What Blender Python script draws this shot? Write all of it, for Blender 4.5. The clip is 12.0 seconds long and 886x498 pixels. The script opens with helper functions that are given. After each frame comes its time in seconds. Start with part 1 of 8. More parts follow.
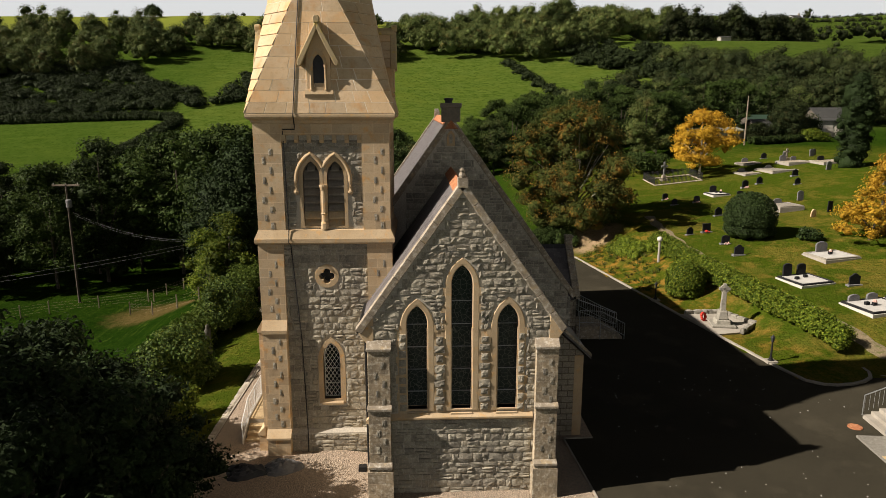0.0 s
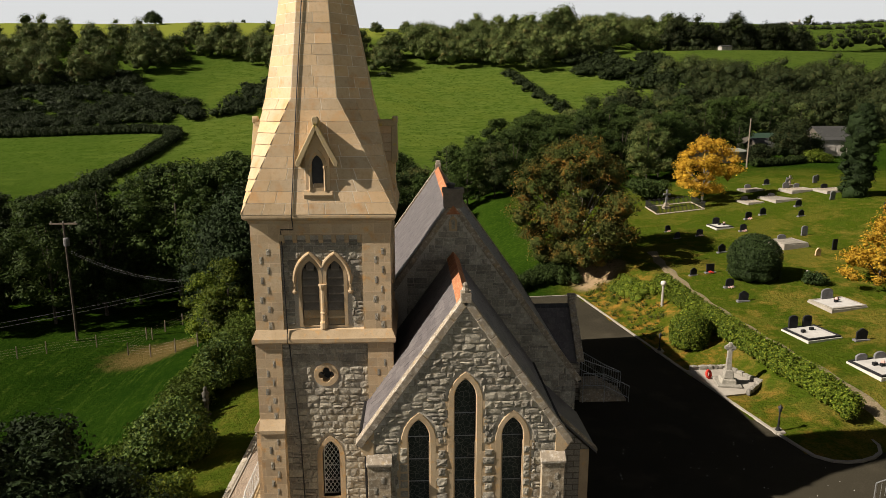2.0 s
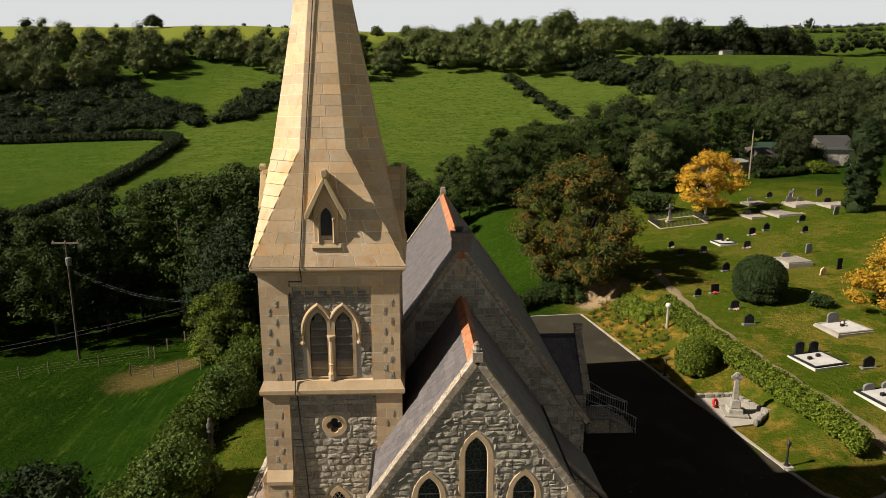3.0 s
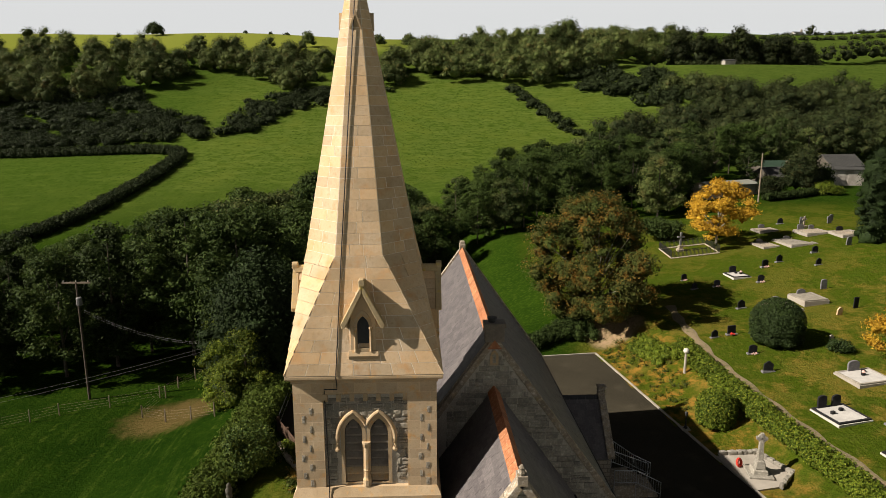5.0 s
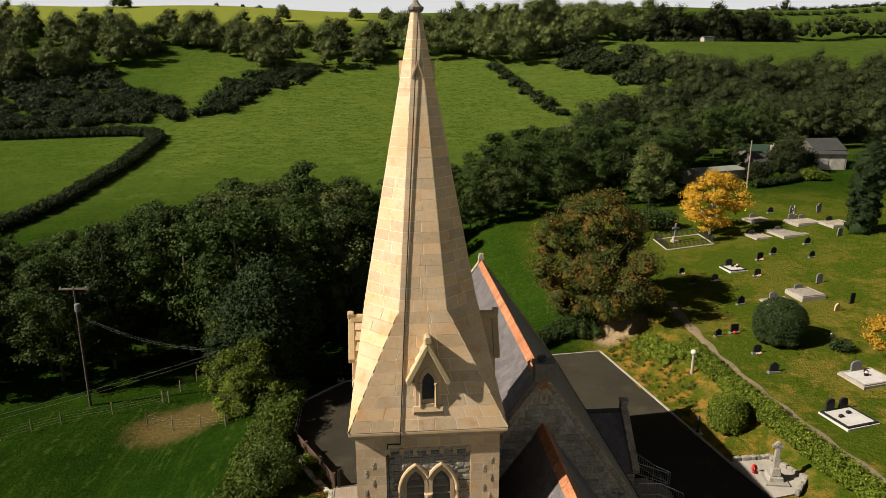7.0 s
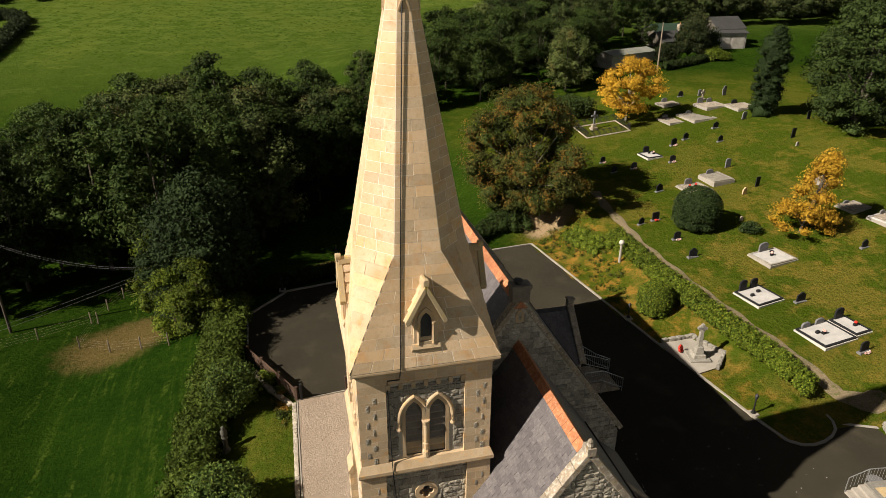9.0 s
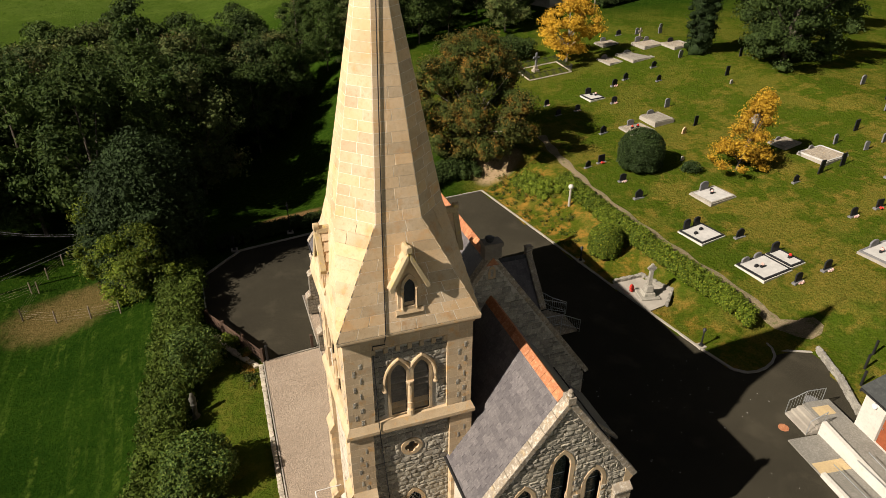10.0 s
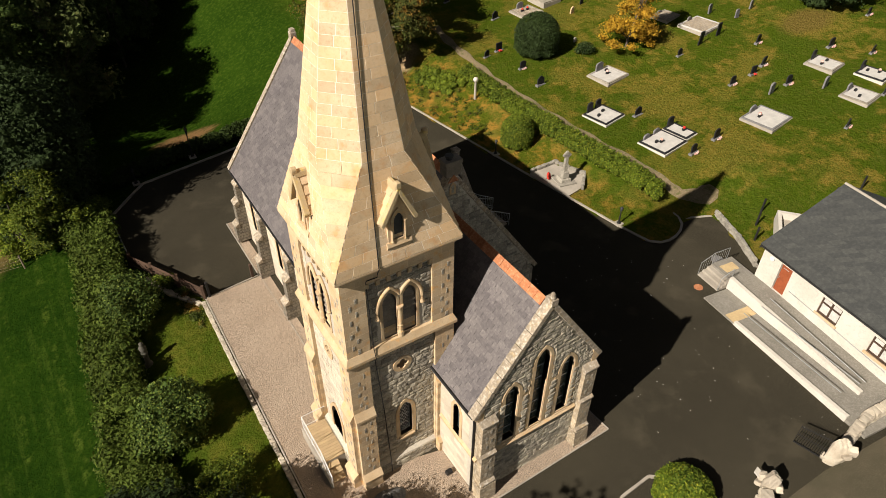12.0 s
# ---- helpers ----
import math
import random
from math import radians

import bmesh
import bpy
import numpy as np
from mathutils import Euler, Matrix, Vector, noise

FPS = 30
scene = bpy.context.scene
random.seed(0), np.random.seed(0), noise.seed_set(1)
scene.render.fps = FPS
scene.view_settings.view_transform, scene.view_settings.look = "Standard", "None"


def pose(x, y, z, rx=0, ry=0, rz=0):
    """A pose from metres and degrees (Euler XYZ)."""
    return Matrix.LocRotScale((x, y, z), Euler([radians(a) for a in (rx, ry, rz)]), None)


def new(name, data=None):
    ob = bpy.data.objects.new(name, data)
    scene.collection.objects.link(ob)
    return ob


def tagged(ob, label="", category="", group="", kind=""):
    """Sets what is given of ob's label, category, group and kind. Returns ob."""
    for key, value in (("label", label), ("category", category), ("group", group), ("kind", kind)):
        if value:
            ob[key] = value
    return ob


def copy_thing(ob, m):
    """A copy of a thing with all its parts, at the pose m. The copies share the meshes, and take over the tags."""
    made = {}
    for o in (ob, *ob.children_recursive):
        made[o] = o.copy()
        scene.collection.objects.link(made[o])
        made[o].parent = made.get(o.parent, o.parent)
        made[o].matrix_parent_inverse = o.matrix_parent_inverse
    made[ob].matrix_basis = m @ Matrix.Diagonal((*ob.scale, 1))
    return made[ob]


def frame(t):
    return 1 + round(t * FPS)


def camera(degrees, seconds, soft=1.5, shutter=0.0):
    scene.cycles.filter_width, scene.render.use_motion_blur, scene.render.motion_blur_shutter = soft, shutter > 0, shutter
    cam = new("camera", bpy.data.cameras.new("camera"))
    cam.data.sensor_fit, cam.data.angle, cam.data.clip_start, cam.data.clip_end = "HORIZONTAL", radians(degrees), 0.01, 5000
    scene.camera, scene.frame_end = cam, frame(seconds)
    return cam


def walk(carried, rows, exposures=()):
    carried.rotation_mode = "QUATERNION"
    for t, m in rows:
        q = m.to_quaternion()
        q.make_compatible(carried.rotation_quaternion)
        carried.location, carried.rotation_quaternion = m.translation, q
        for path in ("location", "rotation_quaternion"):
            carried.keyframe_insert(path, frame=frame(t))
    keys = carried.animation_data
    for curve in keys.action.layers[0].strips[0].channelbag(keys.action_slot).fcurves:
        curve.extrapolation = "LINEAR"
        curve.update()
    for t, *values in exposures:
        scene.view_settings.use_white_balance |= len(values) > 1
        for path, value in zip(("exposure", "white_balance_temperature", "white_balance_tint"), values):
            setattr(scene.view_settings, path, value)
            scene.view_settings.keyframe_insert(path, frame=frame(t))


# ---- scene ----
cam = camera(68.3, 12.0, 0.75)
METRES, EYE, TILT, LEAN, TURN = 23.0, 13.8, -12.0, 0.0, -2.4
ROWS = [
    (0.0, 0.0, 0.0, 0.0, 0.0, 0.0, -0.0),
    (0.5, 0.0014, 0.0077, 0.0393, -0.0, 0.04, -0.0),
    (1.0, 0.0032, 0.0147, 0.0791, 0.01, 0.05, 0.0),
    (1.5, 0.001, 0.0202, 0.1182, 0.01, 0.08, 0.0),
    (2.0, -0.0033, 0.026, 0.158, 0.02, 0.1, 0.01),
    (2.5, -0.0099, 0.0308, 0.1975, 0.01, 0.11, 0.0),
    (3.0, -0.0185, 0.0354, 0.2373, 0.01, 0.13, 0.01),
    (5.0, -0.0769, 0.0565, 0.395, -0.03, 0.25, 0.05),
    (5.5, -0.1089, 0.0592, 0.4344, -0.2, 0.26, 0.1),
    (6.0, -0.1438, 0.0626, 0.4697, -0.57, 0.27, 0.19),
    (6.5, -0.1773, 0.0683, 0.4941, -1.1, -0.25, 0.32),
    (7.0, -0.2076, 0.0753, 0.5148, -2.3, -2.18, 0.55),
    (9.0, -0.3307, 0.1039, 0.6051, -10.91, -12.88, 2.19),
    (9.5, -0.36, 0.1114, 0.6255, -13.75, -15.61, 2.7),
    (10.0, -0.39, 0.1182, 0.645, -16.84, -18.29, 3.26),
    (10.5, -0.4223, 0.1256, 0.6647, -19.98, -21.04, 3.81),
    (11.0, -0.4578, 0.1403, 0.6848, -23.15, -23.76, 4.37),
    (11.5, -0.4961, 0.1586, 0.7053, -26.31, -26.48, 4.92),
    (12.0, -0.5369, 0.1804, 0.7264, -29.48, -29.18, 5.46),
]
walk(cam, [(t, pose(0, 0, EYE, TILT, LEAN, TURN) @ pose(METRES * x, METRES * y, METRES * z, 90 + pitch, roll, yaw)) for t, x, y, z, yaw, pitch, roll in ROWS], [(0.0, 0.8, 6750, 13), (12.0, 0.8, 6750, 13)])

# world, sun and exposure
SUN_UP, SUN_TO = 37.4, 10.0
world = bpy.data.worlds.new("world")
scene.world = world
world.use_nodes = True
sky = world.node_tree.nodes.new("ShaderNodeTexSky")
sky.sky_type, sky.sun_disc = "NISHITA", False
sky.sun_elevation, sky.sun_rotation = radians(SUN_UP), radians(180 + 90 - SUN_TO)
sky.air_density, sky.dust_density, sky.ozone_density = 1.0, 1.0, 1.0
wn, wl = world.node_tree.nodes, world.node_tree.links
pale, haze, up, way_up, fade = wn.new("ShaderNodeHueSaturation"), wn.new("ShaderNodeMix"), wn.new("ShaderNodeSeparateXYZ"), wn.new("ShaderNodeTexCoord"), wn.new("ShaderNodeMapRange")
pale.inputs["Saturation"].default_value, pale.inputs["Value"].default_value = 0.4, 0.5
haze.data_type = "RGBA"
haze.inputs[7].default_value = (14.6, 15.4, 15.7, 1)
fade.interpolation_type = "SMOOTHSTEP"
fade.inputs[1].default_value, fade.inputs[2].default_value, fade.inputs[3].default_value, fade.inputs[4].default_value = 0.16, 0.34, 1.0, 0.0
wl.new(sky.outputs[0], pale.inputs["Color"]), wl.new(pale.outputs[0], haze.inputs[6])
wl.new(way_up.outputs["Generated"], up.inputs[0]), wl.new(up.outputs[2], fade.inputs[0]), wl.new(fade.outputs[0], haze.inputs[0])
wl.new(haze.outputs[2], wn["Background"].inputs[0])
wn["Background"].inputs[1].default_value = 0.027
sun = new("sun", bpy.data.lights.new("sun", "SUN"))
sun.data.energy, sun.data.angle, sun.data.color = 5.0, radians(0.5), (1.0, 0.94, 0.845)
sun_way = Vector((math.cos(radians(SUN_TO)) * math.cos(radians(SUN_UP)), math.sin(radians(SUN_TO)) * math.cos(radians(SUN_UP)), -math.sin(radians(SUN_UP))))
sun.matrix_basis = Matrix.Translation((-30, 0, 60)) @ sun_way.to_track_quat("-Z", "Y").to_matrix().to_4x4()


# materials
def surface(name, colours, rough=0.85, big=0.5, fine=12.0, bump=0.3, depth=0.02, rand=0.0, island=0.0, metal=0.0, wear=0.5, courses=None, spec=0.2, pebbles=0.0, tint=0.0):
    """A weathered surface: two colours mixed in large patches, a third in small ones, grain in the relief."""
    m = bpy.data.materials.new(name)
    m.use_nodes = True
    nt = m.node_tree
    n, l = nt.nodes, nt.links
    b = n["Principled BSDF"]
    b.inputs["Roughness"].default_value, b.inputs["Metallic"].default_value = rough, metal
    b.inputs["Specular IOR Level"].default_value = spec
    place = n.new("ShaderNodeNewGeometry")

    def noise_at(size, detail=4.0, roughness=0.6):
        t = n.new("ShaderNodeTexNoise")
        t.inputs["Scale"].default_value, t.inputs["Detail"].default_value, t.inputs["Roughness"].default_value = size, detail, roughness
        l.new(place.outputs["Position"], t.inputs["Vector"])
        return t.outputs["Fac"]

    def mixed(fac, a, c, kind="MIX"):
        x = n.new("ShaderNodeMix")
        x.data_type, x.blend_type = "RGBA", kind
        for slot, value in ((0, fac), (6, a), (7, c)):
            if isinstance(value, (int, float)):
                x.inputs[slot].default_value = value
            elif isinstance(value, tuple):
                x.inputs[slot].default_value = (*value, 1)
            else:
                l.new(value, x.inputs[slot])
        return x.outputs[2]

    def ranged(value, a, c, lo=0.0, hi=1.0):
        r = n.new("ShaderNodeMapRange")
        r.inputs[1].default_value, r.inputs[2].default_value, r.inputs[3].default_value, r.inputs[4].default_value = a, c, lo, hi
        l.new(value, r.inputs[0])
        return r.outputs[0]

    large, small = noise_at(big, 5.0), noise_at(fine, 6.0, 0.7)
    out = mixed(ranged(large, 0.35, 0.65), colours[0], colours[1])
    if len(colours) > 2:
        out = mixed(ranged(small, 0.5, 0.68, 0.0, wear), out, colours[2])
    if len(colours) > 3:
        out = mixed(ranged(noise_at(big * 3.1, 5.0), 0.55, 0.7, 0.0, wear), out, colours[3])
    if tint:
        chance = n.new("ShaderNodeObjectInfo")
        out = mixed(ranged(chance.outputs["Random"], 0.35, 1.0, 0.0, tint), out, colours[3])
    for amount, source, slot in ((rand, "ShaderNodeObjectInfo", "Random"), (island, "ShaderNodeNewGeometry", "Random Per Island")):
        if amount:
            r = n.new(source)
            grey = n.new("ShaderNodeCombineColor")
            for k in range(3):
                l.new(ranged(r.outputs[slot], 0, 1, 1 - amount, 1 + amount * (0.75 if k == 2 else 0.9)), grey.inputs[k])
            out = mixed(1.0, out, grey.outputs[0], "MULTIPLY")
    out = mixed(1.0, out, mixed(ranged(small, 0.3, 0.7), (0.8, 0.8, 0.8), (1.15, 1.15, 1.15)), "MULTIPLY")
    relief = small
    if courses:
        brick = n.new("ShaderNodeTexBrick")
        brick.inputs["Scale"].default_value = 1.0
        brick.inputs["Brick Width"].default_value, brick.inputs["Row Height"].default_value, brick.inputs["Mortar Size"].default_value = courses[0], courses[1], courses[2]
        brick.inputs["Color1"].default_value, brick.inputs["Color2"].default_value, brick.inputs["Mortar"].default_value = (0.8, 0.8, 0.8, 1), (1.1, 1.08, 1.04, 1), (*courses[3], 1)
        split, add, join = n.new("ShaderNodeSeparateXYZ"), n.new("ShaderNodeMath"), n.new("ShaderNodeCombineXYZ")
        l.new(place.outputs["Position"], split.inputs[0])
        l.new(split.outputs[0], add.inputs[0]), l.new(split.outputs[1], add.inputs[1])
        l.new(add.outputs[0], join.inputs[0]), l.new(split.outputs[2], join.inputs[1])
        l.new(join.outputs[0], brick.inputs["Vector"])
        out = mixed(1.0, out, brick.outputs["Color"], "MULTIPLY")
        relief_mix = n.new("ShaderNodeMath")
        relief_mix.operation = "SUBTRACT"
        l.new(small, relief_mix.inputs[0]), l.new(brick.outputs["Fac"], relief_mix.inputs[1])
        relief = relief_mix.outputs[0]
    if pebbles:
        cell = n.new("ShaderNodeTexVoronoi")
        cell.inputs["Scale"].default_value = pebbles
        cell.inputs["Randomness"].default_value = 1.0
        l.new(place.outputs["Position"], cell.inputs["Vector"])
        tone = n.new("ShaderNodeSeparateColor")
        l.new(cell.outputs["Color"], tone.inputs[0])
        out = mixed(1.0, out, mixed(tone.outputs[0], (0.68, 0.68, 0.68), (1.3, 1.26, 1.22)), "MULTIPLY")
        out = mixed(ranged(cell.outputs["Distance"], 0.45, 0.75, 0.0, 0.4), out, (0.06, 0.05, 0.04))
        turned = n.new("ShaderNodeMath")
        turned.operation = "SUBTRACT"
        turned.inputs[0].default_value = 1.0
        l.new(cell.outputs["Distance"], turned.inputs[1])
        relief = turned.outputs[0]
    l.new(out, b.inputs["Base Color"])
    if bump:
        k = n.new("ShaderNodeBump")
        k.inputs["Strength"].default_value, k.inputs["Distance"].default_value = bump, depth
        l.new(relief, k.inputs["Height"])
        l.new(k.outputs[0], b.inputs["Normal"])
    return m


SANDSTONE = surface("sandstone", [(0.62, 0.482, 0.325), (0.51, 0.368, 0.216), (0.33, 0.228, 0.124), (0.52, 0.295, 0.128)], 0.92, 0.55, 6.0, 0.5, 0.02, rand=0.15, wear=0.75, tint=0.3)
TRIM = surface("dressed_sandstone", [(0.52, 0.395, 0.25), (0.43, 0.31, 0.18), (0.29, 0.215, 0.135), (0.57, 0.335, 0.13)], 0.9, 1.3, 11.0, 0.35, 0.012, rand=0.05, wear=0.85)
PIER = surface("pier_sandstone", [(0.58, 0.452, 0.298), (0.50, 0.362, 0.218), (0.34, 0.25, 0.155), (0.58, 0.325, 0.12)], 0.9, 0.9, 9.0, 0.35, 0.012, courses=(0.75, 0.36, 0.012, (1.12, 1.12, 1.12)), wear=0.8)
RUBBLE = surface("grey_limestone", [(0.34, 0.305, 0.245), (0.25, 0.225, 0.185), (0.46, 0.42, 0.345), (0.36, 0.28, 0.185)], 0.92, 2.5, 14.0, 0.7, 0.03, rand=0.24, island=0.24)
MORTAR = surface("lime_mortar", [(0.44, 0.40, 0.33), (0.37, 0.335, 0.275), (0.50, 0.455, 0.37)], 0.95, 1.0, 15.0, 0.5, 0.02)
JOINT = surface("pale_joint", [(0.74, 0.665, 0.53), (0.68, 0.60, 0.47)], 0.95, 2.0, 15.0, 0.2, 0.01)
LICHEN = surface("lichened_stone", [(0.32, 0.265, 0.195), (0.21, 0.175, 0.13), (0.56, 0.53, 0.46), (0.36, 0.26, 0.13)], 0.95, 1.2, 7.0, 0.6, 0.02, wear=0.6)
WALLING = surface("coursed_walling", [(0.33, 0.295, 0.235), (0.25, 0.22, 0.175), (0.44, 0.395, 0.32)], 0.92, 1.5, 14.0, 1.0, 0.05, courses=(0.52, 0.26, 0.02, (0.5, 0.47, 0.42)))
# Paler wall colour, laid on the west sides of tower, chancel and nave.
PALE_WALL = surface("pale_west_wall", [(0.55, 0.49, 0.395), (0.48, 0.42, 0.33), (0.36, 0.30, 0.22)], 0.92, 1.0, 14.0, 0.4, 0.01, courses=(0.6, 0.3, 0.01, (0.88, 0.86, 0.84)))
SLATE = surface("slate", [(0.112, 0.10, 0.10), (0.090, 0.080, 0.083), (0.145, 0.13, 0.125)], 0.55, 0.7, 9.0, 0.25, 0.01, rand=0.2, island=0.2, spec=0.35)
RIDGE = surface("terracotta_ridge", [(0.40, 0.165, 0.075), (0.33, 0.12, 0.055), (0.48, 0.30, 0.18)], 0.85, 2.0, 9.0, 0.3, 0.01, rand=0.2)
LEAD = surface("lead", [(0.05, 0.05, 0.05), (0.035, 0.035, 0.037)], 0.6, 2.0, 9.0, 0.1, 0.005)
IRON = surface("black_iron", [(0.012, 0.012, 0.012), (0.02, 0.019, 0.018)], 0.5, 3.0, 20.0, 0.1, 0.003)
STEEL = surface("galvanised_steel", [(0.42, 0.43, 0.43), (0.34, 0.35, 0.35)], 0.45, 3.0, 20.0, 0.05, 0.003, metal=0.7)
WHITE = surface("white_paint", [(0.54, 0.51, 0.45), (0.47, 0.44, 0.38), (0.34, 0.30, 0.24)], 0.8, 0.6, 6.0, 0.15, 0.005, wear=0.4)
LATTICE = surface("white_lattice", [(0.62, 0.62, 0.60), (0.5, 0.5, 0.49)], 0.6, 3.0, 20.0, 0.05, 0.003)
GLASS = surface("leaded_glass", [(0.012, 0.014, 0.014), (0.02, 0.024, 0.022), (0.006, 0.006, 0.006)], 0.22, 4.0, 9.0, 0.15, 0.01)
LOUVRE = surface("slate_louvre", [(0.21, 0.18, 0.145), (0.15, 0.13, 0.105)], 0.8, 2.0, 12.0, 0.3, 0.01)
ASPHALT = surface("asphalt", [(0.041, 0.036, 0.0245), (0.0285, 0.0252, 0.0175), (0.060, 0.053, 0.038), (0.058, 0.0505, 0.0345)], 0.95, 0.12, 30.0, 0.6, 0.012, wear=0.8, spec=0.02)
GRAVEL = surface("gravel", [(0.41, 0.33, 0.25), (0.36, 0.285, 0.213)], 0.95, 0.4, 30.0, 0.9, 0.04, pebbles=30.0)
CONCRETE = surface("concrete_kerb", [(0.36, 0.325, 0.27), (0.28, 0.25, 0.205), (0.19, 0.17, 0.14)], 0.92, 0.8, 12.0, 0.3, 0.01)
BARK = surface("bark", [(0.10, 0.08, 0.06), (0.06, 0.05, 0.04), (0.16, 0.14, 0.11)], 0.95, 3.0, 10.0, 0.8, 0.03)
GRANITE_BLACK = surface("polished_black_granite", [(0.016, 0.016, 0.017), (0.025, 0.025, 0.026)], 0.4, 4.0, 60.0, 0.0, spec=0.06)
GRANITE_GREY = surface("grey_granite", [(0.17, 0.165, 0.16), (0.12, 0.118, 0.115), (0.24, 0.23, 0.22)], 0.6, 3.0, 30.0, 0.3, 0.005)
CHIPS = surface("white_marble_chips", [(0.50, 0.48, 0.44), (0.40, 0.385, 0.355), (0.27, 0.26, 0.24)], 0.9, 1.5, 25.0, 0.7, 0.02)
TIMBER = surface("brown_timber", [(0.075, 0.045, 0.030), (0.055, 0.034, 0.024), (0.11, 0.07, 0.047)], 0.8, 1.5, 14.0, 0.3, 0.006, rand=0.15)
RED = surface("red_flowers", [(0.55, 0.03, 0.02), (0.45, 0.05, 0.03)], 0.8, 3.0, 12.0, 0.3, 0.01)
FLOWERS = surface("pale_flowers", [(0.65, 0.5, 0.45), (0.6, 0.25, 0.2), (0.7, 0.65, 0.5)], 0.8, 8.0, 20.0, 0.3, 0.01)


def foliage(name, colours, glow=0.22, grain=4.0, spec=0.06, rand=0.3, big=0.3, rough=0.6):
    m = surface(name, colours, rough, big, grain, 0.9, 0.4 / grain, island=0.3, rand=rand, wear=0.75, spec=spec)
    b = m.node_tree.nodes["Principled BSDF"]
    nt = m.node_tree
    thin, both, end = nt.nodes.new("ShaderNodeBsdfTranslucent"), nt.nodes.new("ShaderNodeMixShader"), nt.nodes["Material Output"]
    nt.links.new(b.inputs["Base Color"].links[0].from_socket, thin.inputs[0])
    both.inputs[0].default_value = glow
    nt.links.new(b.outputs[0], both.inputs[1]), nt.links.new(thin.outputs[0], both.inputs[2]), nt.links.new(both.outputs[0], end.inputs[0])
    return m


LEAF = foliage("broadleaf", [(0.045, 0.072, 0.016), (0.025, 0.046, 0.011), (0.102, 0.116, 0.030)])
LEAF_DARK = foliage("dark_leaf", [(0.033, 0.052, 0.014), (0.021, 0.034, 0.010), (0.062, 0.080, 0.022)])
LEAF_HEDGE = foliage("laurel_leaf", [(0.088, 0.128, 0.012), (0.046, 0.076, 0.009), (0.32, 0.31, 0.035)], grain=8.0, spec=0.1)
LEAF_MIXED = foliage("mixed_hedge_leaf", [(0.070, 0.106, 0.016), (0.042, 0.068, 0.011), (0.17, 0.19, 0.04)], grain=6.0, spec=0.06)
# Pale third colour gives the leaf tips and paints their glossy highlights.
LEAF_GLOSS = foliage("rhododendron_leaf", [(0.050, 0.086, 0.017), (0.032, 0.060, 0.012), (0.26, 0.29, 0.05)], 0.12, 9.0, 0.1)
LEAF_TRIM = foliage("clipped_leaf", [(0.034, 0.058, 0.014), (0.025, 0.044, 0.011), (0.060, 0.088, 0.022)], 0.1, 8.0, 0.15)
LEAF_YELLOW = foliage("yellow_leaf", [(0.44, 0.26, 0.026), (0.32, 0.175, 0.02), (0.52, 0.36, 0.05)], grain=6.0)
LEAF_RUST = foliage("rust_leaf", [(0.060, 0.088, 0.020), (0.080, 0.088, 0.022), (0.40, 0.165, 0.03)], grain=0.7)
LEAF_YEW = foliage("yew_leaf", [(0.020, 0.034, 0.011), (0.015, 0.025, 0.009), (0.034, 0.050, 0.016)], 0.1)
FAR_LEAF = foliage("far_wood_leaf", [(0.108, 0.138, 0.042), (0.040, 0.064, 0.021), (0.145, 0.130, 0.046), (0.150, 0.112, 0.040)], grain=1.2, big=0.10)
VALLEY_LEAF = foliage("valley_wood_leaf", [(0.030, 0.041, 0.013), (0.015, 0.023, 0.009), (0.054, 0.044, 0.017)], 0.08, grain=1.2, big=0.12)
GORSE = foliage("gorse_leaf", [(0.030, 0.043, 0.015), (0.021, 0.032, 0.012), (0.048, 0.060, 0.020)], 0.1, 1.6)


# builders
from mathutils.geometry import tessellate_polygon

WORLD = {}


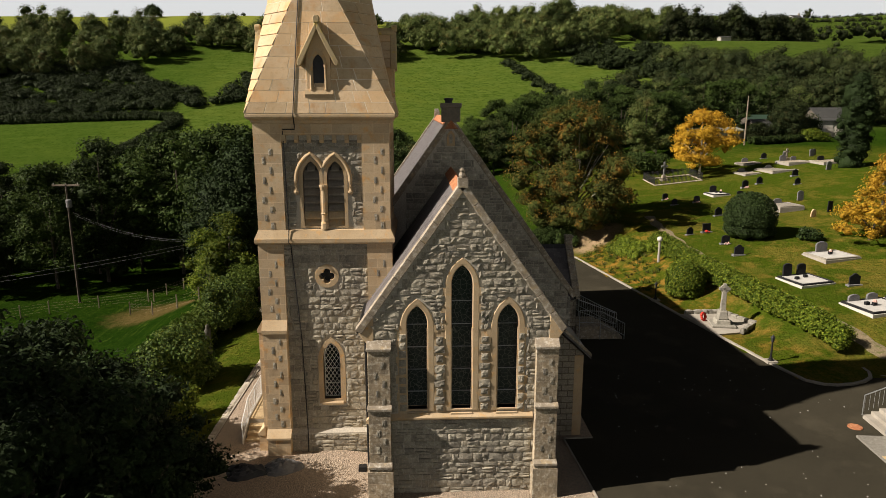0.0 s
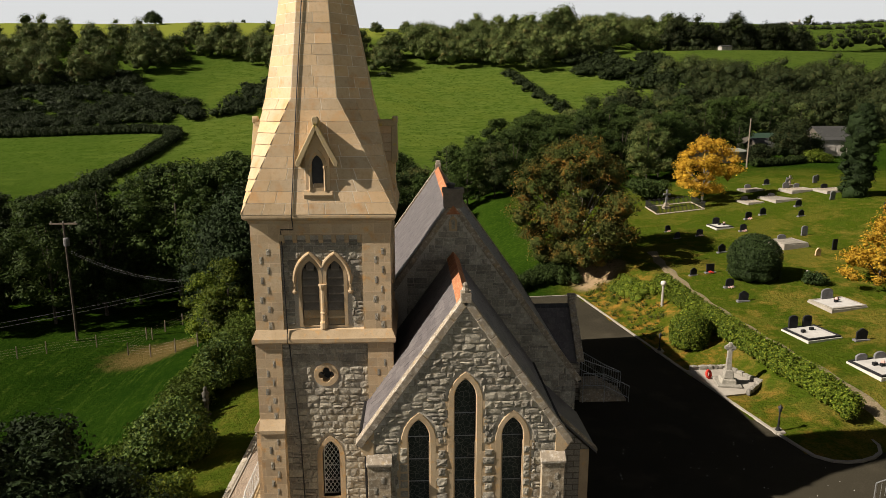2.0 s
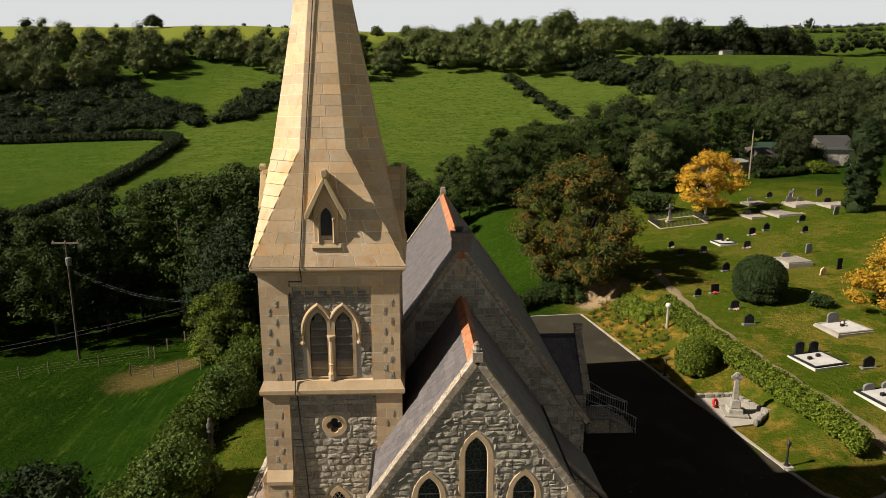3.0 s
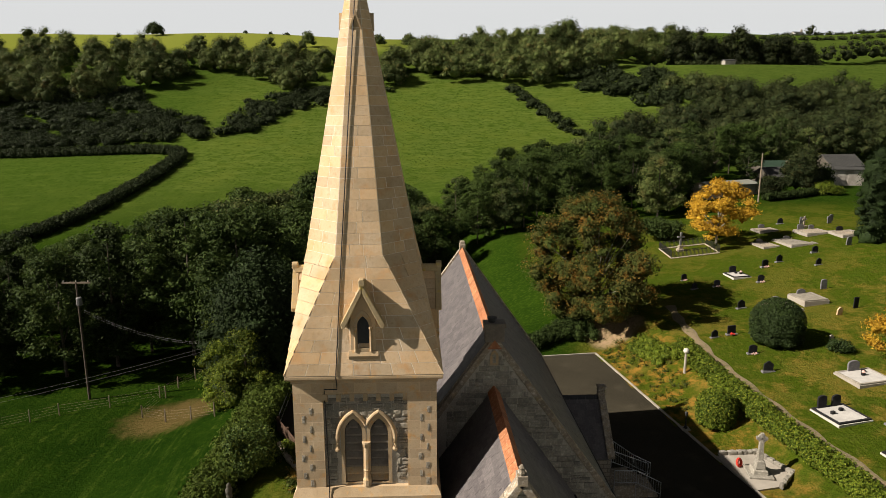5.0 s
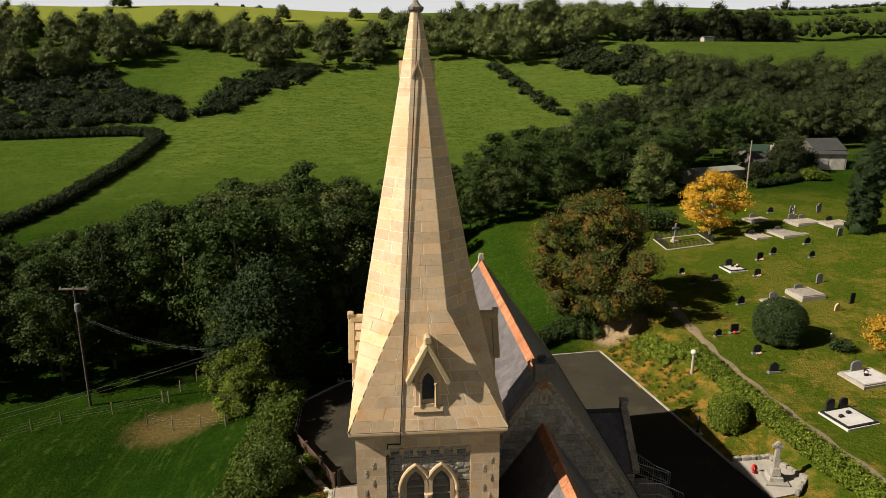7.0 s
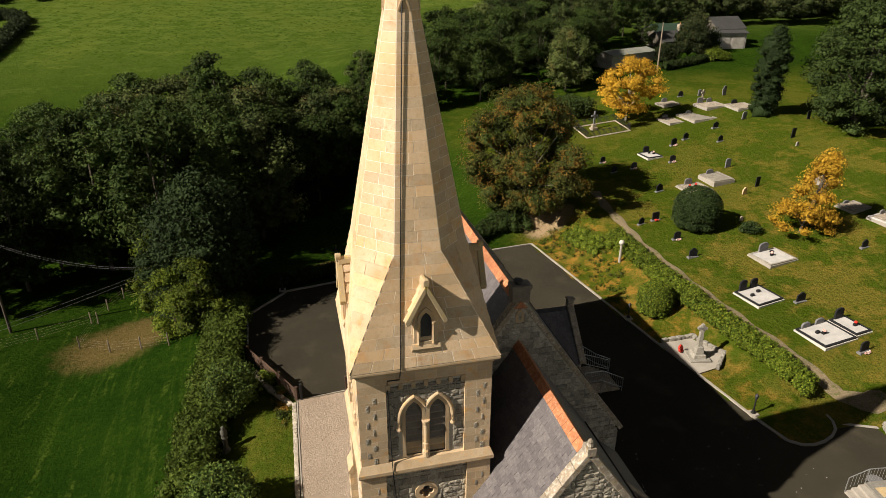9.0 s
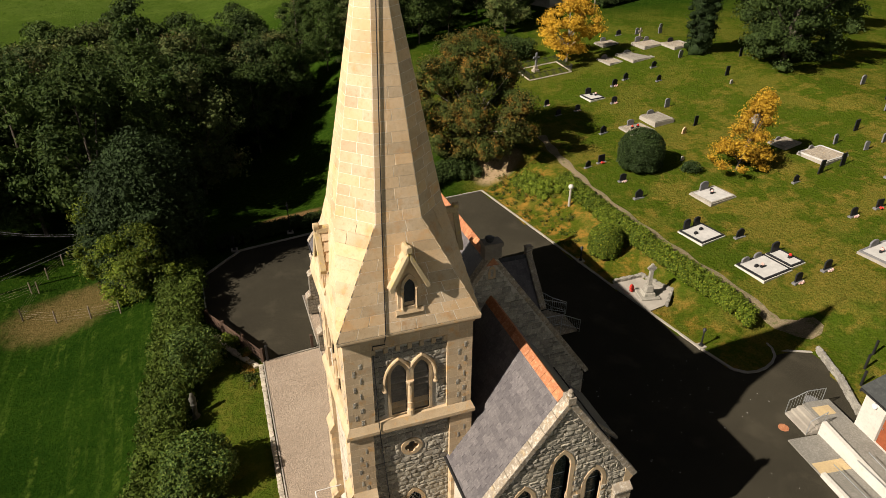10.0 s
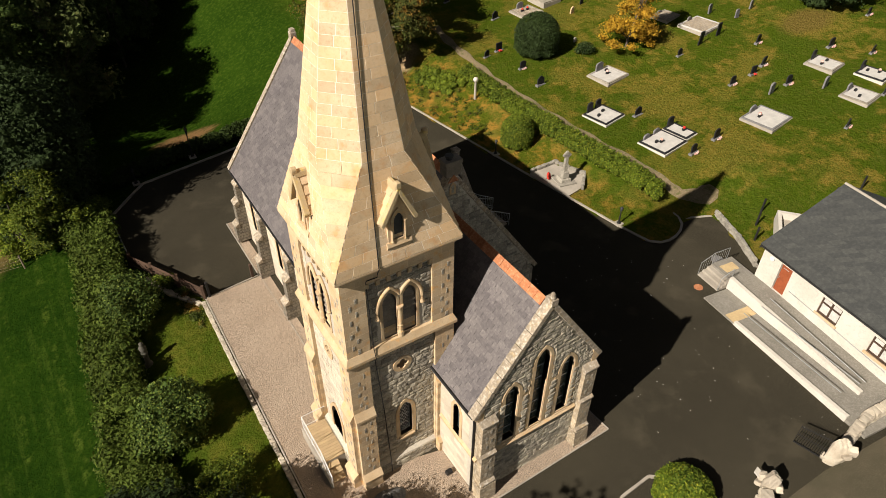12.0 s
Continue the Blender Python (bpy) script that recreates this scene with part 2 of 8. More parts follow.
class Shape:
    """A mesh in the making: corners and faces."""

    def __init__(self):
        self.v, self.f = [], []

    def add(self, verts, faces):
        k = len(self.v)
        self.v += [tuple(p) for p in verts]
        self.f += [tuple(i + k for i in f) for f in faces]
        return self

    def box(self, x0, x1, y0, y1, z0, z1):
        return self.add([(x0, y0, z0), (x1, y0, z0), (x1, y1, z0), (x0, y1, z0), (x0, y0, z1), (x1, y0, z1), (x1, y1, z1), (x0, y1, z1)],
                        [(3, 2, 1, 0), (4, 5, 6, 7), (0, 1, 5, 4), (1, 2, 6, 5), (2, 3, 7, 6), (3, 0, 4, 7)])

    def solid(self, loops, fn, d0, d1):
        """A flat outline with holes, given depth from d0 to d1; fn(u, v, d) places a corner."""
        flat = [p for loop in loops for p in loop]
        tris = tessellate_polygon([[Vector((u, v, 0)) for u, v in loop] for loop in loops])
        count = len(flat)
        verts = [fn(u, v, d) for d in (d0, d1) for u, v in flat]
        faces = [tuple(t) for t in tris] + [tuple(i + count for i in reversed(t)) for t in tris]
        k = 0
        for loop in loops:
            m = len(loop)
            faces += [(k + i, k + (i + 1) % m, k + (i + 1) % m + count, k + i + count) for i in range(m)]
            k += m
        return self.add(verts, faces)

    def tube(self, points, r, n=6, closed=False):
        pts = [Vector(p) for p in points]
        verts, rings = [], len(pts)
        for i, p in enumerate(pts):
            a, b = pts[i - 1 if i or closed else 0], pts[(i + 1) % rings if i + 1 < rings or closed else i]
            way = (b - a).normalized()
            side = way.cross(Vector((0, 0, 1)))
            side = side.normalized() if side.length > 1e-3 else Vector((1, 0, 0))
            up = side.cross(way)
            rr = r[i] if isinstance(r, (list, tuple)) else r
            verts += [p + rr * (math.cos(2 * math.pi * k / n) * side + math.sin(2 * math.pi * k / n) * up) for k in range(n)]
        faces = [(i * n + k, i * n + (k + 1) % n, (i + 1) % rings * n + (k + 1) % n, (i + 1) % rings * n + k) for i in range(rings if closed else rings - 1) for k in range(n)]
        if not closed:
            faces += [tuple(range(n - 1, -1, -1)), tuple((rings - 1) * n + k for k in range(n))]
        return self.add(verts, faces)

    def lathe(self, profile, x, y, n=12, turn=0.0):
        verts = [(x + r * math.cos(turn + 2 * math.pi * k / n), y + r * math.sin(turn + 2 * math.pi * k / n), z) for r, z in profile for k in range(n)]
        faces = [(i * n + k, i * n + (k + 1) % n, (i + 1) * n + (k + 1) % n, (i + 1) * n + k) for i in range(len(profile) - 1) for k in range(n)]
        faces += [tuple(range(n - 1, -1, -1)), tuple((len(profile) - 1) * n + k for k in range(n))]
        return self.add(verts, faces)

    def ring(self, profile, cx, cy, half):
        """A square moulding round a tower: profile of (outset, z)."""
        verts = [(cx + sx * (half + d), cy + sy * (half + d), z) for d, z in profile for sx, sy in ((-1, -1), (1, -1), (1, 1), (-1, 1))]
        faces = [(i * 4 + k, i * 4 + (k + 1) % 4, (i + 1) * 4 + (k + 1) % 4, (i + 1) * 4 + k) for i in range(len(profile) - 1) for k in range(4)]
        return self.add(verts, faces)

    def loft(self, a, b):
        """A closed solid between two outlines of the same count."""
        n = len(a)
        return self.add(list(a) + list(b), [tuple(range(n - 1, -1, -1)), tuple(range(n, 2 * n))] + [(k, (k + 1) % n, (k + 1) % n + n, k + n) for k in range(n)])

    def mesh(self, name, material, soft=False, bevel=0.0):
        me = bpy.data.meshes.new(name)
        me.from_pydata(self.v, [], self.f)
        me.materials.append(material)
        bm = bmesh.new()
        bm.from_mesh(me)
        bmesh.ops.recalc_face_normals(bm, faces=bm.faces)
        if bevel:
            sharp = [e for e in bm.edges if len(e.link_faces) == 2 and e.calc_face_angle(0) > 0.6]
            bmesh.ops.bevel(bm, geom=sharp, offset=bevel, segments=1, affect="EDGES", clamp_overlap=True)
        bm.to_mesh(me)
        bm.free()
        if soft:
            me.polygons.foreach_set("use_smooth", [True] * len(me.polygons))
        return me


def thing(name, label, category, at=None, group="", kind=""):
    ob = new(name)
    WORLD[ob] = at or Matrix()
    ob.matrix_basis = WORLD[ob]
    return tagged(ob, label, category, group, kind)


def part(name, shape, material, parent, label="", soft=False, bevel=0.0):
    """One mesh under a thing or a part, its corners given in the world (or round the thing's foot, if that stands at the origin)."""
    ob = new(name, shape if isinstance(shape, bpy.types.Mesh) else shape.mesh(name, material, soft, bevel))
    WORLD[ob] = Matrix()
    ob.parent = parent
    ob.matrix_parent_inverse = WORLD[parent].inverted()
    return tagged(ob, label)


def whole(name, shape, material, label, category="", group="", kind="", soft=False, bevel=0.0):
    """A top-level thing of one mesh."""
    ob = new(name, shape if isinstance(shape, bpy.types.Mesh) else shape.mesh(name, material, soft, bevel))
    WORLD[ob] = Matrix()
    return tagged(ob, label, category, group, kind)


def arch(c, w, sill, apex, n=7, sharp=1.05):
    """A pointed opening, from the sill anticlockwise."""
    r = w * sharp
    rise = math.sqrt(r * r - (r - w / 2) ** 2)
    spring = apex - rise
    pts = [(c - w / 2, sill), (c + w / 2, sill)]
    top = math.asin(rise / r)
    for k in range(n + 1):
        a = top * k / n
        pts.append((c + w / 2 - r + r * math.cos(a), spring + r * math.sin(a)))
    for k in range(n - 1, -1, -1):
        a = top * k / n
        pts.append((c - w / 2 + r - r * math.cos(a), spring + r * math.sin(a)))
    return pts


def arch_spring(w, apex, sharp=1.05):
    r = w * sharp
    return apex - math.sqrt(r * r - (r - w / 2) ** 2)


def within(u, v, loop):
    hit = False
    for (au, av), (bu, bv) in zip(loop, loop[1:] + loop[:1]):
        if (av > v) != (bv > v) and u < (bu - au) * (v - av) / (bv - av) + au:
            hit = not hit
    return hit


def stone_protos(name, material, count, bulge, side=0.12):
    """Roughly dressed stones of unit size, with a broken face."""
    out = []
    rng = random.Random(name)
    for _ in range(count):
        s = Shape()
        g = 4
        front = []
        lean_u, lean_v = rng.uniform(-0.35, 0.35), rng.uniform(-0.35, 0.35)
        for j in range(g):
            for i in range(g):
                u, v = i / (g - 1) - 0.5, j / (g - 1) - 0.5
                rim = i in (0, g - 1) or j in (0, g - 1)
                d = (rng.uniform(0.4, 0.7) if rim else rng.uniform(1 - bulge, 1)) + lean_u * u + lean_v * v
                front.append((u + rng.uniform(-side, side) * 0.3, d, v + rng.uniform(-side, side) * 0.3))
        back = [(p[0], -0.6, p[2]) for p in front]
        faces = [(j * g + i, j * g + i + 1, (j + 1) * g + i + 1, (j + 1) * g + i) for j in range(g - 1) for i in range(g - 1)]
        rim = [*range(g), *(k * g + g - 1 for k in range(1, g)), *(g * (g - 1) + k for k in range(g - 2, -1, -1)), *(k * g for k in range(g - 2, 0, -1))]
        m = len(rim)
        faces += [(rim[k], rim[(k + 1) % m], g * g + (k + 1) % m, g * g + k) for k in range(m)]
        s.add(front + [back[i] for i in rim], faces)
        out.append(s.mesh(name, material))
    return out


def lay_stones(parent, fn, span, keep, protos, heights, widths, proud=0.05, gap=0.024, most=300, seed=1, rank=None):
    """Courses of stones over a wall: span u0, u1, v0, v1; keep(u, v) says where wall is. The first ones are pieces of their own, the rest one mesh."""
    rng = random.Random(seed)
    u0, u1, v0, v1 = span
    cells = []
    v = v0
    while v < v1 - 0.05:
        h = min(rng.uniform(*heights), v1 - v)
        u = u0 - rng.uniform(0, widths[0])
        while u < u1:
            w = rng.uniform(*widths)
            split = rng.random() < 0.22 and h > 0.2
            for a, b in (((v, v + h * 0.5), (v + h * 0.5, v + h)) if split else ((v, v + h),)):
                steps = [max(u, u0) + (min(u + w, u1) - max(u, u0)) * k / 8 for k in range(9)]
                good = [all(keep(s, q) for q in (a + 0.015, (a + b) / 2, b - 0.015)) for s in steps]
                best, start = (0, 0), None
                for k in range(10):
                    if k < 9 and good[k]:
                        start = k if start is None else start
                    elif start is not None:
                        best = max(best, (k - 1 - start, -start))
                        start = None
                if best[0] > 0:
                    ua, ub = steps[-best[1]], steps[-best[1] + best[0]]
                    if ub - ua > 0.07:
                        cells.append((ua, ub, a, b))
            u += w
        v += h
    if rank:
        cells.sort(key=rank)
    rest = Shape()
    for i, (ua, ub, a, b) in enumerate(cells):
        me = rng.choice(protos)
        c = fn((ua + ub) / 2, (a + b) / 2, 0)
        ux, vz = fn((ua + ub) / 2 + 1, (a + b) / 2, 0) - c, fn((ua + ub) / 2, (a + b) / 2 + 1, 0) - c
        dn = fn((ua + ub) / 2, (a + b) / 2, 1) - c
        m = Matrix((ux * (ub - ua - gap) * rng.choice((1, -1)), dn * proud * rng.uniform(0.6, 1.25), vz * (b - a - gap) * rng.choice((1, -1)))).transposed().to_4x4()
        m.translation = c
        if i < most:
            ob = new("stone", me)
            ob.parent = parent
            ob.matrix_parent_inverse = Matrix()
            ob.matrix_basis = m
        else:
            rest.add([m @ p.co for p in me.vertices], [tuple(p.vertices) for p in me.polygons])
    if rest.v:
        tagged(part("stonework", rest, protos[0].materials[0], parent), kind="stuff")
    return len(cells)


# the land
YARD = [(-8.5, -40), (-8.55, 26), (-8.5, 41.6), (-10.7, 45.8), (-11.8, 47.7), (-11.9, 54.3), (-8.8, 57.8), (-1.5, 59.2), (9.0, 61.9),
        (15.75, 62.7), (17.7, 46.2), (19.4, 33.1), (19.9, 30.6), (21.0, 29.9), (22.6, 30.2), (23.9, 31.2), (26.4, 30.1),
        (24.2, 25.0), (30.0, 24.0), (28.0, 8.0), (40.0, -40)]


def smooth(a, b, v):
    s = np.clip((v - a) / (b - a), 0, 1)
    return s * s * (3 - 2 * s)


def yard_distance(x, y):
    """Distance to the edge of the yard, negative inside."""
    best = np.full(np.shape(x), 1e9)
    inside = np.zeros(np.shape(x), bool)
    for (ax, ay), (bx, by) in zip(YARD, YARD[1:] + YARD[:1]):
        ex, ey = bx - ax, by - ay
        s = np.clip(((x - ax) * ex + (y - ay) * ey) / (ex * ex + ey * ey), 0, 1)
        best = np.minimum(best, np.hypot(x - ax - s * ex, y - ay - s * ey))
        if ey:
            inside ^= ((ay > y) != (by > y)) & (x < ex * (y - ay) / ey + ax)
    return np.where(inside, -best, best)


def yard_level(y):
    return 0.4 - 0.022 * (np.clip(y, 0, 64) - 21)


def waves(x, y, size):
    return np.sin(x / size + 1.3 * np.sin(y / size * 0.7)) * np.sin(y / size * 1.1 + 0.8 * np.sin(x / size * 0.6))


def height(x, y):
    """The lie of the land: the level yard, the graveyard slope, the valley and the hill behind it."""
    x, y = np.asarray(x, float), np.asarray(y, float)
    d = yard_distance(x, y)
    out = np.maximum(d, 0)
    flat = yard_level(y)
    hill = np.interp(y + 0.05 * x, (120, 150, 175, 192, 212, 250, 320, 420, 460, 560, 800, 1500), (-5, -0.5, 6.5, 10.6, 15.3, 27.5, 48.5, 70, 72, 64, 40, 20))
    hill = hill + 1.6 * waves(x, y, 38.0) * smooth(130, 220, y) + 5 * waves(x + 60, y, 130.0) * smooth(260, 420, y)
    # the shoulder of the right-hand field, the dip behind it and the far slope
    hill = hill - 11 * smooth(85, 125, x) * smooth(280, 306, y) * (1 - smooth(335, 400, y)) - 4 * smooth(120, 240, x) * smooth(330, 400, y)
    low = -5.2 + 0.35 * waves(x, y, 14.0)
    west = np.where(y > 118, np.maximum(low, hill), low)
    west = flat - 0.15 + (west - flat) * smooth(0, 17, out)
    kerb = 19.0 - 0.12 * (y - 36)
    e = np.clip(x - kerb, 0, 42)
    grave = 0.9 + 0.07 * e + 0.0009 * e * e + 0.04 * (np.clip(y, 10, 150) - 40) + 0.12 * waves(x, y, 6.0)
    east = flat + 0.06 + (grave - flat) * smooth(0, 6.5, out)
    east = np.where(y > 118, east + (np.maximum(east, hill + 3 * smooth(60, 120, x)) - east) * smooth(118, 175, y), east)
    side = smooth(-2, 20, x - 0.12 * (60 - y)) * smooth(57, 66, y) + (x > 5) * (1 - smooth(57, 66, y))
    land = west + (east - west) * side
    # the level terrace of the memorial
    pad = 1 - smooth(1.9, 2.8, np.hypot(x - 19.9, (y - 40.15) * 0.85))
    land = land + (np.minimum(land, 0.0) - land) * pad
    return np.where(d < 0, flat - 0.08, land)


def axis(*runs):
    out = []
    for a, b, step in runs:
        out += list(np.arange(a, b, step))
    return np.array(out + [runs[-1][1]])


GRASS = surface("grass", [(0.020, 0.044, 0.004), (0.012, 0.030, 0.003), (0.042, 0.068, 0.008)], 1.0, 0.22, 2.6, 1.0, 0.22, wear=0.85, spec=0.0)


def grass_detail():
    """Straw patches over the graveyard, rough pasture on the hill, tractor lines in the meadow, bare earth."""
    nt = GRASS.node_tree
    n, l = nt.nodes, nt.links
    b = n["Principled BSDF"]
    base = b.inputs["Base Color"].links[0].from_socket
    place = n.new("ShaderNodeNewGeometry")
    xyz = n.new("ShaderNodeSeparateXYZ")
    l.new(place.outputs["Position"], xyz.inputs[0])

    def clamp(value, a, c, lo=0.0, hi=1.0):
        r = n.new("ShaderNodeMapRange")
        r.interpolation_type = "SMOOTHSTEP"
        for k, q in enumerate((a, c, lo, hi)):
            r.inputs[k + 1].default_value = q
        l.new(value, r.inputs[0])
        return r.outputs[0]

    def sums(kind, *values):
        out = values[0]
        for value in values[1:]:
            m = n.new("ShaderNodeMath")
            m.operation = kind
            for k, q in enumerate((out, value)):
                if isinstance(q, (int, float)):
                    m.inputs[k].default_value = q
                else:
                    l.new(q, m.inputs[k])
            out = m.outputs[0]
        return out

    def times(*values):
        return sums("MULTIPLY", *values)

    def rough(size, detail=6.0, stretch=None, turn=0.0, roughness=0.65):
        t = n.new("ShaderNodeTexNoise")
        t.inputs["Scale"].default_value, t.inputs["Detail"].default_value, t.inputs["Roughness"].default_value = size, detail, roughness
        if stretch:
            k = n.new("ShaderNodeMapping")
            k.inputs["Scale"].default_value = stretch
            k.inputs["Rotation"].default_value = (0, 0, turn)
            l.new(place.outputs["Position"], k.inputs[0])
            l.new(k.outputs[0], t.inputs["Vector"])
        else:
            l.new(place.outputs["Position"], t.inputs["Vector"])
        return t.outputs["Fac"]

    def over(fac, colour):
        nonlocal base
        m = n.new("ShaderNodeMix")
        m.data_type = "RGBA"
        l.new(fac, m.inputs[0])
        l.new(base, m.inputs[6])
        m.inputs[7].default_value = (*colour, 1)
        base = m.outputs[2]

    x, y, z = xyz.outputs[0], xyz.outputs[1], xyz.outputs[2]
    wide, mid, tuft = rough(0.16), rough(0.9), rough(3.2, 8.0, roughness=0.75)
    # graveyard turf
    east = times(clamp(x, 12, 20), clamp(y, 110, 90))
    over(times(east, 0.8), (0.055, 0.077, 0.006))
    over(times(east, clamp(mid, 0.45, 0.68, 0.0, 0.6)), (0.054, 0.070, 0.010))
    over(times(east, clamp(sums("ADD", times(wide, 0.75), times(mid, 0.35)), 0.51, 0.63), clamp(tuft, 0.34, 0.6, 0.4, 1.0), clamp(y, 82, 50, 0.3, 0.8)), (0.27, 0.165, 0.036))
    over(times(east, clamp(tuft, 0.5, 0.66, 0.0, 0.75)), (0.034, 0.058, 0.005))
    over(times(east, clamp(rough(2.1, 8.0, (1.0, 0.6, 1), 0.3, 0.75), 0.5, 0.66, 0.0, 0.6)), (0.100, 0.098, 0.018))
    over(times(east, clamp(rough(0.35, 5.0), 0.5, 0.64, 0.0, 0.6)), (0.046, 0.072, 0.007))
    over(times(east, clamp(wide, 0.5, 0.62, 0.0, 0.5)), (0.064, 0.082, 0.011))
    blade = rough(9.0, 5.0, roughness=0.75)
    over(times(clamp(y, 130, 100), clamp(blade, 0.46, 0.62, 0.0, 0.5)), (0.018, 0.036, 0.003))
    bank = times(clamp(x, 15, 16.5), clamp(x, 22.6, 21.0), clamp(y, 38, 48, 0.45, 1.0), clamp(y, 66, 61))
    over(times(bank, clamp(mid, 0.44, 0.62, 0.05, 0.85), clamp(tuft, 0.32, 0.56, 0.2, 1.0)), (0.25, 0.13, 0.024))
    # lawn beside the hedge
    lawn = times(clamp(x, -13.5, -11.5), clamp(x, -7.5, -8.5), clamp(y, 44, 41))
    over(times(lawn, 0.7), (0.042, 0.064, 0.006))
    over(times(lawn, clamp(mid, 0.40, 0.62, 0.15, 0.85), clamp(tuft, 0.34, 0.56, 0.3, 1.0)), (0.080, 0.080, 0.012))
    # hill pasture, blue raised in its colours to stand in for distance haze
    hill = clamp(y, 128, 190)
    over(times(hill, 0.85), (0.072, 0.104, 0.018))
    over(times(hill, clamp(rough(0.75, 6.0, (0.55, 0.8, 1), 0.1, 0.7), 0.47, 0.57, 0.0, 0.62)), (0.030, 0.058, 0.005))
    over(times(hill, clamp(rough(0.3, 7.0, (0.4, 1.0, 1), -0.2, 0.7), 0.52, 0.62, 0.0, 0.6)), (0.092, 0.122, 0.022))
    over(times(hill, clamp(rough(0.09), 0.45, 0.7, 0.0, 0.6)), (0.080, 0.104, 0.016))
    over(times(hill, clamp(x, -60, -90), 0.55), (0.026, 0.054, 0.006))
    over(times(hill, clamp(x, 90, 125), 0.4), (0.034, 0.058, 0.010))
    over(times(hill, clamp(rough(1.1, 5.0, roughness=0.7), 0.56, 0.63, 0.0, 0.8)), (0.020, 0.042, 0.004))
    over(times(clamp(sums("ADD", z, times(mid, 4.0)), 51, 58, 0.0, 0.85), clamp(x, 10, -30)), (0.17, 0.19, 0.032))
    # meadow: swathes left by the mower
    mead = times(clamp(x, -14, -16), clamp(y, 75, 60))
    swathe = rough(1.0, 4.0, (1.3, 0.10, 1), 0.12)
    lines = n.new("ShaderNodeTexWave")
    lines.wave_profile = "SIN"
    lines.inputs["Scale"].default_value, lines.inputs["Distortion"].default_value, lines.inputs["Detail"].default_value, lines.inputs["Detail Scale"].default_value = 0.115, 2.6, 3.0, 0.25
    l.new(place.outputs["Position"], lines.inputs["Vector"])
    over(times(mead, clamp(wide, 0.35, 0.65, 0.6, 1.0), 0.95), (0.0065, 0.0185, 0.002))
    over(times(mead, clamp(lines.outputs["Fac"], 0.86, 1.0), clamp(mid, 0.46, 0.64), clamp(tuft, 0.4, 0.6), 0.5), (0.075, 0.105, 0.016))
    over(times(mead, clamp(swathe, 0.53, 0.64), clamp(tuft, 0.38, 0.58, 0.2, 1.0), 0.2), (0.060, 0.090, 0.014))
    over(times(mead, clamp(tuft, 0.5, 0.68, 0.0, 0.35)), (0.032, 0.062, 0.006))
    # bare earth
    for cx, cy, rx, ry, soil in ((-22.0, 59.2, 6.6, 4.4, (0.085, 0.062, 0.022)), (-3.2, 69.0, 3.2, 2.6, (0.16, 0.092, 0.04)), (18.3, 65.2, 2.8, 2.2, (0.27, 0.19, 0.11)), (55.0, 44.0, 3.5, 2.0, (0.11, 0.08, 0.02))):
        dx, dy = sums("DIVIDE", sums("SUBTRACT", x, cx), rx), sums("DIVIDE", sums("SUBTRACT", y, cy), ry)
        far = sums("ADD", times(dx, dx), times(dy, dy), times(mid, 1.6), -0.8)
        over(times(clamp(far, 1.4, 0.3), clamp(tuft, 0.34, 0.5, 0.35, 1.0)), soil)
    l.new(base, b.inputs["Base Color"])


grass_detail()
gx = axis((-1500, -300, 60), (-300, -100, 8), (-100, -40, 2.5), (-40, 62, 0.8), (62, 110, 2.5), (110, 320, 8), (320, 1500, 60))
gy = axis((-300, -20, 20), (-20, 8, 2.5), (8, 96, 0.8), (96, 200, 2.5), (200, 480, 5), (480, 1600, 60))
GX, GY = np.meshgrid(gx, gy)
GZ = height(GX, GY)
land = bpy.data.meshes.new("ground")
nx, ny = len(gx), len(gy)
grid = np.arange(nx * ny).reshape(ny, nx)
quads = np.stack([grid[:-1, :-1], grid[:-1, 1:], grid[1:, 1:], grid[1:, :-1]], -1).reshape(-1, 4)
land.from_pydata(np.stack([GX, GY, GZ], -1).reshape(-1, 3).tolist(), [], quads.tolist())
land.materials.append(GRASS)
land.polygons.foreach_set("use_smooth", [True] * len(land.polygons))
ground = tagged(new("ground", land), "green grass fields, lawns and graveyard turf on rolling land", "ground", kind="structure")


def high(x, y):
    return float(height(np.array([x]), np.array([y]))[0])


def sheet(name, loop, material, lift, label, step=1.0, thick=0.06):
    """A paved sheet with an edge, lying on the fall of the yard."""
    s = Shape()
    s.solid([loop], lambda u, v, d: Vector((u, v, float(yard_level(v)) + d)), lift - thick, lift)
    return tagged(whole(name, s, material, label), kind="structure", category="paving")


road = sheet("asphalt_yard", YARD[2:-1] + [(29.0, 1.0), (-8.55, 1.0), (-8.55, 26.0)], ASPHALT, 0.0, "dark grey smooth asphalt yard round the church")
gravel_west = sheet("gravel_path", [(-8.5, 18.0), (-1.2, 18.0), (-1.2, 21.2), (-1.6, 24.0), (-4.2, 24.6), (-4.2, 42.0), (-8.45, 41.6)], GRAVEL, 0.012, "beige gravel path beside the church tower")
gravel_front = sheet("gravel_margin", [(-1.2, 20.3), (6.3, 20.4), (6.1, 24.9), (7.35, 24.95), (7.4, 28.2), (-1.2, 24.4)], GRAVEL, 0.014, "beige gravel margin along the chancel wall")
gravel_nave = sheet("gravel_strip", [(-4.1, 42.0), (-4.8, 42.05), (-4.8, 48.9), (-4.1, 48.9)], GRAVEL, 0.016, "beige gravel strip along the nave wall")


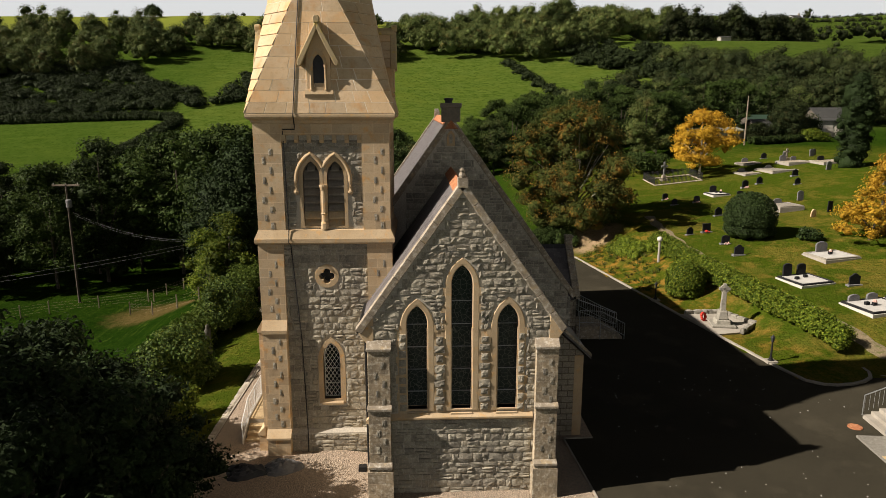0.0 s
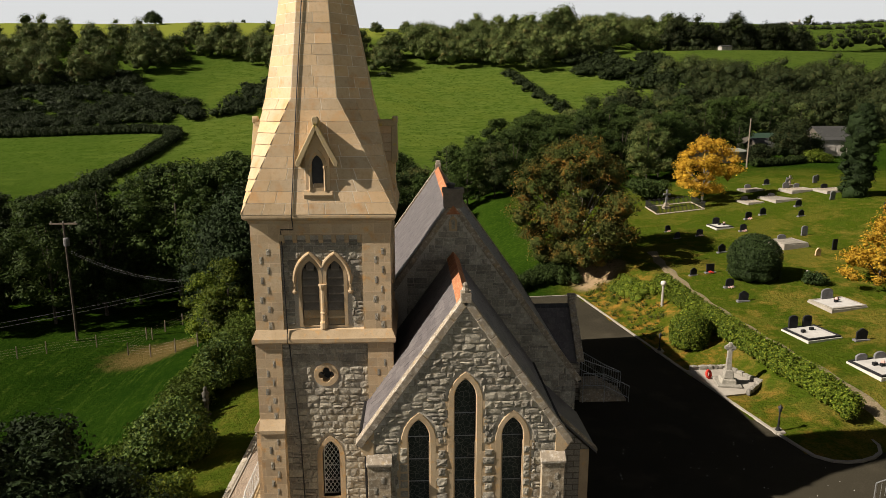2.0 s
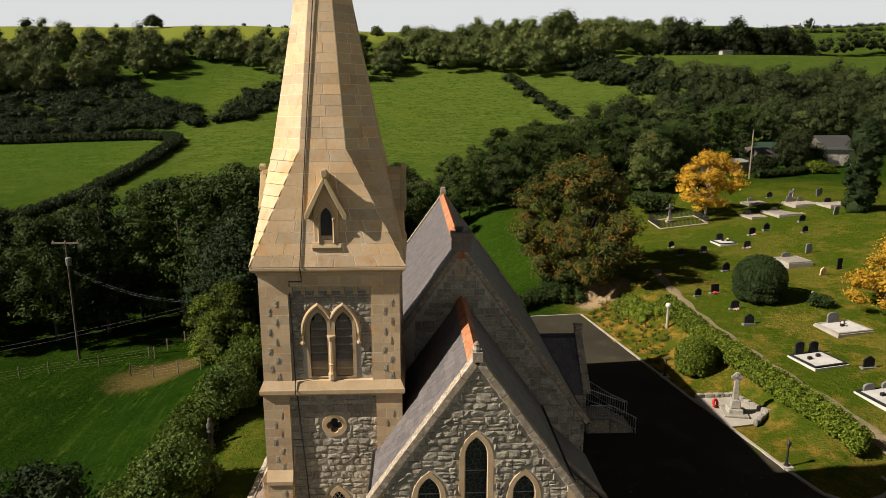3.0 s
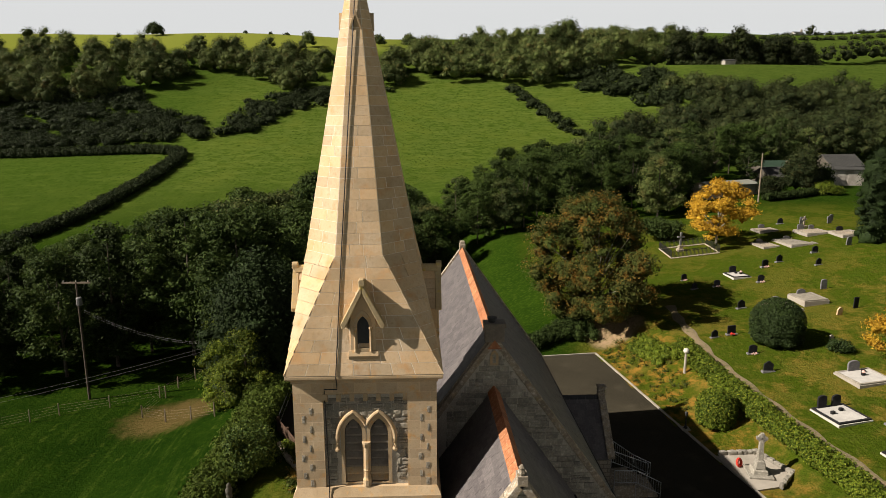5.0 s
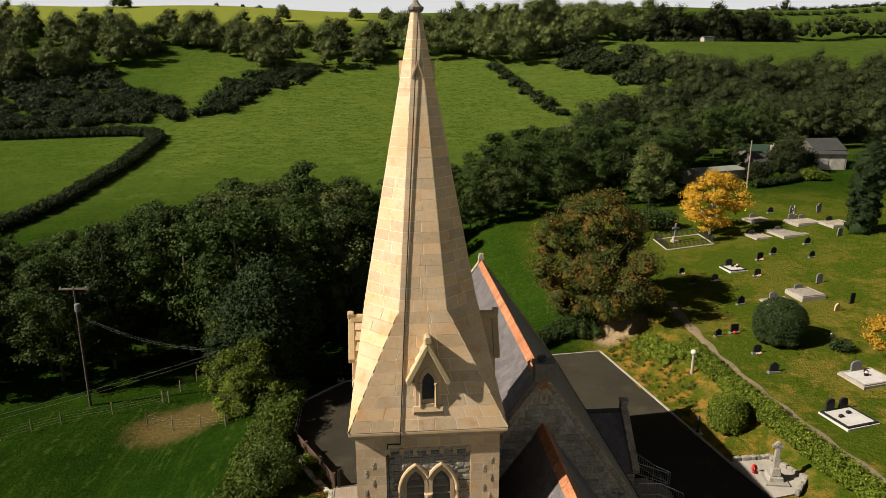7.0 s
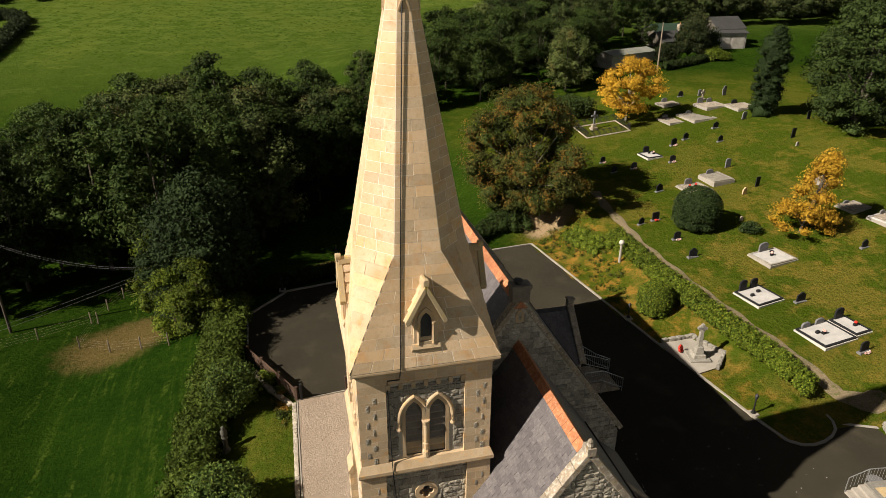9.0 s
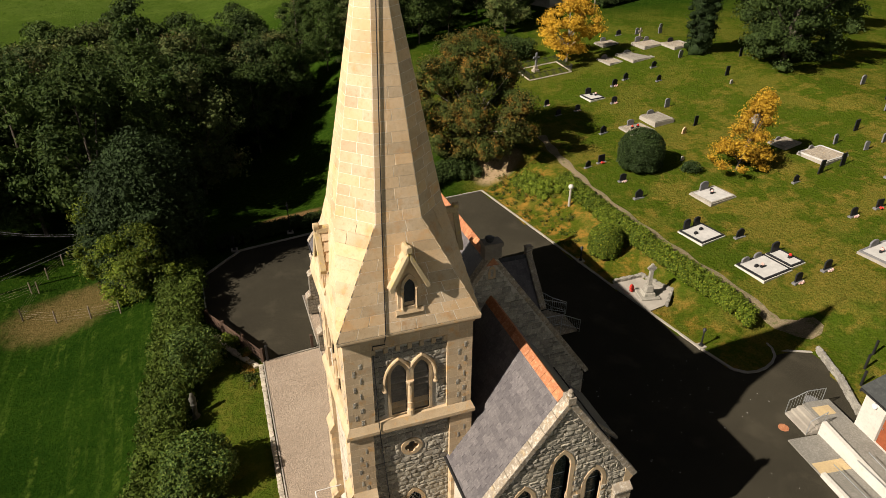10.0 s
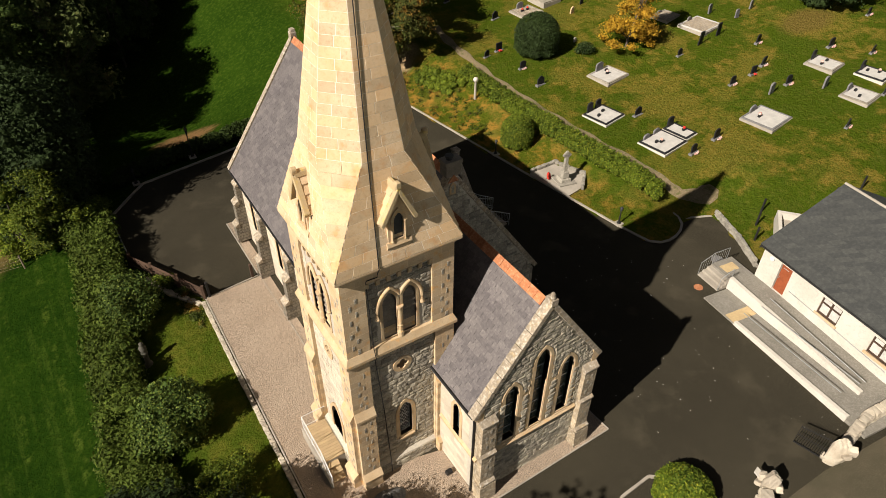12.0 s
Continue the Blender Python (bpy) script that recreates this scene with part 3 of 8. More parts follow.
def edging(name, points, material, label, width=0.1, tall=0.1, piece=0.9, lower=0.08, category="kerb"):
    """A line of kerb stones along a path: each one a piece."""
    run = thing(name, label, category, kind="structure")
    rng = random.Random(name)
    for (ax, ay), (bx, by) in zip(points, points[1:]):
        length = math.hypot(bx - ax, by - ay)
        count = max(1, round(length / piece))
        for k in range(count):
            pa = (ax + (bx - ax) * k / count, ay + (by - ay) * k / count)
            pb = (ax + (bx - ax) * (k + 0.985) / count, ay + (by - ay) * (k + 0.985) / count)
            ox, oy = -(by - ay) / length * width / 2, (bx - ax) / length * width / 2
            s = Shape()
            lift = rng.uniform(-0.006, 0.006)
            za, zb = float(yard_level(pa[1])) + lift, float(yard_level(pb[1])) + lift
            foot = [(pa[0] + ox, pa[1] + oy, za - lower), (pa[0] - ox, pa[1] - oy, za - lower), (pb[0] - ox, pb[1] - oy, zb - lower), (pb[0] + ox, pb[1] + oy, zb - lower)]
            top = [(x, y, z + tall + lower) for x, y, z in foot]
            s.loft(foot, top)
            part("kerb_stone", s, material, run)
    return run


edging("kerb", [(9.0, 61.9), (15.75, 62.7), (17.7, 46.2), (18.25, 41.5)], CONCRETE, "pale concrete kerb along the asphalt yard", 0.16, 0.1)
edging("kerb", [(18.75, 38.0), (19.4, 33.1), (19.9, 30.6), (20.5, 30.05), (21.2, 29.9), (22.0, 30.0), (22.8, 30.3), (23.5, 30.8), (23.9, 31.5), (24.0, 32.3)], CONCRETE, "pale concrete kerb curving round the grass tip", 0.16, 0.1, 0.5)
edging("kerb", [(-11.9, 54.3), (-8.8, 57.8), (-1.5, 59.2), (9.0, 61.9)], CONCRETE, "pale concrete kerb behind the church", 0.16, 0.12)
edging("edging", [(-8.5, 20.0), (-8.55, 26.0), (-8.5, 41.6)], CONCRETE, "thin white edging beside the gravel path", 0.07, 0.05, 2.0)
edging("edging", [(-8.4, 41.65), (-4.8, 42.05), (-4.8, 48.9)], CONCRETE, "thin white edging between gravel and asphalt", 0.07, 0.05, 2.0)
edging("edging", [(-1.2, 20.3), (6.3, 20.4), (6.1, 24.9), (7.35, 24.95)], CONCRETE, "thin white edging round the gravel margin", 0.06, 0.05, 2.0)
edging("edging", [(-4.75, 42.0), (-4.7, 30.0)], CONCRETE, "thin white edging along the nave wall", 0.05, 0.04, 2.0)
edging("kerb", [(3.0, 16.3), (4.1, 17.2), (6.0, 17.3), (8.3, 15.4)], CONCRETE, "pale concrete kerb by the gate", 0.14, 0.1, 0.7)


# the church
AX = 1.53
TX, TY, TH = -3.44, 26.9, 2.36
church = thing("church", "stone parish church with a sandstone broach spire and slate roofs", "church", Matrix.Translation((AX, 24.4, 0.3)))
RUBBLES = stone_protos("rubble_stone", RUBBLE, 14, 0.34)
GABLE_STONE = surface("grey_gable_stone", [(0.33, 0.305, 0.26), (0.22, 0.205, 0.18), (0.45, 0.41, 0.35), (0.34, 0.275, 0.195)], 0.92, 2.5, 12.0, 0.7, 0.03, rand=0.3, island=0.3)
SQUARED = stone_protos("squared_stone", GABLE_STONE, 10, 0.22)
SPOTS = stone_protos("inset_stone", RUBBLE, 6, 0.5)


def tower_face(k):
    c, s = (1, 0, -1, 0)[k], (0, 1, 0, -1)[k]
    return lambda u, v, d: Vector((TX + c * u + s * (TH + d), TY + s * u - c * (TH + d), v))


def ringed(c, w, sill, apex, wide, fn, d0, d1, foot=0.0):
    """A dressed stone surround between an opening and a wider arch."""
    s = Shape()
    s.solid([arch(c, w + 2 * wide, sill - foot, apex + wide * 1.15), arch(c, w, sill, apex)], fn, d0, d1)
    return s


def cross_ring(r, lobe, n=40):
    return [((r * (0.62 + 0.38 * abs(math.cos(2 * a)) ** 0.6)) * math.cos(a), (r * (0.62 + 0.38 * abs(math.cos(2 * a)) ** 0.6)) * math.sin(a)) for a in (2 * math.pi * k / n for k in range(n))]


def quoin_spots(parent, fn, ua, ub, va, vb, seed, flip=1):
    """Grey rough stones bonded into a dressed pier."""
    rng = random.Random(seed)
    v, k = va, 0
    while v < vb - 0.25:
        u = ua + (ub - ua) * (0.38 if k % 2 else 0.68) + rng.uniform(-0.04, 0.04)
        c = fn(u, v, 0)
        ux, vz, dn = fn(u + 1, v, 0) - c, fn(u, v + 1, 0) - c, fn(u, v, 1) - c
        m = Matrix((ux * rng.uniform(0.08, 0.13), dn * 0.02, vz * rng.uniform(0.2, 0.28))).transposed().to_4x4()
        m.translation = c
        ob = new("stone", rng.choice(SPOTS))
        ob.parent = parent
        ob.matrix_basis = m
        v += rng.uniform(0.3, 0.38)
        k += 1


def build_tower():
    belfry = [(-0.45, 0.62, 9.5, 11.95), (0.45, 0.62, 9.5, 11.95)]
    lancet = (0.06, 0.66, 2.5, 4.85)
    for k, name in ((0, "tower_front_wall"), (3, "tower_west_wall"), (1, "tower_east_wall"), (2, "tower_back_wall")):
        fn = tower_face(k)
        low = 0.1
        outline = [(-TH, low), (TH, low), (TH, 13.4), (-TH, 13.4)]
        holes = [arch(*b) for b in belfry]
        if k in (0, 3):
            holes.append([(u, v + 7.56) for u, v in cross_ring(0.3, 0.1)])
        if k == 0:
            holes.append(arch(*lancet))
        if k == 3:
            holes.append(arch(-0.2, 1.1, 0.95, 3.3))
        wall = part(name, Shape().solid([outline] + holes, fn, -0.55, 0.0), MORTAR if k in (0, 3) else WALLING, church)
        if k == 0:
            bars = [arch(b[0], b[1] + 0.5, b[2], b[3] + 0.22) for b in belfry] + [arch(lancet[0], lancet[1] + 0.4, lancet[2] - 0.2, lancet[3] + 0.25)]

            def keep(u, v):
                return abs(u) < 1.62 and math.hypot(u, v - 7.56) > 0.5 and not any(within(u, v, q) for q in bars) and not 8.8 < v < 9.4
            lay_stones(wall, fn, (-1.6, 1.6, 1.2, 12.75), keep, RUBBLES, (0.19, 0.34), (0.2, 0.5), 0.06, seed=3, most=300)
        if k == 3:
            def keep(u, v):
                return abs(u) < 1.62 and math.hypot(u, v - 7.56) > 0.5 and not within(u, v, arch(-0.2, 1.6, 0.6, 3.6)) and not 8.8 < v < 9.4 and not (abs(u) < 1.1 and v > 9.3 and v < 12.3)
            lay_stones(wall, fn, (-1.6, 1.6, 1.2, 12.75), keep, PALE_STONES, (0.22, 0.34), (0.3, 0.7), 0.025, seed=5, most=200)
        # belfry light: surround, shafts, hood and louvres
        both = Shape()
        for b in belfry:
            both.solid([arch(b[0], b[1] + 0.26, b[2] - 0.05, b[3] + 0.16), arch(*b)], fn, -0.3, 0.035)
        opening = part("belfry_window", both, TRIM, church)
        for b in belfry:
            hood = [p for p in arch(b[0], b[1] + 0.5, 10.85, b[3] + 0.28)][1:]
            hood = hood + [(b[0] - (b[1] + 0.5) / 2, 10.85)]
            trimmed = [p for p in hood if (p[0] > -0.02 if b[0] > 0 else p[0] < 0.02)]
            part("hood_mould", Shape().tube([fn(u, v, 0.06) for u, v in trimmed], 0.075, 8), TRIM, opening)
            outer = -1 if b[0] < 0 else 1
            c = fn(b[0] + outer * (b[1] + 0.5) / 2, 10.83, 0.07)
            part("label_stop", Shape().lathe([(0.03, c.z - 0.12), (0.09, c.z - 0.06), (0.1, c.z), (0.05, c.z + 0.06)], c.x, c.y, 8), TRIM, opening)
            for j in range(8):
                v = b[2] + 0.02 + j * 0.3
                half = b[1] / 2 if v < 11.3 else b[1] / 2 * max(0.1, (b[3] - v) / 0.7)
                slat = Shape()
                a = [fn(b[0] + q * half, v + z, d) for q, z, d in ((-1, 0, -0.06), (1, 0, -0.06), (1, 0.27, -0.24), (-1, 0.27, -0.24))]
                slat.loft(a, [p + Vector((0, 0, -0.06)) for p in a])
                part("louvre", slat, TRIM if j < 2 else LOUVRE, opening)
            # Dark sheet stands in for the shaded hollow behind the louvres.
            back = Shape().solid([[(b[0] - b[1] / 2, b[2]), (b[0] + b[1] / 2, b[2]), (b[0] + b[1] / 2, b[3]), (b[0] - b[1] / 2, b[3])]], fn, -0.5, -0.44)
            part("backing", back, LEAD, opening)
        c = fn(0, 0, 0.02)
        part("colonette", Shape().lathe([(0.15, 9.4), (0.15, 9.62), (0.11, 9.7), (0.1, 9.95), (0.13, 9.99), (0.1, 10.03), (0.095, 10.85), (0.12, 10.9), (0.16, 11.02), (0.16, 11.08)], c.x, c.y, 10), TRIM, opening, soft=False)
        # frieze and corbels
        part("frieze", Shape().solid([[(-1.5, 12.9), (1.5, 12.9), (1.5, 13.4), (-1.5, 13.4)]], fn, -0.1, 0.11), PIER, church)
        for j in range(7):
            u = -1.38 + j * 0.46
            cb = Shape()
            cb.solid([[(0, 12.62), (0.07, 12.62), (0.14, 12.72), (0.14, 12.92), (0, 12.92)]], lambda p, q, d, u=u: fn(u + d, q, p), -0.075, 0.075)
            part("corbel", cb, TRIM, church)
        if k in (0, 3):
            disc = [(0.46 * math.cos(a), 7.56 + 0.46 * math.sin(a)) for a in (2 * math.pi * q / 32 for q in range(32))]
            part("quatrefoil_window", Shape().solid([disc, [(u, v + 7.56) for u, v in cross_ring(0.29, 0.1)]], fn, -0.25, 0.045), TRIM, church, bevel=0.02)
            # Dark sheet in place of the shade inside the quatrefoil.
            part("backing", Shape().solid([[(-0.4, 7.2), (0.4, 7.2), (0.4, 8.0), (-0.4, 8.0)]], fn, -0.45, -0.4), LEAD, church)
        # angle piers and buttresses
        for side in (-1, 1):
            a, b = (1.60, 2.5) if side > 0 else (-2.5, -1.60)
            but = Shape().solid([[(0.0, 5.85), (0.18, 5.8), (0.34, 5.46), (0.34, 1.35), (0.56, 1.08), (0.56, 0.0), (0.0, 0.0)]], lambda p, q, d: fn(d, q, p), a, b)
            butt = part("buttress", but, PIER, church)
            part("weathering", Shape().solid([[(0.15, 5.9), (0.39, 5.5), (0.39, 5.36), (0.15, 5.36)]], lambda p, q, d: fn(d, q, p), a - 0.03, b + 0.03), TRIM, butt)
            part("weathering", Shape().solid([[(0.3, 1.42), (0.6, 1.1), (0.6, 1.02), (0.3, 1.02)]], lambda p, q, d: fn(d, q, p), a - 0.03, b + 0.03), TRIM, butt)
            if k in (0, 3):
                quoin_spots(butt, lambda u, v, d: fn(u, v, d + 0.34), a, b, 1.6, 5.3, 10 * k + side)
                quoin_spots(butt, lambda u, v, d: fn(u, v, d + 0.165), a, b, 6.0, 8.7, 20 * k + side)
                quoin_spots(butt, lambda u, v, d: fn(u, v, d + 0.12), a - 0.05, b, 9.55, 12.8, 30 * k + side)
        plinth = part("plinth", Shape().solid([[(0, 1.25), (0.06, 1.22), (0.2, 1.1), (0.2, 0.0), (0, 0.0)]], lambda p, q, d: fn(d, q, p), -1.65, 1.65), MORTAR, church)
        if k in (0, 3):
            lay_stones(plinth, lambda u, v, d: fn(u, v, d + 0.2), (-1.6, 1.6, 0.25, 1.06), lambda u, v: True, RUBBLES, (0.24, 0.3), (0.3, 0.6), 0.05, seed=61 + k, most=80)
    for sx in (-1, 1):
        for sy in (-1, 1):
            def corner(a, b, z0, z1, s):
                xs, ys = sorted((TX + sx * a, TX + sx * b)), sorted((TY + sy * a, TY + sy * b))
                s.box(*xs, *ys, z0, z1)
            s = Shape()
            corner(1.58, TH + 0.17, 0.05, 8.95, s)
            part("tower_pier", s, PIER, church)
            s = Shape()
            corner(1.46, TH + 0.12, 9.2, 13.42, s)
            part("tower_pier", s, PIER, church)
    part("string_course", Shape().ring([(0, 8.8), (0.24, 8.86), (0.27, 8.92), (0.27, 9.06), (0.25, 9.1), (0.13, 9.38), (0, 9.4)], TX, TY, TH), TRIM, church)
    part("cornice", Shape().ring([(0, 13.28), (0.16, 13.34), (0.18, 13.44), (0.3, 13.5), (0.34, 13.56), (0.34, 13.64), (0.32, 13.68), (0, 13.69)], TX, TY, TH), TRIM, church)
    # lattice window of the ground stage
    fn = tower_face(0)
    light = part("lattice_window", ringed(*lancet, 0.2, fn, -0.3, 0.03, foot=0.2), TRIM, church)
    part("window_sill", Shape().solid([[(0.0, 2.42), (0.12, 2.36), (0.12, 2.28), (0, 2.28)]], lambda p, q, d: fn(d, q, p), -0.36, 0.48), TRIM, light)
    part("pane", Shape().solid([arch(*lancet)], fn, -0.26, -0.24), GLASS, light)
    loop = arch(lancet[0], lancet[1] - 0.06, lancet[2] + 0.03, lancet[3] - 0.05)
    bars = Shape().tube([fn(u, v, -0.2) for u, v in loop], 0.025, 5, True)
    for slope in (1.55, -1.55):
        for j in range(-14, 24):
            run = []
            for q in range(61):
                u = lancet[0] - 0.33 + 0.66 * q / 60
                v = 2.5 + 0.25 * j + slope * (u - lancet[0])
                if within(u, v, loop):
                    run.append((u, v))
            if len(run) > 2:
                bars.tube([fn(*run[0], -0.2), fn(*run[-1], -0.2)], 0.013, 4)
    for v in (3.1, 3.72):
        bars.tube([fn(lancet[0] - 0.32, v, -0.19), fn(lancet[0] + 0.32, v, -0.19)], 0.018, 4)
    part("lattice", bars, LATTICE, light, "white diamond lattice")
    # west door
    fw = tower_face(3)
    door = part("door", Shape().solid([arch(-0.2, 1.1, 0.95, 3.3)], fw, -0.35, -0.28), TIMBER, church, "dark timber door")
    part("door_surround", ringed(-0.2, 1.1, 0.95, 3.3, 0.22, fw, -0.28, 0.05), TRIM, door)
    # lightning conductor
    run = [fn(-0.95, 0.3, 0.3), fn(-0.95, 1.2, 0.25), fn(-1.05, 5.0, 0.1), fn(-1.3, 8.8, 0.1), fn(-1.33, 8.95, 0.34), fn(-1.33, 9.4, 0.18), fn(-1.4, 13.0, 0.1), fn(-1.4, 13.12, 0.16), fn(-0.95, 13.12, 0.18), fn(-0.95, 13.3, 0.2), fn(-0.95, 13.66, 0.4)]
    part("lightning_conductor", Shape().tube(run, 0.022, 5), IRON, church)


PALE_STONES = stone_protos("pale_squared_stone", PALE_WALL, 8, 0.2)
build_tower()

SPIRE_LOW, KINK, SPIRE_TOP = 13.68, 17.68, 27.3
BASE_HALF, KINK_HALF, TOP_HALF = 2.70, 1.95, 0.17


def octagon(a, z):
    t = a * math.tan(math.pi / 8)
    lean = -0.12 - 0.05 * (z - 17.68) / 9.6
    return [Vector((TX + lean + x, TY + y, z)) for x, y in ((-t, -a), (t, -a), (a, -t), (a, t), (t, a), (-t, a), (-a, t), (-a, -t))]


LUCARNE = surface("lichened_coping", [(0.46, 0.36, 0.20), (0.38, 0.29, 0.17), (0.24, 0.19, 0.12), (0.50, 0.36, 0.07)], 0.95, 1.2, 8.0, 0.5, 0.015, wear=0.8)


def build_spire():
    spire = part("spire", Shape().loft(octagon(KINK_HALF - 0.003, KINK), octagon(TOP_HALF - 0.003, SPIRE_TOP)), JOINT, church)
    ob, kb = octagon(KINK_HALF, KINK), octagon(TOP_HALF, SPIRE_TOP)
    low = Shape()
    sq = [Vector((TX + sx * (BASE_HALF - 0.003), TY + sy * (BASE_HALF - 0.003), SPIRE_LOW)) for sx, sy in ((-1, -1), (1, -1), (1, 1), (-1, 1))]
    inner = octagon(KINK_HALF - 0.003, KINK)
    low.add(sq + inner, [(0, 1, 5, 4), (1, 2, 7, 6), (2, 3, 9, 8), (3, 0, 11, 10), (1, 6, 5), (2, 8, 7), (3, 10, 9), (0, 4, 11), (3, 2, 1, 0), tuple(range(4, 12))])
    broach = part("broach", low, JOINT, church)
    square = [Vector((TX + sx * BASE_HALF, TY + sy * BASE_HALF, SPIRE_LOW)) for sx, sy in ((-1, -1), (1, -1), (1, 1), (-1, 1))]
    kink = octagon(KINK_HALF, KINK)
    rng = random.Random(11)

    def courses(parent, bl, br, tl, tr, count, step, gap, size, lip=0.0, shrink=0.92):
        """Ashlar blocks in courses over a tapering face."""
        out = (br - bl + tr - tl).cross((tl - bl) + (tr - br)).normalized()
        if out.dot((bl + br + tl + tr) / 4 - Vector((TX, TY, (bl.z + tl.z) / 2))) < 0:
            out = -out
        edges, v, h = [0.0], 0.0, step
        while v < count:
            v += h
            edges.append(min(v, count))
            h *= shrink
        for i, (va, vb) in enumerate(zip(edges, edges[1:])):
            fa, fb = va / count, vb / count
            if fb - fa < 0.002:
                continue
            la, ra, lb, rb = bl.lerp(tl, fa), br.lerp(tr, fa), bl.lerp(tl, fb), br.lerp(tr, fb)
            width = ((ra - la).length + (rb - lb).length) / 2
            n = max(1, round(width / size))
            cuts = [0.0]
            for j in range(1, n):
                cuts.append((j + (0.32 if i % 2 else -0.02) + rng.uniform(-0.22, 0.22)) / (n + 0.3))
            cuts.append(1.0)
            for ca, cb in zip(cuts, cuts[1:]):
                p = [la.lerp(ra, ca), la.lerp(ra, cb), lb.lerp(rb, cb), lb.lerp(rb, ca)]
                c = sum(p, Vector()) / 4
                p = [q + (c - q).normalized() * min(gap, (c - q).length * 0.3) for q in p]
                dep = rng.uniform(0.001, 0.004)
                front = [q + out * (dep + (lip if j < 2 else 0.0)) for j, q in enumerate(p)]
                rim = [q + (q - c).normalized() * gap * 0.15 - out * 0.002 + out * (lip if j < 2 else 0) for j, q in enumerate(p)]
                s = Shape()
                back = [q - out * 0.03 for q in rim]
                s.add(front + rim + back, [(0, 1, 2, 3)] + [(j, (j + 1) % 4, 4 + (j + 1) % 4, 4 + j) for j in range(4)] + [(4 + j, 4 + (j + 1) % 4, 8 + (j + 1) % 4, 8 + j) for j in range(4)])
                part("ashlar_block", s, SANDSTONE, parent)

    for k in range(4):
        courses(broach, square[k], square[(k + 1) % 4], kink[2 * k], kink[2 * k + 1], 4.0, 0.4, 0.017, 0.74, shrink=1.0)
        courses(broach, square[(k + 1) % 4], square[(k + 1) % 4] + Vector((0.001, 0.001, 0)), kink[2 * k + 1], kink[(2 * k + 2) % 8], 4.0, 0.4, 0.010, 0.9, lip=0.03, shrink=1.0)
    for k in range(8):
        if k in (3, 4, 5):
            continue
        courses(spire, ob[k], ob[(k + 1) % 8], kb[k], kb[(k + 1) % 8], 9.6, 0.38, 0.015, 0.62, shrink=0.99)
    for k in (3, 4, 5):
        courses(spire, ob[k], ob[(k + 1) % 8], kb[k], kb[(k + 1) % 8], 9.6, 0.42, 0.009, 3.0, shrink=0.985)
    cap = part("capstone", Shape().lathe([(0.18, 27.24), (0.2, 27.3), (0.27, 27.36), (0.28, 27.44), (0.2, 27.5), (0.12, 27.58), (0.06, 27.7)], TX - 0.17, TY, 8, math.pi / 8), LOUVRE, church, "dark weathered capstone")
    vane = part("weather_cross", Shape().tube([(TX - 0.17, TY, 27.7), (TX - 0.17, TY, 29.1)], 0.03, 6), IRON, church)
    part("cross_arm", Shape().tube([(TX - 0.59, TY, 28.6), (TX + 0.25, TY, 28.6)], 0.025, 6), IRON, vane)
    part("scroll", Shape().tube([(TX - 0.17 + 0.24 * math.cos(a), TY, 28.6 + 0.24 * math.sin(a)) for a in (2 * math.pi * q / 16 for q in range(16))], 0.016, 5, True), IRON, vane)
    part("scroll", Shape().tube([(TX - 0.17 + 0.22 * math.sin(q / 2.0) * (1 - abs(q) / 8), TY, 27.95 + q * 0.035) for q in range(-7, 8)], 0.016, 5), IRON, vane)
    # conductor down the spire
    line = []
    for z, h in ((SPIRE_LOW, BASE_HALF + 0.02), (KINK, KINK_HALF + 0.02), (SPIRE_TOP, TOP_HALF + 0.05)):
        u = {SPIRE_LOW: -0.95, KINK: -0.72, SPIRE_TOP: -0.1}[z]
        line.append((TX + u, TY - h - 0.01, z))
    part("lightning_conductor", Shape().tube(line, 0.02, 5), IRON, church)
    # spire lights on the four faces
    for k in range(4):
        c, s = (1, 0, -1, 0)[k], (0, 1, 0, -1)[k]

        def fn(u, v, d):
            return Vector((TX + c * u + s * d, TY + s * u - c * d, v))

        def depth(z):
            return BASE_HALF + (KINK_HALF - BASE_HALF) * (z - SPIRE_LOW) / (KINK - SPIRE_LOW)
        face = 2.56
        body = Shape().solid([[(-0.42, 14.35), (0.42, 14.35), (0.42, 15.75), (0, 16.6), (-0.42, 15.75)], arch(0.0, 0.4, 14.62, 15.75)], fn, 1.9, face)
        light = part("spire_light", body, SANDSTONE, church)
        part("surround", Shape().solid([arch(0, 0.6, 14.5, 15.95), arch(0, 0.4, 14.62, 15.75)], fn, face - 0.04, face + 0.05), TRIM, light)
        part("apron", Shape().solid([[(depth(14.2) - 0.02, 14.2), (face + 0.1, 14.36), (face + 0.04, 14.52), (2.2, 14.56)]], lambda p, q, d: fn(d, q, p), -0.5, 0.5), TRIM, light)
        # Dark plate set in as the shade within the spire light.
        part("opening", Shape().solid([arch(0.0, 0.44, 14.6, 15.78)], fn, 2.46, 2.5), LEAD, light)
        for side in (-1, 1):
            col = fn(side * 0.26, 0, face + 0.04)
            part("shaft", Shape().lathe([(0.06, 14.52), (0.045, 14.6), (0.04, 15.25), (0.07, 15.32), (0.07, 15.38)], col.x, col.y, 7), TRIM, light)
            p = [(0.0, 16.9), (side * 0.74, 15.5), (side * 0.7, 15.34), (side * 0.6, 15.36), (0.0, 16.58)]
            part("gable_coping", Shape().solid([p], fn, face - 0.06, face + 0.17), LUCARNE, light, bevel=0.02)
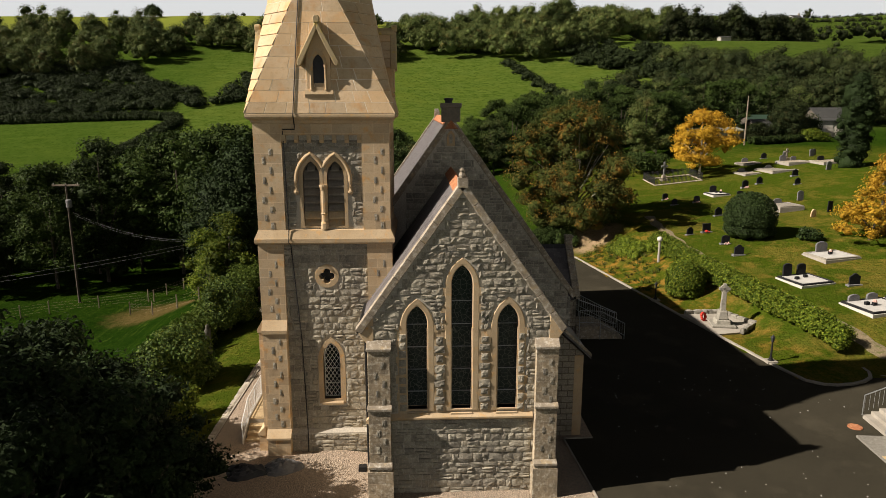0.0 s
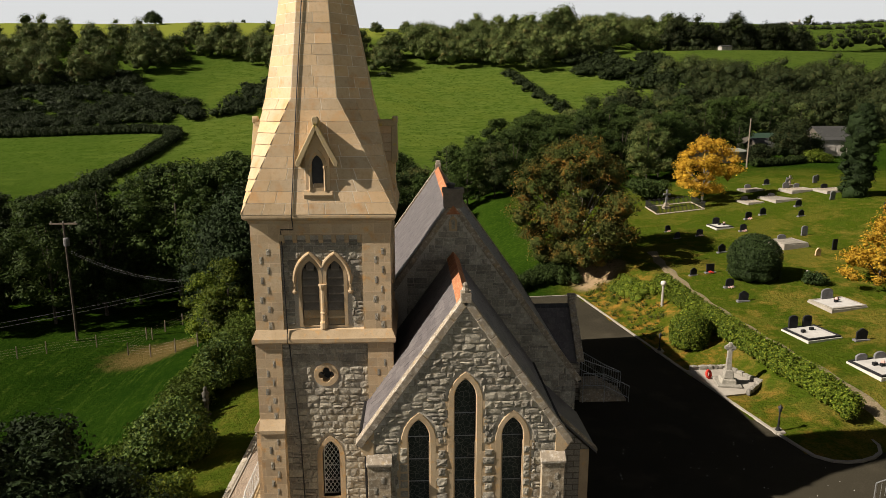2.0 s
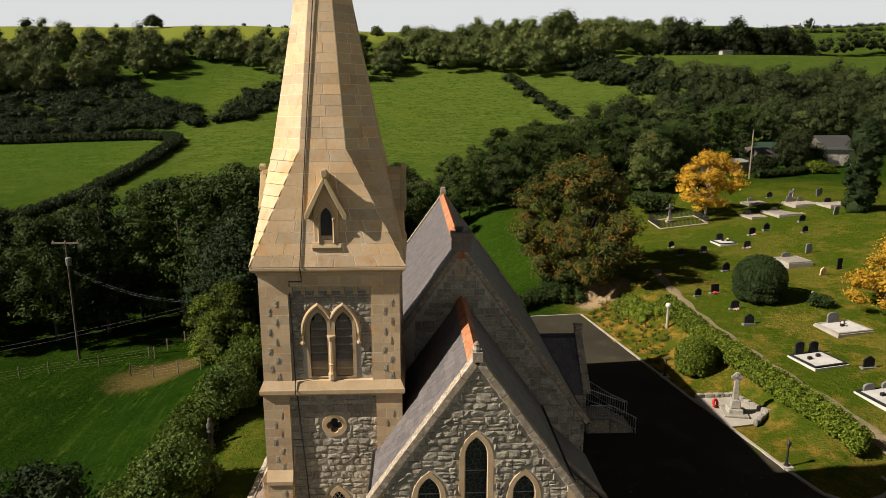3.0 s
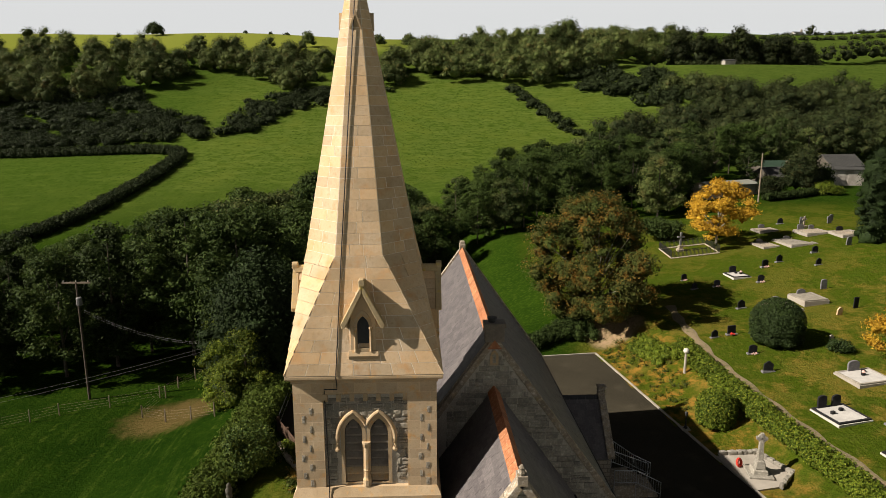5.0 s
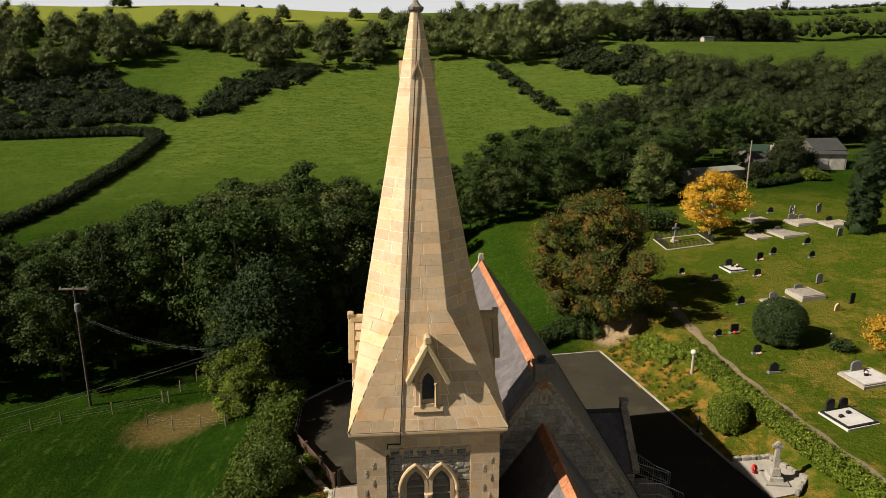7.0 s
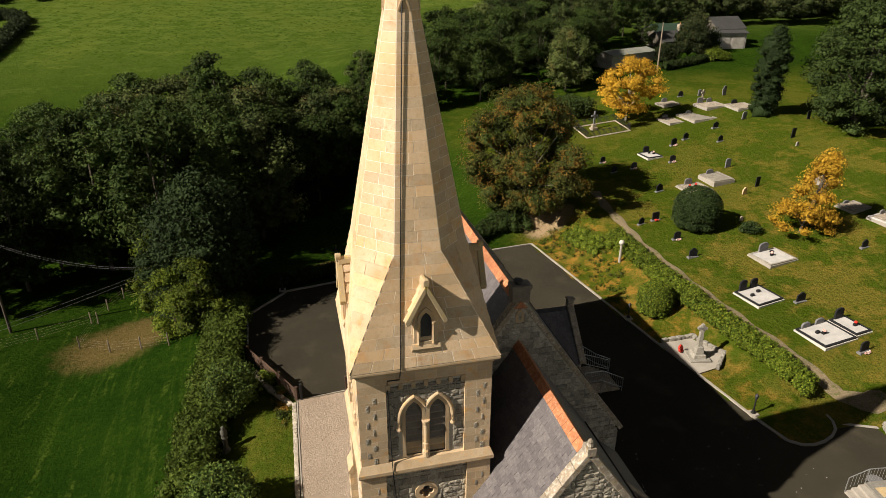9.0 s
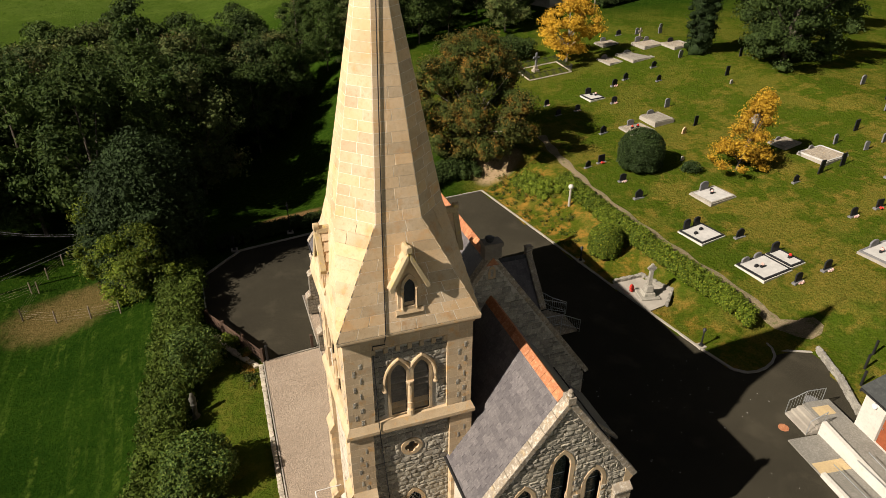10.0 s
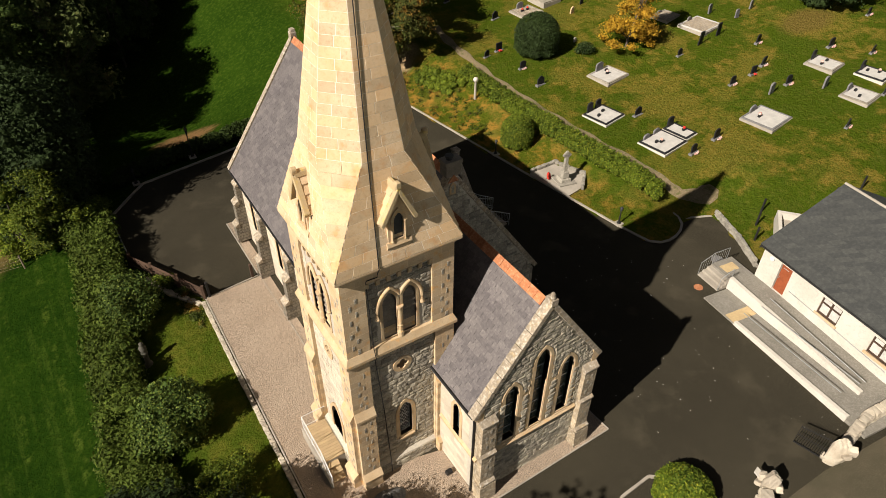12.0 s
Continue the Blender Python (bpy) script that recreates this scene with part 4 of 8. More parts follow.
            for j in range(4):
                q0, q1 = j / 4, (j + 1) / 4 + 0.02
                a0, a1 = (side * 0.66 * q0, 16.76 - 1.34 * q0), (side * 0.66 * q1, 16.76 - 1.34 * q1)
                n0 = (side * 0.9, 0.44)
                slab = [a0, (a0[0] + n0[0] * 0.02, a0[1] + n0[1] * 0.02), (a1[0] + n0[0] * 0.085, a1[1] + n0[1] * 0.085), a1]
                part("roof_slab", Shape().solid([slab], fn, 1.6, face - 0.07), SANDSTONE, light)
        part("ridge_stone", Shape().solid([[(-0.13, 16.68), (0.13, 16.68), (0.1, 16.86), (0.06, 16.94), (-0.06, 16.94), (-0.1, 16.86)]], fn, 1.55, face + 0.1), LUCARNE, light, "yellow-lichened ridge stone", bevel=0.02)
        part("finial", Shape().solid([[(-0.1, 16.8), (0.1, 16.8), (0.12, 16.98), (0.07, 17.06), (-0.07, 17.06), (-0.12, 16.98)]], fn, face - 0.02, face + 0.19), LUCARNE, light, bevel=0.025)
        # little gablets near the top
        d0 = KINK_HALF + (TOP_HALF - KINK_HALF) * (25.3 - KINK) / (SPIRE_TOP - KINK)

        def top_fn(u, v, d):
            return fn(u, v, d) - Vector((0.155, 0, 0))
        gab = part("gablet", Shape().solid([[(-0.15, 25.25), (0.15, 25.25), (0, 25.6)]], top_fn, d0 - 0.2, d0 + 0.01), TRIM, church)
        for side in (-1, 1):
            part("gable_coping", Shape().solid([[(0.0, 25.78), (side * 0.21, 25.22), (side * 0.16, 25.2), (0.0, 25.64)]], top_fn, d0 - 0.25, d0 + 0.05), TRIM, gab)


build_spire()


def buttress(parent, fn, a, b, steps, material, cap=TRIM, spots=True, seed=1):
    """A stepped buttress: steps of (outset, top) from the ground up; fn(d, z, p) with p outwards."""
    prof = [(-0.3, 0.0), (steps[0][0], 0.0)]
    for (o, z), nxt in zip(steps, [q[0] for q in steps[1:]] + [0.0]):
        prof += [(o, z - (o - nxt) * 0.9), (nxt, z)]
    prof.append((-0.3, steps[-1][1]))
    ob = part("buttress", Shape().solid([prof], lambda p, q, d: fn(d, q, p), a, b), material, parent, bevel=0.012)
    for (o, z), nxt in zip(steps, [q[0] for q in steps[1:]] + [0.0]):
        zz = z - (o - nxt) * 0.9
        part("weathering", Shape().solid([[(nxt - 0.02, z + 0.06), (o + 0.05, zz + 0.04), (o + 0.05, zz - 0.05), (nxt - 0.02, zz - 0.05)]], lambda p, q, d: fn(d, q, p), a - 0.04, b + 0.04), cap, ob, "lichened sloping cap stone", bevel=0.012)
    if spots:
        low = 0.4
        for (o, z), nxt in zip(steps, [q[0] for q in steps[1:]] + [0.0]):
            if z - low > 1.0:
                quoin_spots(ob, lambda u, v, d: fn(u, v, d + o), a, b, low + 0.15, z - (o - nxt) * 0.9 - 0.1, seed + int(z * 10))
            low = z
    return ob


MOTTLED = surface("lichen_mottled_sandstone", [(0.40, 0.315, 0.21), (0.23, 0.19, 0.135), (0.56, 0.52, 0.43), (0.15, 0.12, 0.085)], 0.95, 1.4, 8.0, 0.6, 0.02, courses=(0.75, 0.36, 0.012, (1.1, 1.1, 1.1)), wear=0.75)
CY, CH = 21.12, 3.2
LANCETS = [(0.0, 0.70, 3.62, 8.75), (-1.53, 0.70, 3.62, 7.35), (1.58, 0.70, 3.62, 7.38)]


def chancel_front(u, v, d):
    return Vector((AX + u, CY - d, v))


def build_chancel():
    fn = chancel_front
    outline = [(-CH, 0.1), (CH, 0.1), (CH, 6.7), (0, 11.2), (-CH, 6.7)]
    wall = part("chancel_wall", Shape().solid([outline] + [arch(*q) for q in LANCETS], fn, -0.7, 0), MORTAR, church)
    rings = [arch(c, w + 0.52, s - 0.2, a + 0.3) for c, w, s, a in LANCETS]

    def keep(u, v):
        return abs(u) < 2.75 + (0.5 if v > 6.2 else 0) and v < 11.16 - 1.41 * abs(u) and not any(within(u, v, q) for q in rings) and not 3.2 < v < 3.5 and not (abs(u) < 2.2 and 3.4 < v < 6.5)
    lay_stones(wall, fn, (-3.2, 3.2, 0.35, 3.2), keep, RUBBLES, (0.19, 0.34), (0.2, 0.52), 0.06, seed=7, most=150)
    lay_stones(wall, fn, (-3.2, 3.2, 3.5, 11.0), keep, RUBBLES, (0.19, 0.33), (0.2, 0.5), 0.06, seed=8, most=150)
    for c, w, sill, apex in LANCETS:
        win = part("lancet_window", ringed(c, w, sill, apex, 0.24, fn, -0.35, 0.03, foot=0.1), TRIM, church, bevel=0.03)
        # long and short dressed stones at the jambs
        rng = random.Random(int(100 * c) + 500)
        v, k = sill, 0
        while v < arch_spring(w, apex) - 0.1:
            h = rng.uniform(0.26, 0.36)
            if k % 2:
                for side in (-1, 1):
                    a, b = sorted((c + side * (w / 2 + 0.22), c + side * (w / 2 + 0.38)))
                    part("quoin", Shape().solid([[(a, v), (b, v), (b, v + h), (a, v + h)]], fn, -0.05, 0.028), TRIM, win)
            v += h
            k += 1
        part("pane", Shape().solid([arch(c, w + 0.02, sill - 0.02, apex + 0.02)], fn, -0.31, -0.28), STAINED, win, "dark leaded stained glass")
        v = sill + 0.55
        while v < apex - 0.5:
            part("glazing_bar", Shape().tube([fn(c - w / 2, v, -0.26), fn(c + w / 2, v, -0.26)], 0.018, 5), STEEL, win)
            v += 0.82
        part("window_sill", Shape().solid([[(-0.3, sill + 0.02), (0.06, sill - 0.16), (0.06, sill - 0.22), (-0.3, sill - 0.22)]], lambda p, q, d: fn(d, q, p), c - w / 2 - 0.02, c + w / 2 + 0.02), TRIM, win)
    for a, b in ((-1.2, -0.33), (0.33, 1.25), (-2.2, -1.86), (1.91, 2.2)):
        jamb = part("jamb_ashlar", Shape().solid([[(a, 3.45), (b, 3.45), (b, 6.55), (a, 6.55)]], fn, -0.05, 0.012), PIER, church, "tan dressed stone between the windows")
        rng = random.Random(int(a * 100) + 900)
        v, k = 3.55, 0
        while v < 6.3:
            h = rng.uniform(0.2, 0.3)
            w = (b - a) * (0.4 if k % 2 else 0.26) if b - a > 0.5 else (b - a) * 0.7
            m = Matrix.Diagonal((w, 0.05, h, 1))
            ob = new("stone", rng.choice(RUBBLES))
            ob.parent = jamb
            ob.matrix_basis = Matrix.Translation(fn((a + b) / 2, v + h / 2, 0.015)) @ Matrix.Diagonal((w, -0.06, h * 0.92, 1))
            v += h + rng.uniform(0.0, 0.12)
            k += 1
    part("string_course", Shape().solid([[(0, 3.46), (0.13, 3.34), (0.13, 3.28), (0.03, 3.2), (0, 3.2)]], lambda p, q, d: fn(d, q, p), -2.5, 2.5), TRIM, church)
    for u, seed in ((-2.83, 1), (2.92, 2)):
        buttress(church, fn, u - 0.38, u + 0.38, [(0.46, 1.75), (0.36, 3.85), (0.27, 6.15)], MOTTLED, LICHEN, True, seed * 40)
        part("buttress_foot", Shape().solid([[(0.0, 1.55), (0.5, 1.5), (0.6, 0.0), (0.0, 0.0)]], lambda p, q, d: fn(d, q, p), u - 0.44, u + 0.44), MOTTLED, church)
    # side walls
    for side, name in ((-1, "chancel_west_wall"), (1, "chancel_east_wall")):
        def fs(u, v, d, side=side):
            return Vector((AX + side * (CH + d), CY + u, v))
        holes = [arch(1.7, 0.5, 3.3, 5.4)]
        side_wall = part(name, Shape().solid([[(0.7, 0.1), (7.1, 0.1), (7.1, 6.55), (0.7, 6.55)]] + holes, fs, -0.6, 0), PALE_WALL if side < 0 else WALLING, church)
        sw = part("lancet_window", ringed(1.7, 0.5, 3.3, 5.4, 0.2, fs, -0.3, 0.03), TRIM, church)
        part("pane", Shape().solid([arch(1.7, 0.52, 3.28, 5.42)], fs, -0.28, -0.25), STAINED, sw)
        part("string_course", Shape().solid([[(0, 3.3), (0.12, 3.2), (0.12, 3.1), (0, 3.05)]], lambda p, q, d: fs(d, q, p), 0.0, 3.0), TRIM, church)
        part("gutter", Shape().tube([fs(0.1, 6.42, 0.32), fs(7.0, 6.42, 0.32)], 0.07, 6), IRON, church)
    part("downpipe", Shape().tube([(AX - CH - 0.1, CY + 0.25, 6.4), (AX - CH - 0.08, CY + 0.25, 0.4)], 0.05, 6), IRON, church)


def slope_roof(name, side, cx, half, ridge, slope, y0, y1, seed, pieces, wide=0.3, tall=0.24, label=""):
    """One pitch of a slate roof; slates lap in courses."""
    run = math.hypot(1, slope)
    ux, uz = 1 / run, slope / run
    length = half * run

    def fn(u, v, d):
        q = length - v
        return Vector((cx + side * (q * ux + d * uz), y0 + u, ridge - q * uz + d * ux))
    body = part(name, Shape().solid([[(0, 0), (y1 - y0, 0), (y1 - y0, length), (0, length)]], fn, -0.12, 0.0), LEAD, church, label)
    rng = random.Random(seed)
    cells = []
    v, row = 0.0, 0
    while v < length - 0.05:
        u = -(0.5 * wide if row % 2 else 0)
        while u < y1 - y0:
            cells.append((max(u, 0), min(u + wide, y1 - y0), v, min(v + tall * 1.12, length)))
            u += wide
        v += tall
        row += 1
    rest, count = Shape(), 0
    for ua, ub, va, vb in cells:
        if ub - ua < 0.03:
            continue
        g, k = 0.006, rng.uniform(0, 0.008)
        a = [fn(ua + g, va, 0.022 + k), fn(ub - g, va, 0.022 + k), fn(ub - g, vb, 0.006), fn(ua + g, vb, 0.006)]
        b = [fn(ua + g, va, 0.008 + k), fn(ub - g, va, 0.008 + k), fn(ub - g, vb, 0.0), fn(ua + g, vb, 0.0)]
        if count < pieces:
            part("slate", Shape().add(a + b, [(0, 1, 2, 3), (0, 4, 5, 1), (1, 5, 6, 2), (3, 7, 4, 0)]), SLATE, body)
        else:
            rest.add(a + b, [(0, 1, 2, 3), (0, 4, 5, 1), (1, 5, 6, 2), (3, 7, 4, 0)])
        count += 1
    if rest.v:
        tagged(part("roofing", rest, SLATE, body), kind="stuff")
    return body


def ridge_tiles(cx, z, y0, y1):
    n = round((y1 - y0) / 0.45)
    for k in range(n):
        a, b = y0 + (y1 - y0) * k / n, y0 + (y1 - y0) * (k + 0.97) / n
        part("ridge_tile", Shape().solid([[(-0.24, -0.3), (-0.26, -0.26), (0, 0.06), (0.26, -0.26), (0.24, -0.3), (0, 0.0)]], lambda u, v, d: Vector((cx + u, d, z + v)), a, b), RIDGE, church)


def coping(cx, half, ridge, eave, y0, y1, material, thick=0.2, piece=0.75):
    """Coping stones up both sides of a gable."""
    for side in (-1, 1):
        a, b = Vector((side * half, eave)), Vector((0, ridge))
        n = round((b - a).length / piece)
        way = (b - a).normalized()
        out = Vector((way.y * side, -way.x * side)) if side < 0 else Vector((way.y, -way.x))
        if out.y < 0:
            out = -out
        for k in range(n):
            p, q = a + (b - a) * (k / n), a + (b - a) * ((k + 0.985) / n)
            loop = [(cx + p.x - out.x * 0.13, p.y - out.y * 0.13), (cx + q.x - out.x * 0.13, q.y - out.y * 0.13), (cx + q.x + out.x * thick, q.y + out.y * thick), (cx + p.x + out.x * thick, p.y + out.y * thick)]
            part("coping_stone", Shape().solid([loop], lambda u, v, d: Vector((u, d, v)), y0, y1), material, church, bevel=0.015)


def stained_glass():
    m = surface("stained_glass", [(0.022, 0.030, 0.028), (0.034, 0.046, 0.040), (0.055, 0.062, 0.052)], 0.2, 5.0, 11.0, 0.1, 0.01, wear=0.4)
    nt = m.node_tree
    n, l = nt.nodes, nt.links
    b = n["Principled BSDF"]
    place, cells, mask, mixer = n.new("ShaderNodeNewGeometry"), n.new("ShaderNodeTexVoronoi"), n.new("ShaderNodeMapRange"), n.new("ShaderNodeMix")
    cells.feature = "DISTANCE_TO_EDGE"
    cells.inputs["Scale"].default_value = 6.0
    mask.inputs[1].default_value, mask.inputs[2].default_value, mask.inputs[3].default_value, mask.inputs[4].default_value = 0.02, 0.05, 0.7, 0.0
    mixer.data_type = "RGBA"
    l.new(place.outputs["Position"], cells.inputs["Vector"]), l.new(cells.outputs["Distance"], mask.inputs[0]), l.new(mask.outputs[0], mixer.inputs[0])
    l.new(b.inputs["Base Color"].links[0].from_socket, mixer.inputs[6])
    mixer.inputs[7].default_value = (0.15, 0.155, 0.14, 1)
    l.new(mixer.outputs[2], b.inputs["Base Color"])
    return m


STAINED = stained_glass()
build_chancel()
slope_roof("roof", -1, AX, 3.55, 11.32, 1.405, CY + 0.3, 28.4, 21, 300, 0.42, 0.27, "grey-purple slate roof pitch")
slope_roof("roof", 1, AX, 3.55, 11.32, 1.405, CY + 0.3, 28.4, 22, 0, 0.42, 0.27)
ridge_tiles(AX, 11.36, CY + 0.45, 28.4)
coping(AX, 3.52, 11.42, 6.48, CY - 0.09, CY + 0.36, LICHEN, 0.11)
for side in (-1, 1):
    part("kneeler", Shape().solid([[(AX + side * 3.0, 6.05), (AX + side * 3.25, 6.05), (AX + side * 3.5, 6.4), (AX + side * 3.5, 6.6), (AX + side * 3.0, 7.1)]], lambda u, v, d: Vector((u, d, v)), CY - 0.05, CY + 0.3), TRIM, church, bevel=0.02)
part("finial", Shape().box(AX - 0.16, AX + 0.16, CY - 0.12, CY + 0.3, 11.35, 11.66).lathe([(0.1, 11.64), (0.13, 11.74), (0.08, 11.84), (0.1, 11.9), (0.04, 11.98)], AX - 0.02, CY + 0.04, 7), LICHEN, church)

# nave
DARK_WALL = surface("dark_rubble_walling", [(0.22, 0.195, 0.155), (0.15, 0.134, 0.108), (0.34, 0.305, 0.245)], 0.95, 1.8, 10.0, 1.0, 0.06, courses=(0.42, 0.24, 0.022, (0.6, 0.56, 0.5)))
NY0, NY1, NH, NR, NS = 28.4, 46.75, 5.35, 13.36, 1.4


def build_nave():
    def front(u, v, d):
        return Vector((AX + u, NY0 - d, v))

    def rear(u, v, d):
        return Vector((AX - u, NY1 + d, v))
    outline = [(-NH, -0.6), (NH, -0.6), (NH, NR - NS * NH), (0, NR), (-NH, NR - NS * NH)]
    wall = part("nave_gable_wall", Shape().solid([outline], front, -0.6, 0), MORTAR, church)

    def keep(u, v):
        return v < NR - 0.2 - NS * abs(u) and not (abs(u) < 3.3 and v < 11.0 - 1.4 * abs(u)) and not (u < -2.0 and v < 12.5)
    lay_stones(wall, front, (-3.0, 5.5, 3.0, 13.0), keep, SQUARED, (0.22, 0.32), (0.3, 0.62), 0.06, seed=9, most=250, rank=lambda q: -q[2])
    part("nave_rear_wall", Shape().solid([outline], rear, -0.6, 0), WALLING, church)
    part("gable_panel", Shape().solid([[(-0.3, 13.02), (0.3, 13.02), (0.0, 13.4)]], front, 0.0, 0.12), RIDGE, church, "orange triangular stone under the stack")
    part("slit_window", Shape().solid([arch(0, 0.34, 12.3, 12.95), arch(0, 0.14, 12.4, 12.82)], front, -0.1, 0.06), TRIM, church)
    for side, name in ((-1, "nave_west_wall"), (1, "nave_east_wall")):
        def fs(u, v, d, side=side):
            return Vector((AX + side * (NH + d), NY0 + u, v))
        spots = [2.2, 6.5, 11.1, 15.7]
        holes = [arch(u, 0.55, 2.0, 4.4) for u in spots]
        length = NY1 - NY0
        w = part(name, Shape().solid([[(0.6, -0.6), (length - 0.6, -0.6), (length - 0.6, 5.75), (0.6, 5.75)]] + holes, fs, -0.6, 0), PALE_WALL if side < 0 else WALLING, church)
        for u in spots:
            win = part("lancet_window", ringed(u, 0.55, 2.0, 4.4, 0.2, fs, -0.3, 0.03), TRIM, church)
            part("pane", Shape().solid([arch(u, 0.57, 1.98, 4.42)], fs, -0.28, -0.25), STAINED, win)
        for u in ((4.2, 8.8, 13.4, 17.9) if side < 0 else (4.2, 17.9)):
            buttress(church, fs, u - 0.32, u + 0.32, [(0.95, 1.6), (0.68, 3.4), (0.38, 4.9)], DARK_WALL, LICHEN, False)
        part("gutter", Shape().tube([fs(0.1, 5.4, 0.36), fs(length - 0.1, 5.4, 0.36)], 0.075, 6), IRON, church)
    part("downpipe", Shape().tube([(AX - NH - 0.1, NY1 - 0.6, 5.3), (AX - NH - 0.1, NY1 - 0.6, -0.1)], 0.05, 6), IRON, church)


build_nave()
slope_roof("roof", -1, AX, 5.68, NR + 0.02, NS, NY0 + 0.3, NY1 + 0.15, 23, 200, 0.45, 0.3, "grey-purple slate roof pitch")
slope_roof("roof", 1, AX, 5.68, NR + 0.02, NS, NY0 + 0.3, NY1 + 0.15, 24, 0, 0.45, 0.3)
ridge_tiles(AX, NR + 0.08, NY0 + 0.5, NY1 - 0.2)
coping(AX, 5.66, NR + 0.06, NR + 0.06 - NS * 5.66, NY0 - 0.08, NY0 + 0.34, LICHEN, 0.11)
coping(AX, 5.66, NR + 0.06, NR + 0.06 - NS * 5.66, NY1 - 0.15, NY1 + 0.22, LICHEN, 0.11)
stack = part("chimney", Shape().box(AX - 0.4, AX + 0.4, NY0 - 0.1, NY0 + 0.42, 13.3, 14.0).box(AX - 0.45, AX + 0.45, NY0 - 0.15, NY0 + 0.47, 13.9, 14.1), LOUVRE, church, "dark grey stone stack", bevel=0.02)
part("chimney_pot", Shape().lathe([(0.14, 14.08), (0.16, 14.2), (0.2, 14.24), (0.2, 14.3), (0.1, 14.32)], AX - 0.1, NY0 + 0.15, 12), LEAD, stack)
part("finial", Shape().box(AX - 0.2, AX + 0.2, NY1 - 0.15, NY1 + 0.25, 13.3, 13.7).box(AX - 0.16, AX + 0.16, NY1 - 0.1, NY1 + 0.2, 13.7, 13.9), LICHEN, church, bevel=0.02)


def build_leanto():
    """The low vestry against the chancel, under a lean-to roof."""
    x0, x1, y0, y1 = AX + CH, 6.85, 25.2, 28.4
    part("vestry_wall", Shape().solid([[(x0, 0.1), (x1, 0.1), (x1, 3.95), (x0, 5.9)]], lambda u, v, d: Vector((u, d, v)), y0, y0 + 0.5), WALLING, church)
    part("vestry_wall", Shape().box(x1 - 0.45, x1, y0 + 0.5, y1, 0.1, 3.95), WALLING, church)
    part("quoin", Shape().box(x1 - 0.35, x1 + 0.02, y0 - 0.02, y0 + 0.3, 0.1, 3.9), TRIM, church)
    roof = Shape().solid([[(x0, 6.05), (x1 + 0.3, 3.78), (x1 + 0.3, 3.92), (x0, 6.2)]], lambda u, v, d: Vector((u, d, v)), y0 - 0.15, y1)
    part("lean_to_roof", roof, SLATE, church, "dark slate lean-to roof")
    part("coping_stone", Shape().solid([[(x0, 6.18), (x1 + 0.3, 3.9), (x1 + 0.3, 4.02), (x0, 6.3)]], lambda u, v, d: Vector((u, d, v)), y0 - 0.2, y0 + 0.08), LICHEN, church)
    # porch across the nave
    px0, px1, ry = AX + NH, 9.75, 40.3
    roof_z, half, eave = 5.35, 2.3, 2.9
    gable = [(-half, -0.5), (half, -0.5), (half, eave), (0, roof_z - 0.1), (-half, eave)]
    part("porch_wall", Shape().solid([gable, [(-0.55, -0.1), (0.55, -0.1), (0.55, 1.9), (0, 2.6), (-0.55, 1.9)]], lambda u, v, d: Vector((px1 - d, ry + u, v)), 0.0, 0.5), WALLING, church)
    for s in (-1, 1):
        part("porch_wall", Shape().box(px0, px1 - 0.5, *sorted((ry + s * half, ry + s * (half - 0.4))), -0.5, eave), WALLING, church)
        a = [(0, roof_z), (s * (half + 0.3), eave - 0.25), (s * (half + 0.3), eave - 0.37), (0, roof_z - 0.14)]
        part("porch_roof", Shape().solid([a], lambda u, v, d: Vector((px0 + d - 1.2, ry + u, v)), 0.0, px1 - px0 + 1.0), SLATE, church)
        n = 7
        for k in range(n):
            p = [(s * (half + 0.4) * k / n, roof_z + 0.08 - (roof_z - eave + 0.4) * k / n), (s * (half + 0.4) * (k + 0.97) / n, roof_z + 0.08 - (roof_z - eave + 0.4) * (k + 0.97) / n)]
            part("coping_stone", Shape().solid([[p[0], p[1], (p[1][0], p[1][1] + 0.2), (p[0][0], p[0][1] + 0.2)]], lambda u, v, d: Vector((px1 - 0.3 + d, ry + u, v)), 0.0, 0.45), LICHEN, church, bevel=0.03)
    for k in range(9):
        a = px0 - 1.2 + 0.5 * k
        part("ridge_tile", Shape().solid([[(-0.16, -0.14), (0, 0.1), (0.16, -0.14), (0, -0.02)]], lambda u, v, d: Vector((d, ry + u, roof_z + 0.03 + v)), a, min(a + 0.48, px1 - 0.3)), LEAD, church)
    span, drop = half + 0.3, roof_z - eave + 0.25
    lift = Vector((0, drop, span)).normalized()
    for s in (-1, 1):
        rest = Shape()
        for r in range(9):
            for c in range(12):
                x0 = px0 - 1.2 + 0.4 * c - (0.2 if r % 2 else 0)
                x1 = min(x0 + 0.39, px1 - 0.3)
                if x1 - x0 < 0.08:
                    continue
                quad = [Vector((x, ry + s * span * q, roof_z - drop * q)) + Vector((0, s * lift.y, lift.z)) * h for x, q, h in ((x0, (r + 1.1) / 9.2, 0.035), (x1, (r + 1.1) / 9.2, 0.035), (x1, r / 9.2, 0.012), (x0, r / 9.2, 0.012))]
                under = [p - Vector((0, s * lift.y, lift.z)) * 0.014 for p in quad]
                faces = [(0, 1, 2, 3), (0, 4, 5, 1), (1, 5, 6, 2), (3, 7, 4, 0)]
                if s < 0:
                    part("slate", Shape().add(quad + under, faces), SLATE, church)
                else:
                    rest.add(quad + under, faces)
        if rest.v:
            tagged(part("roofing", rest, SLATE, church), kind="stuff")
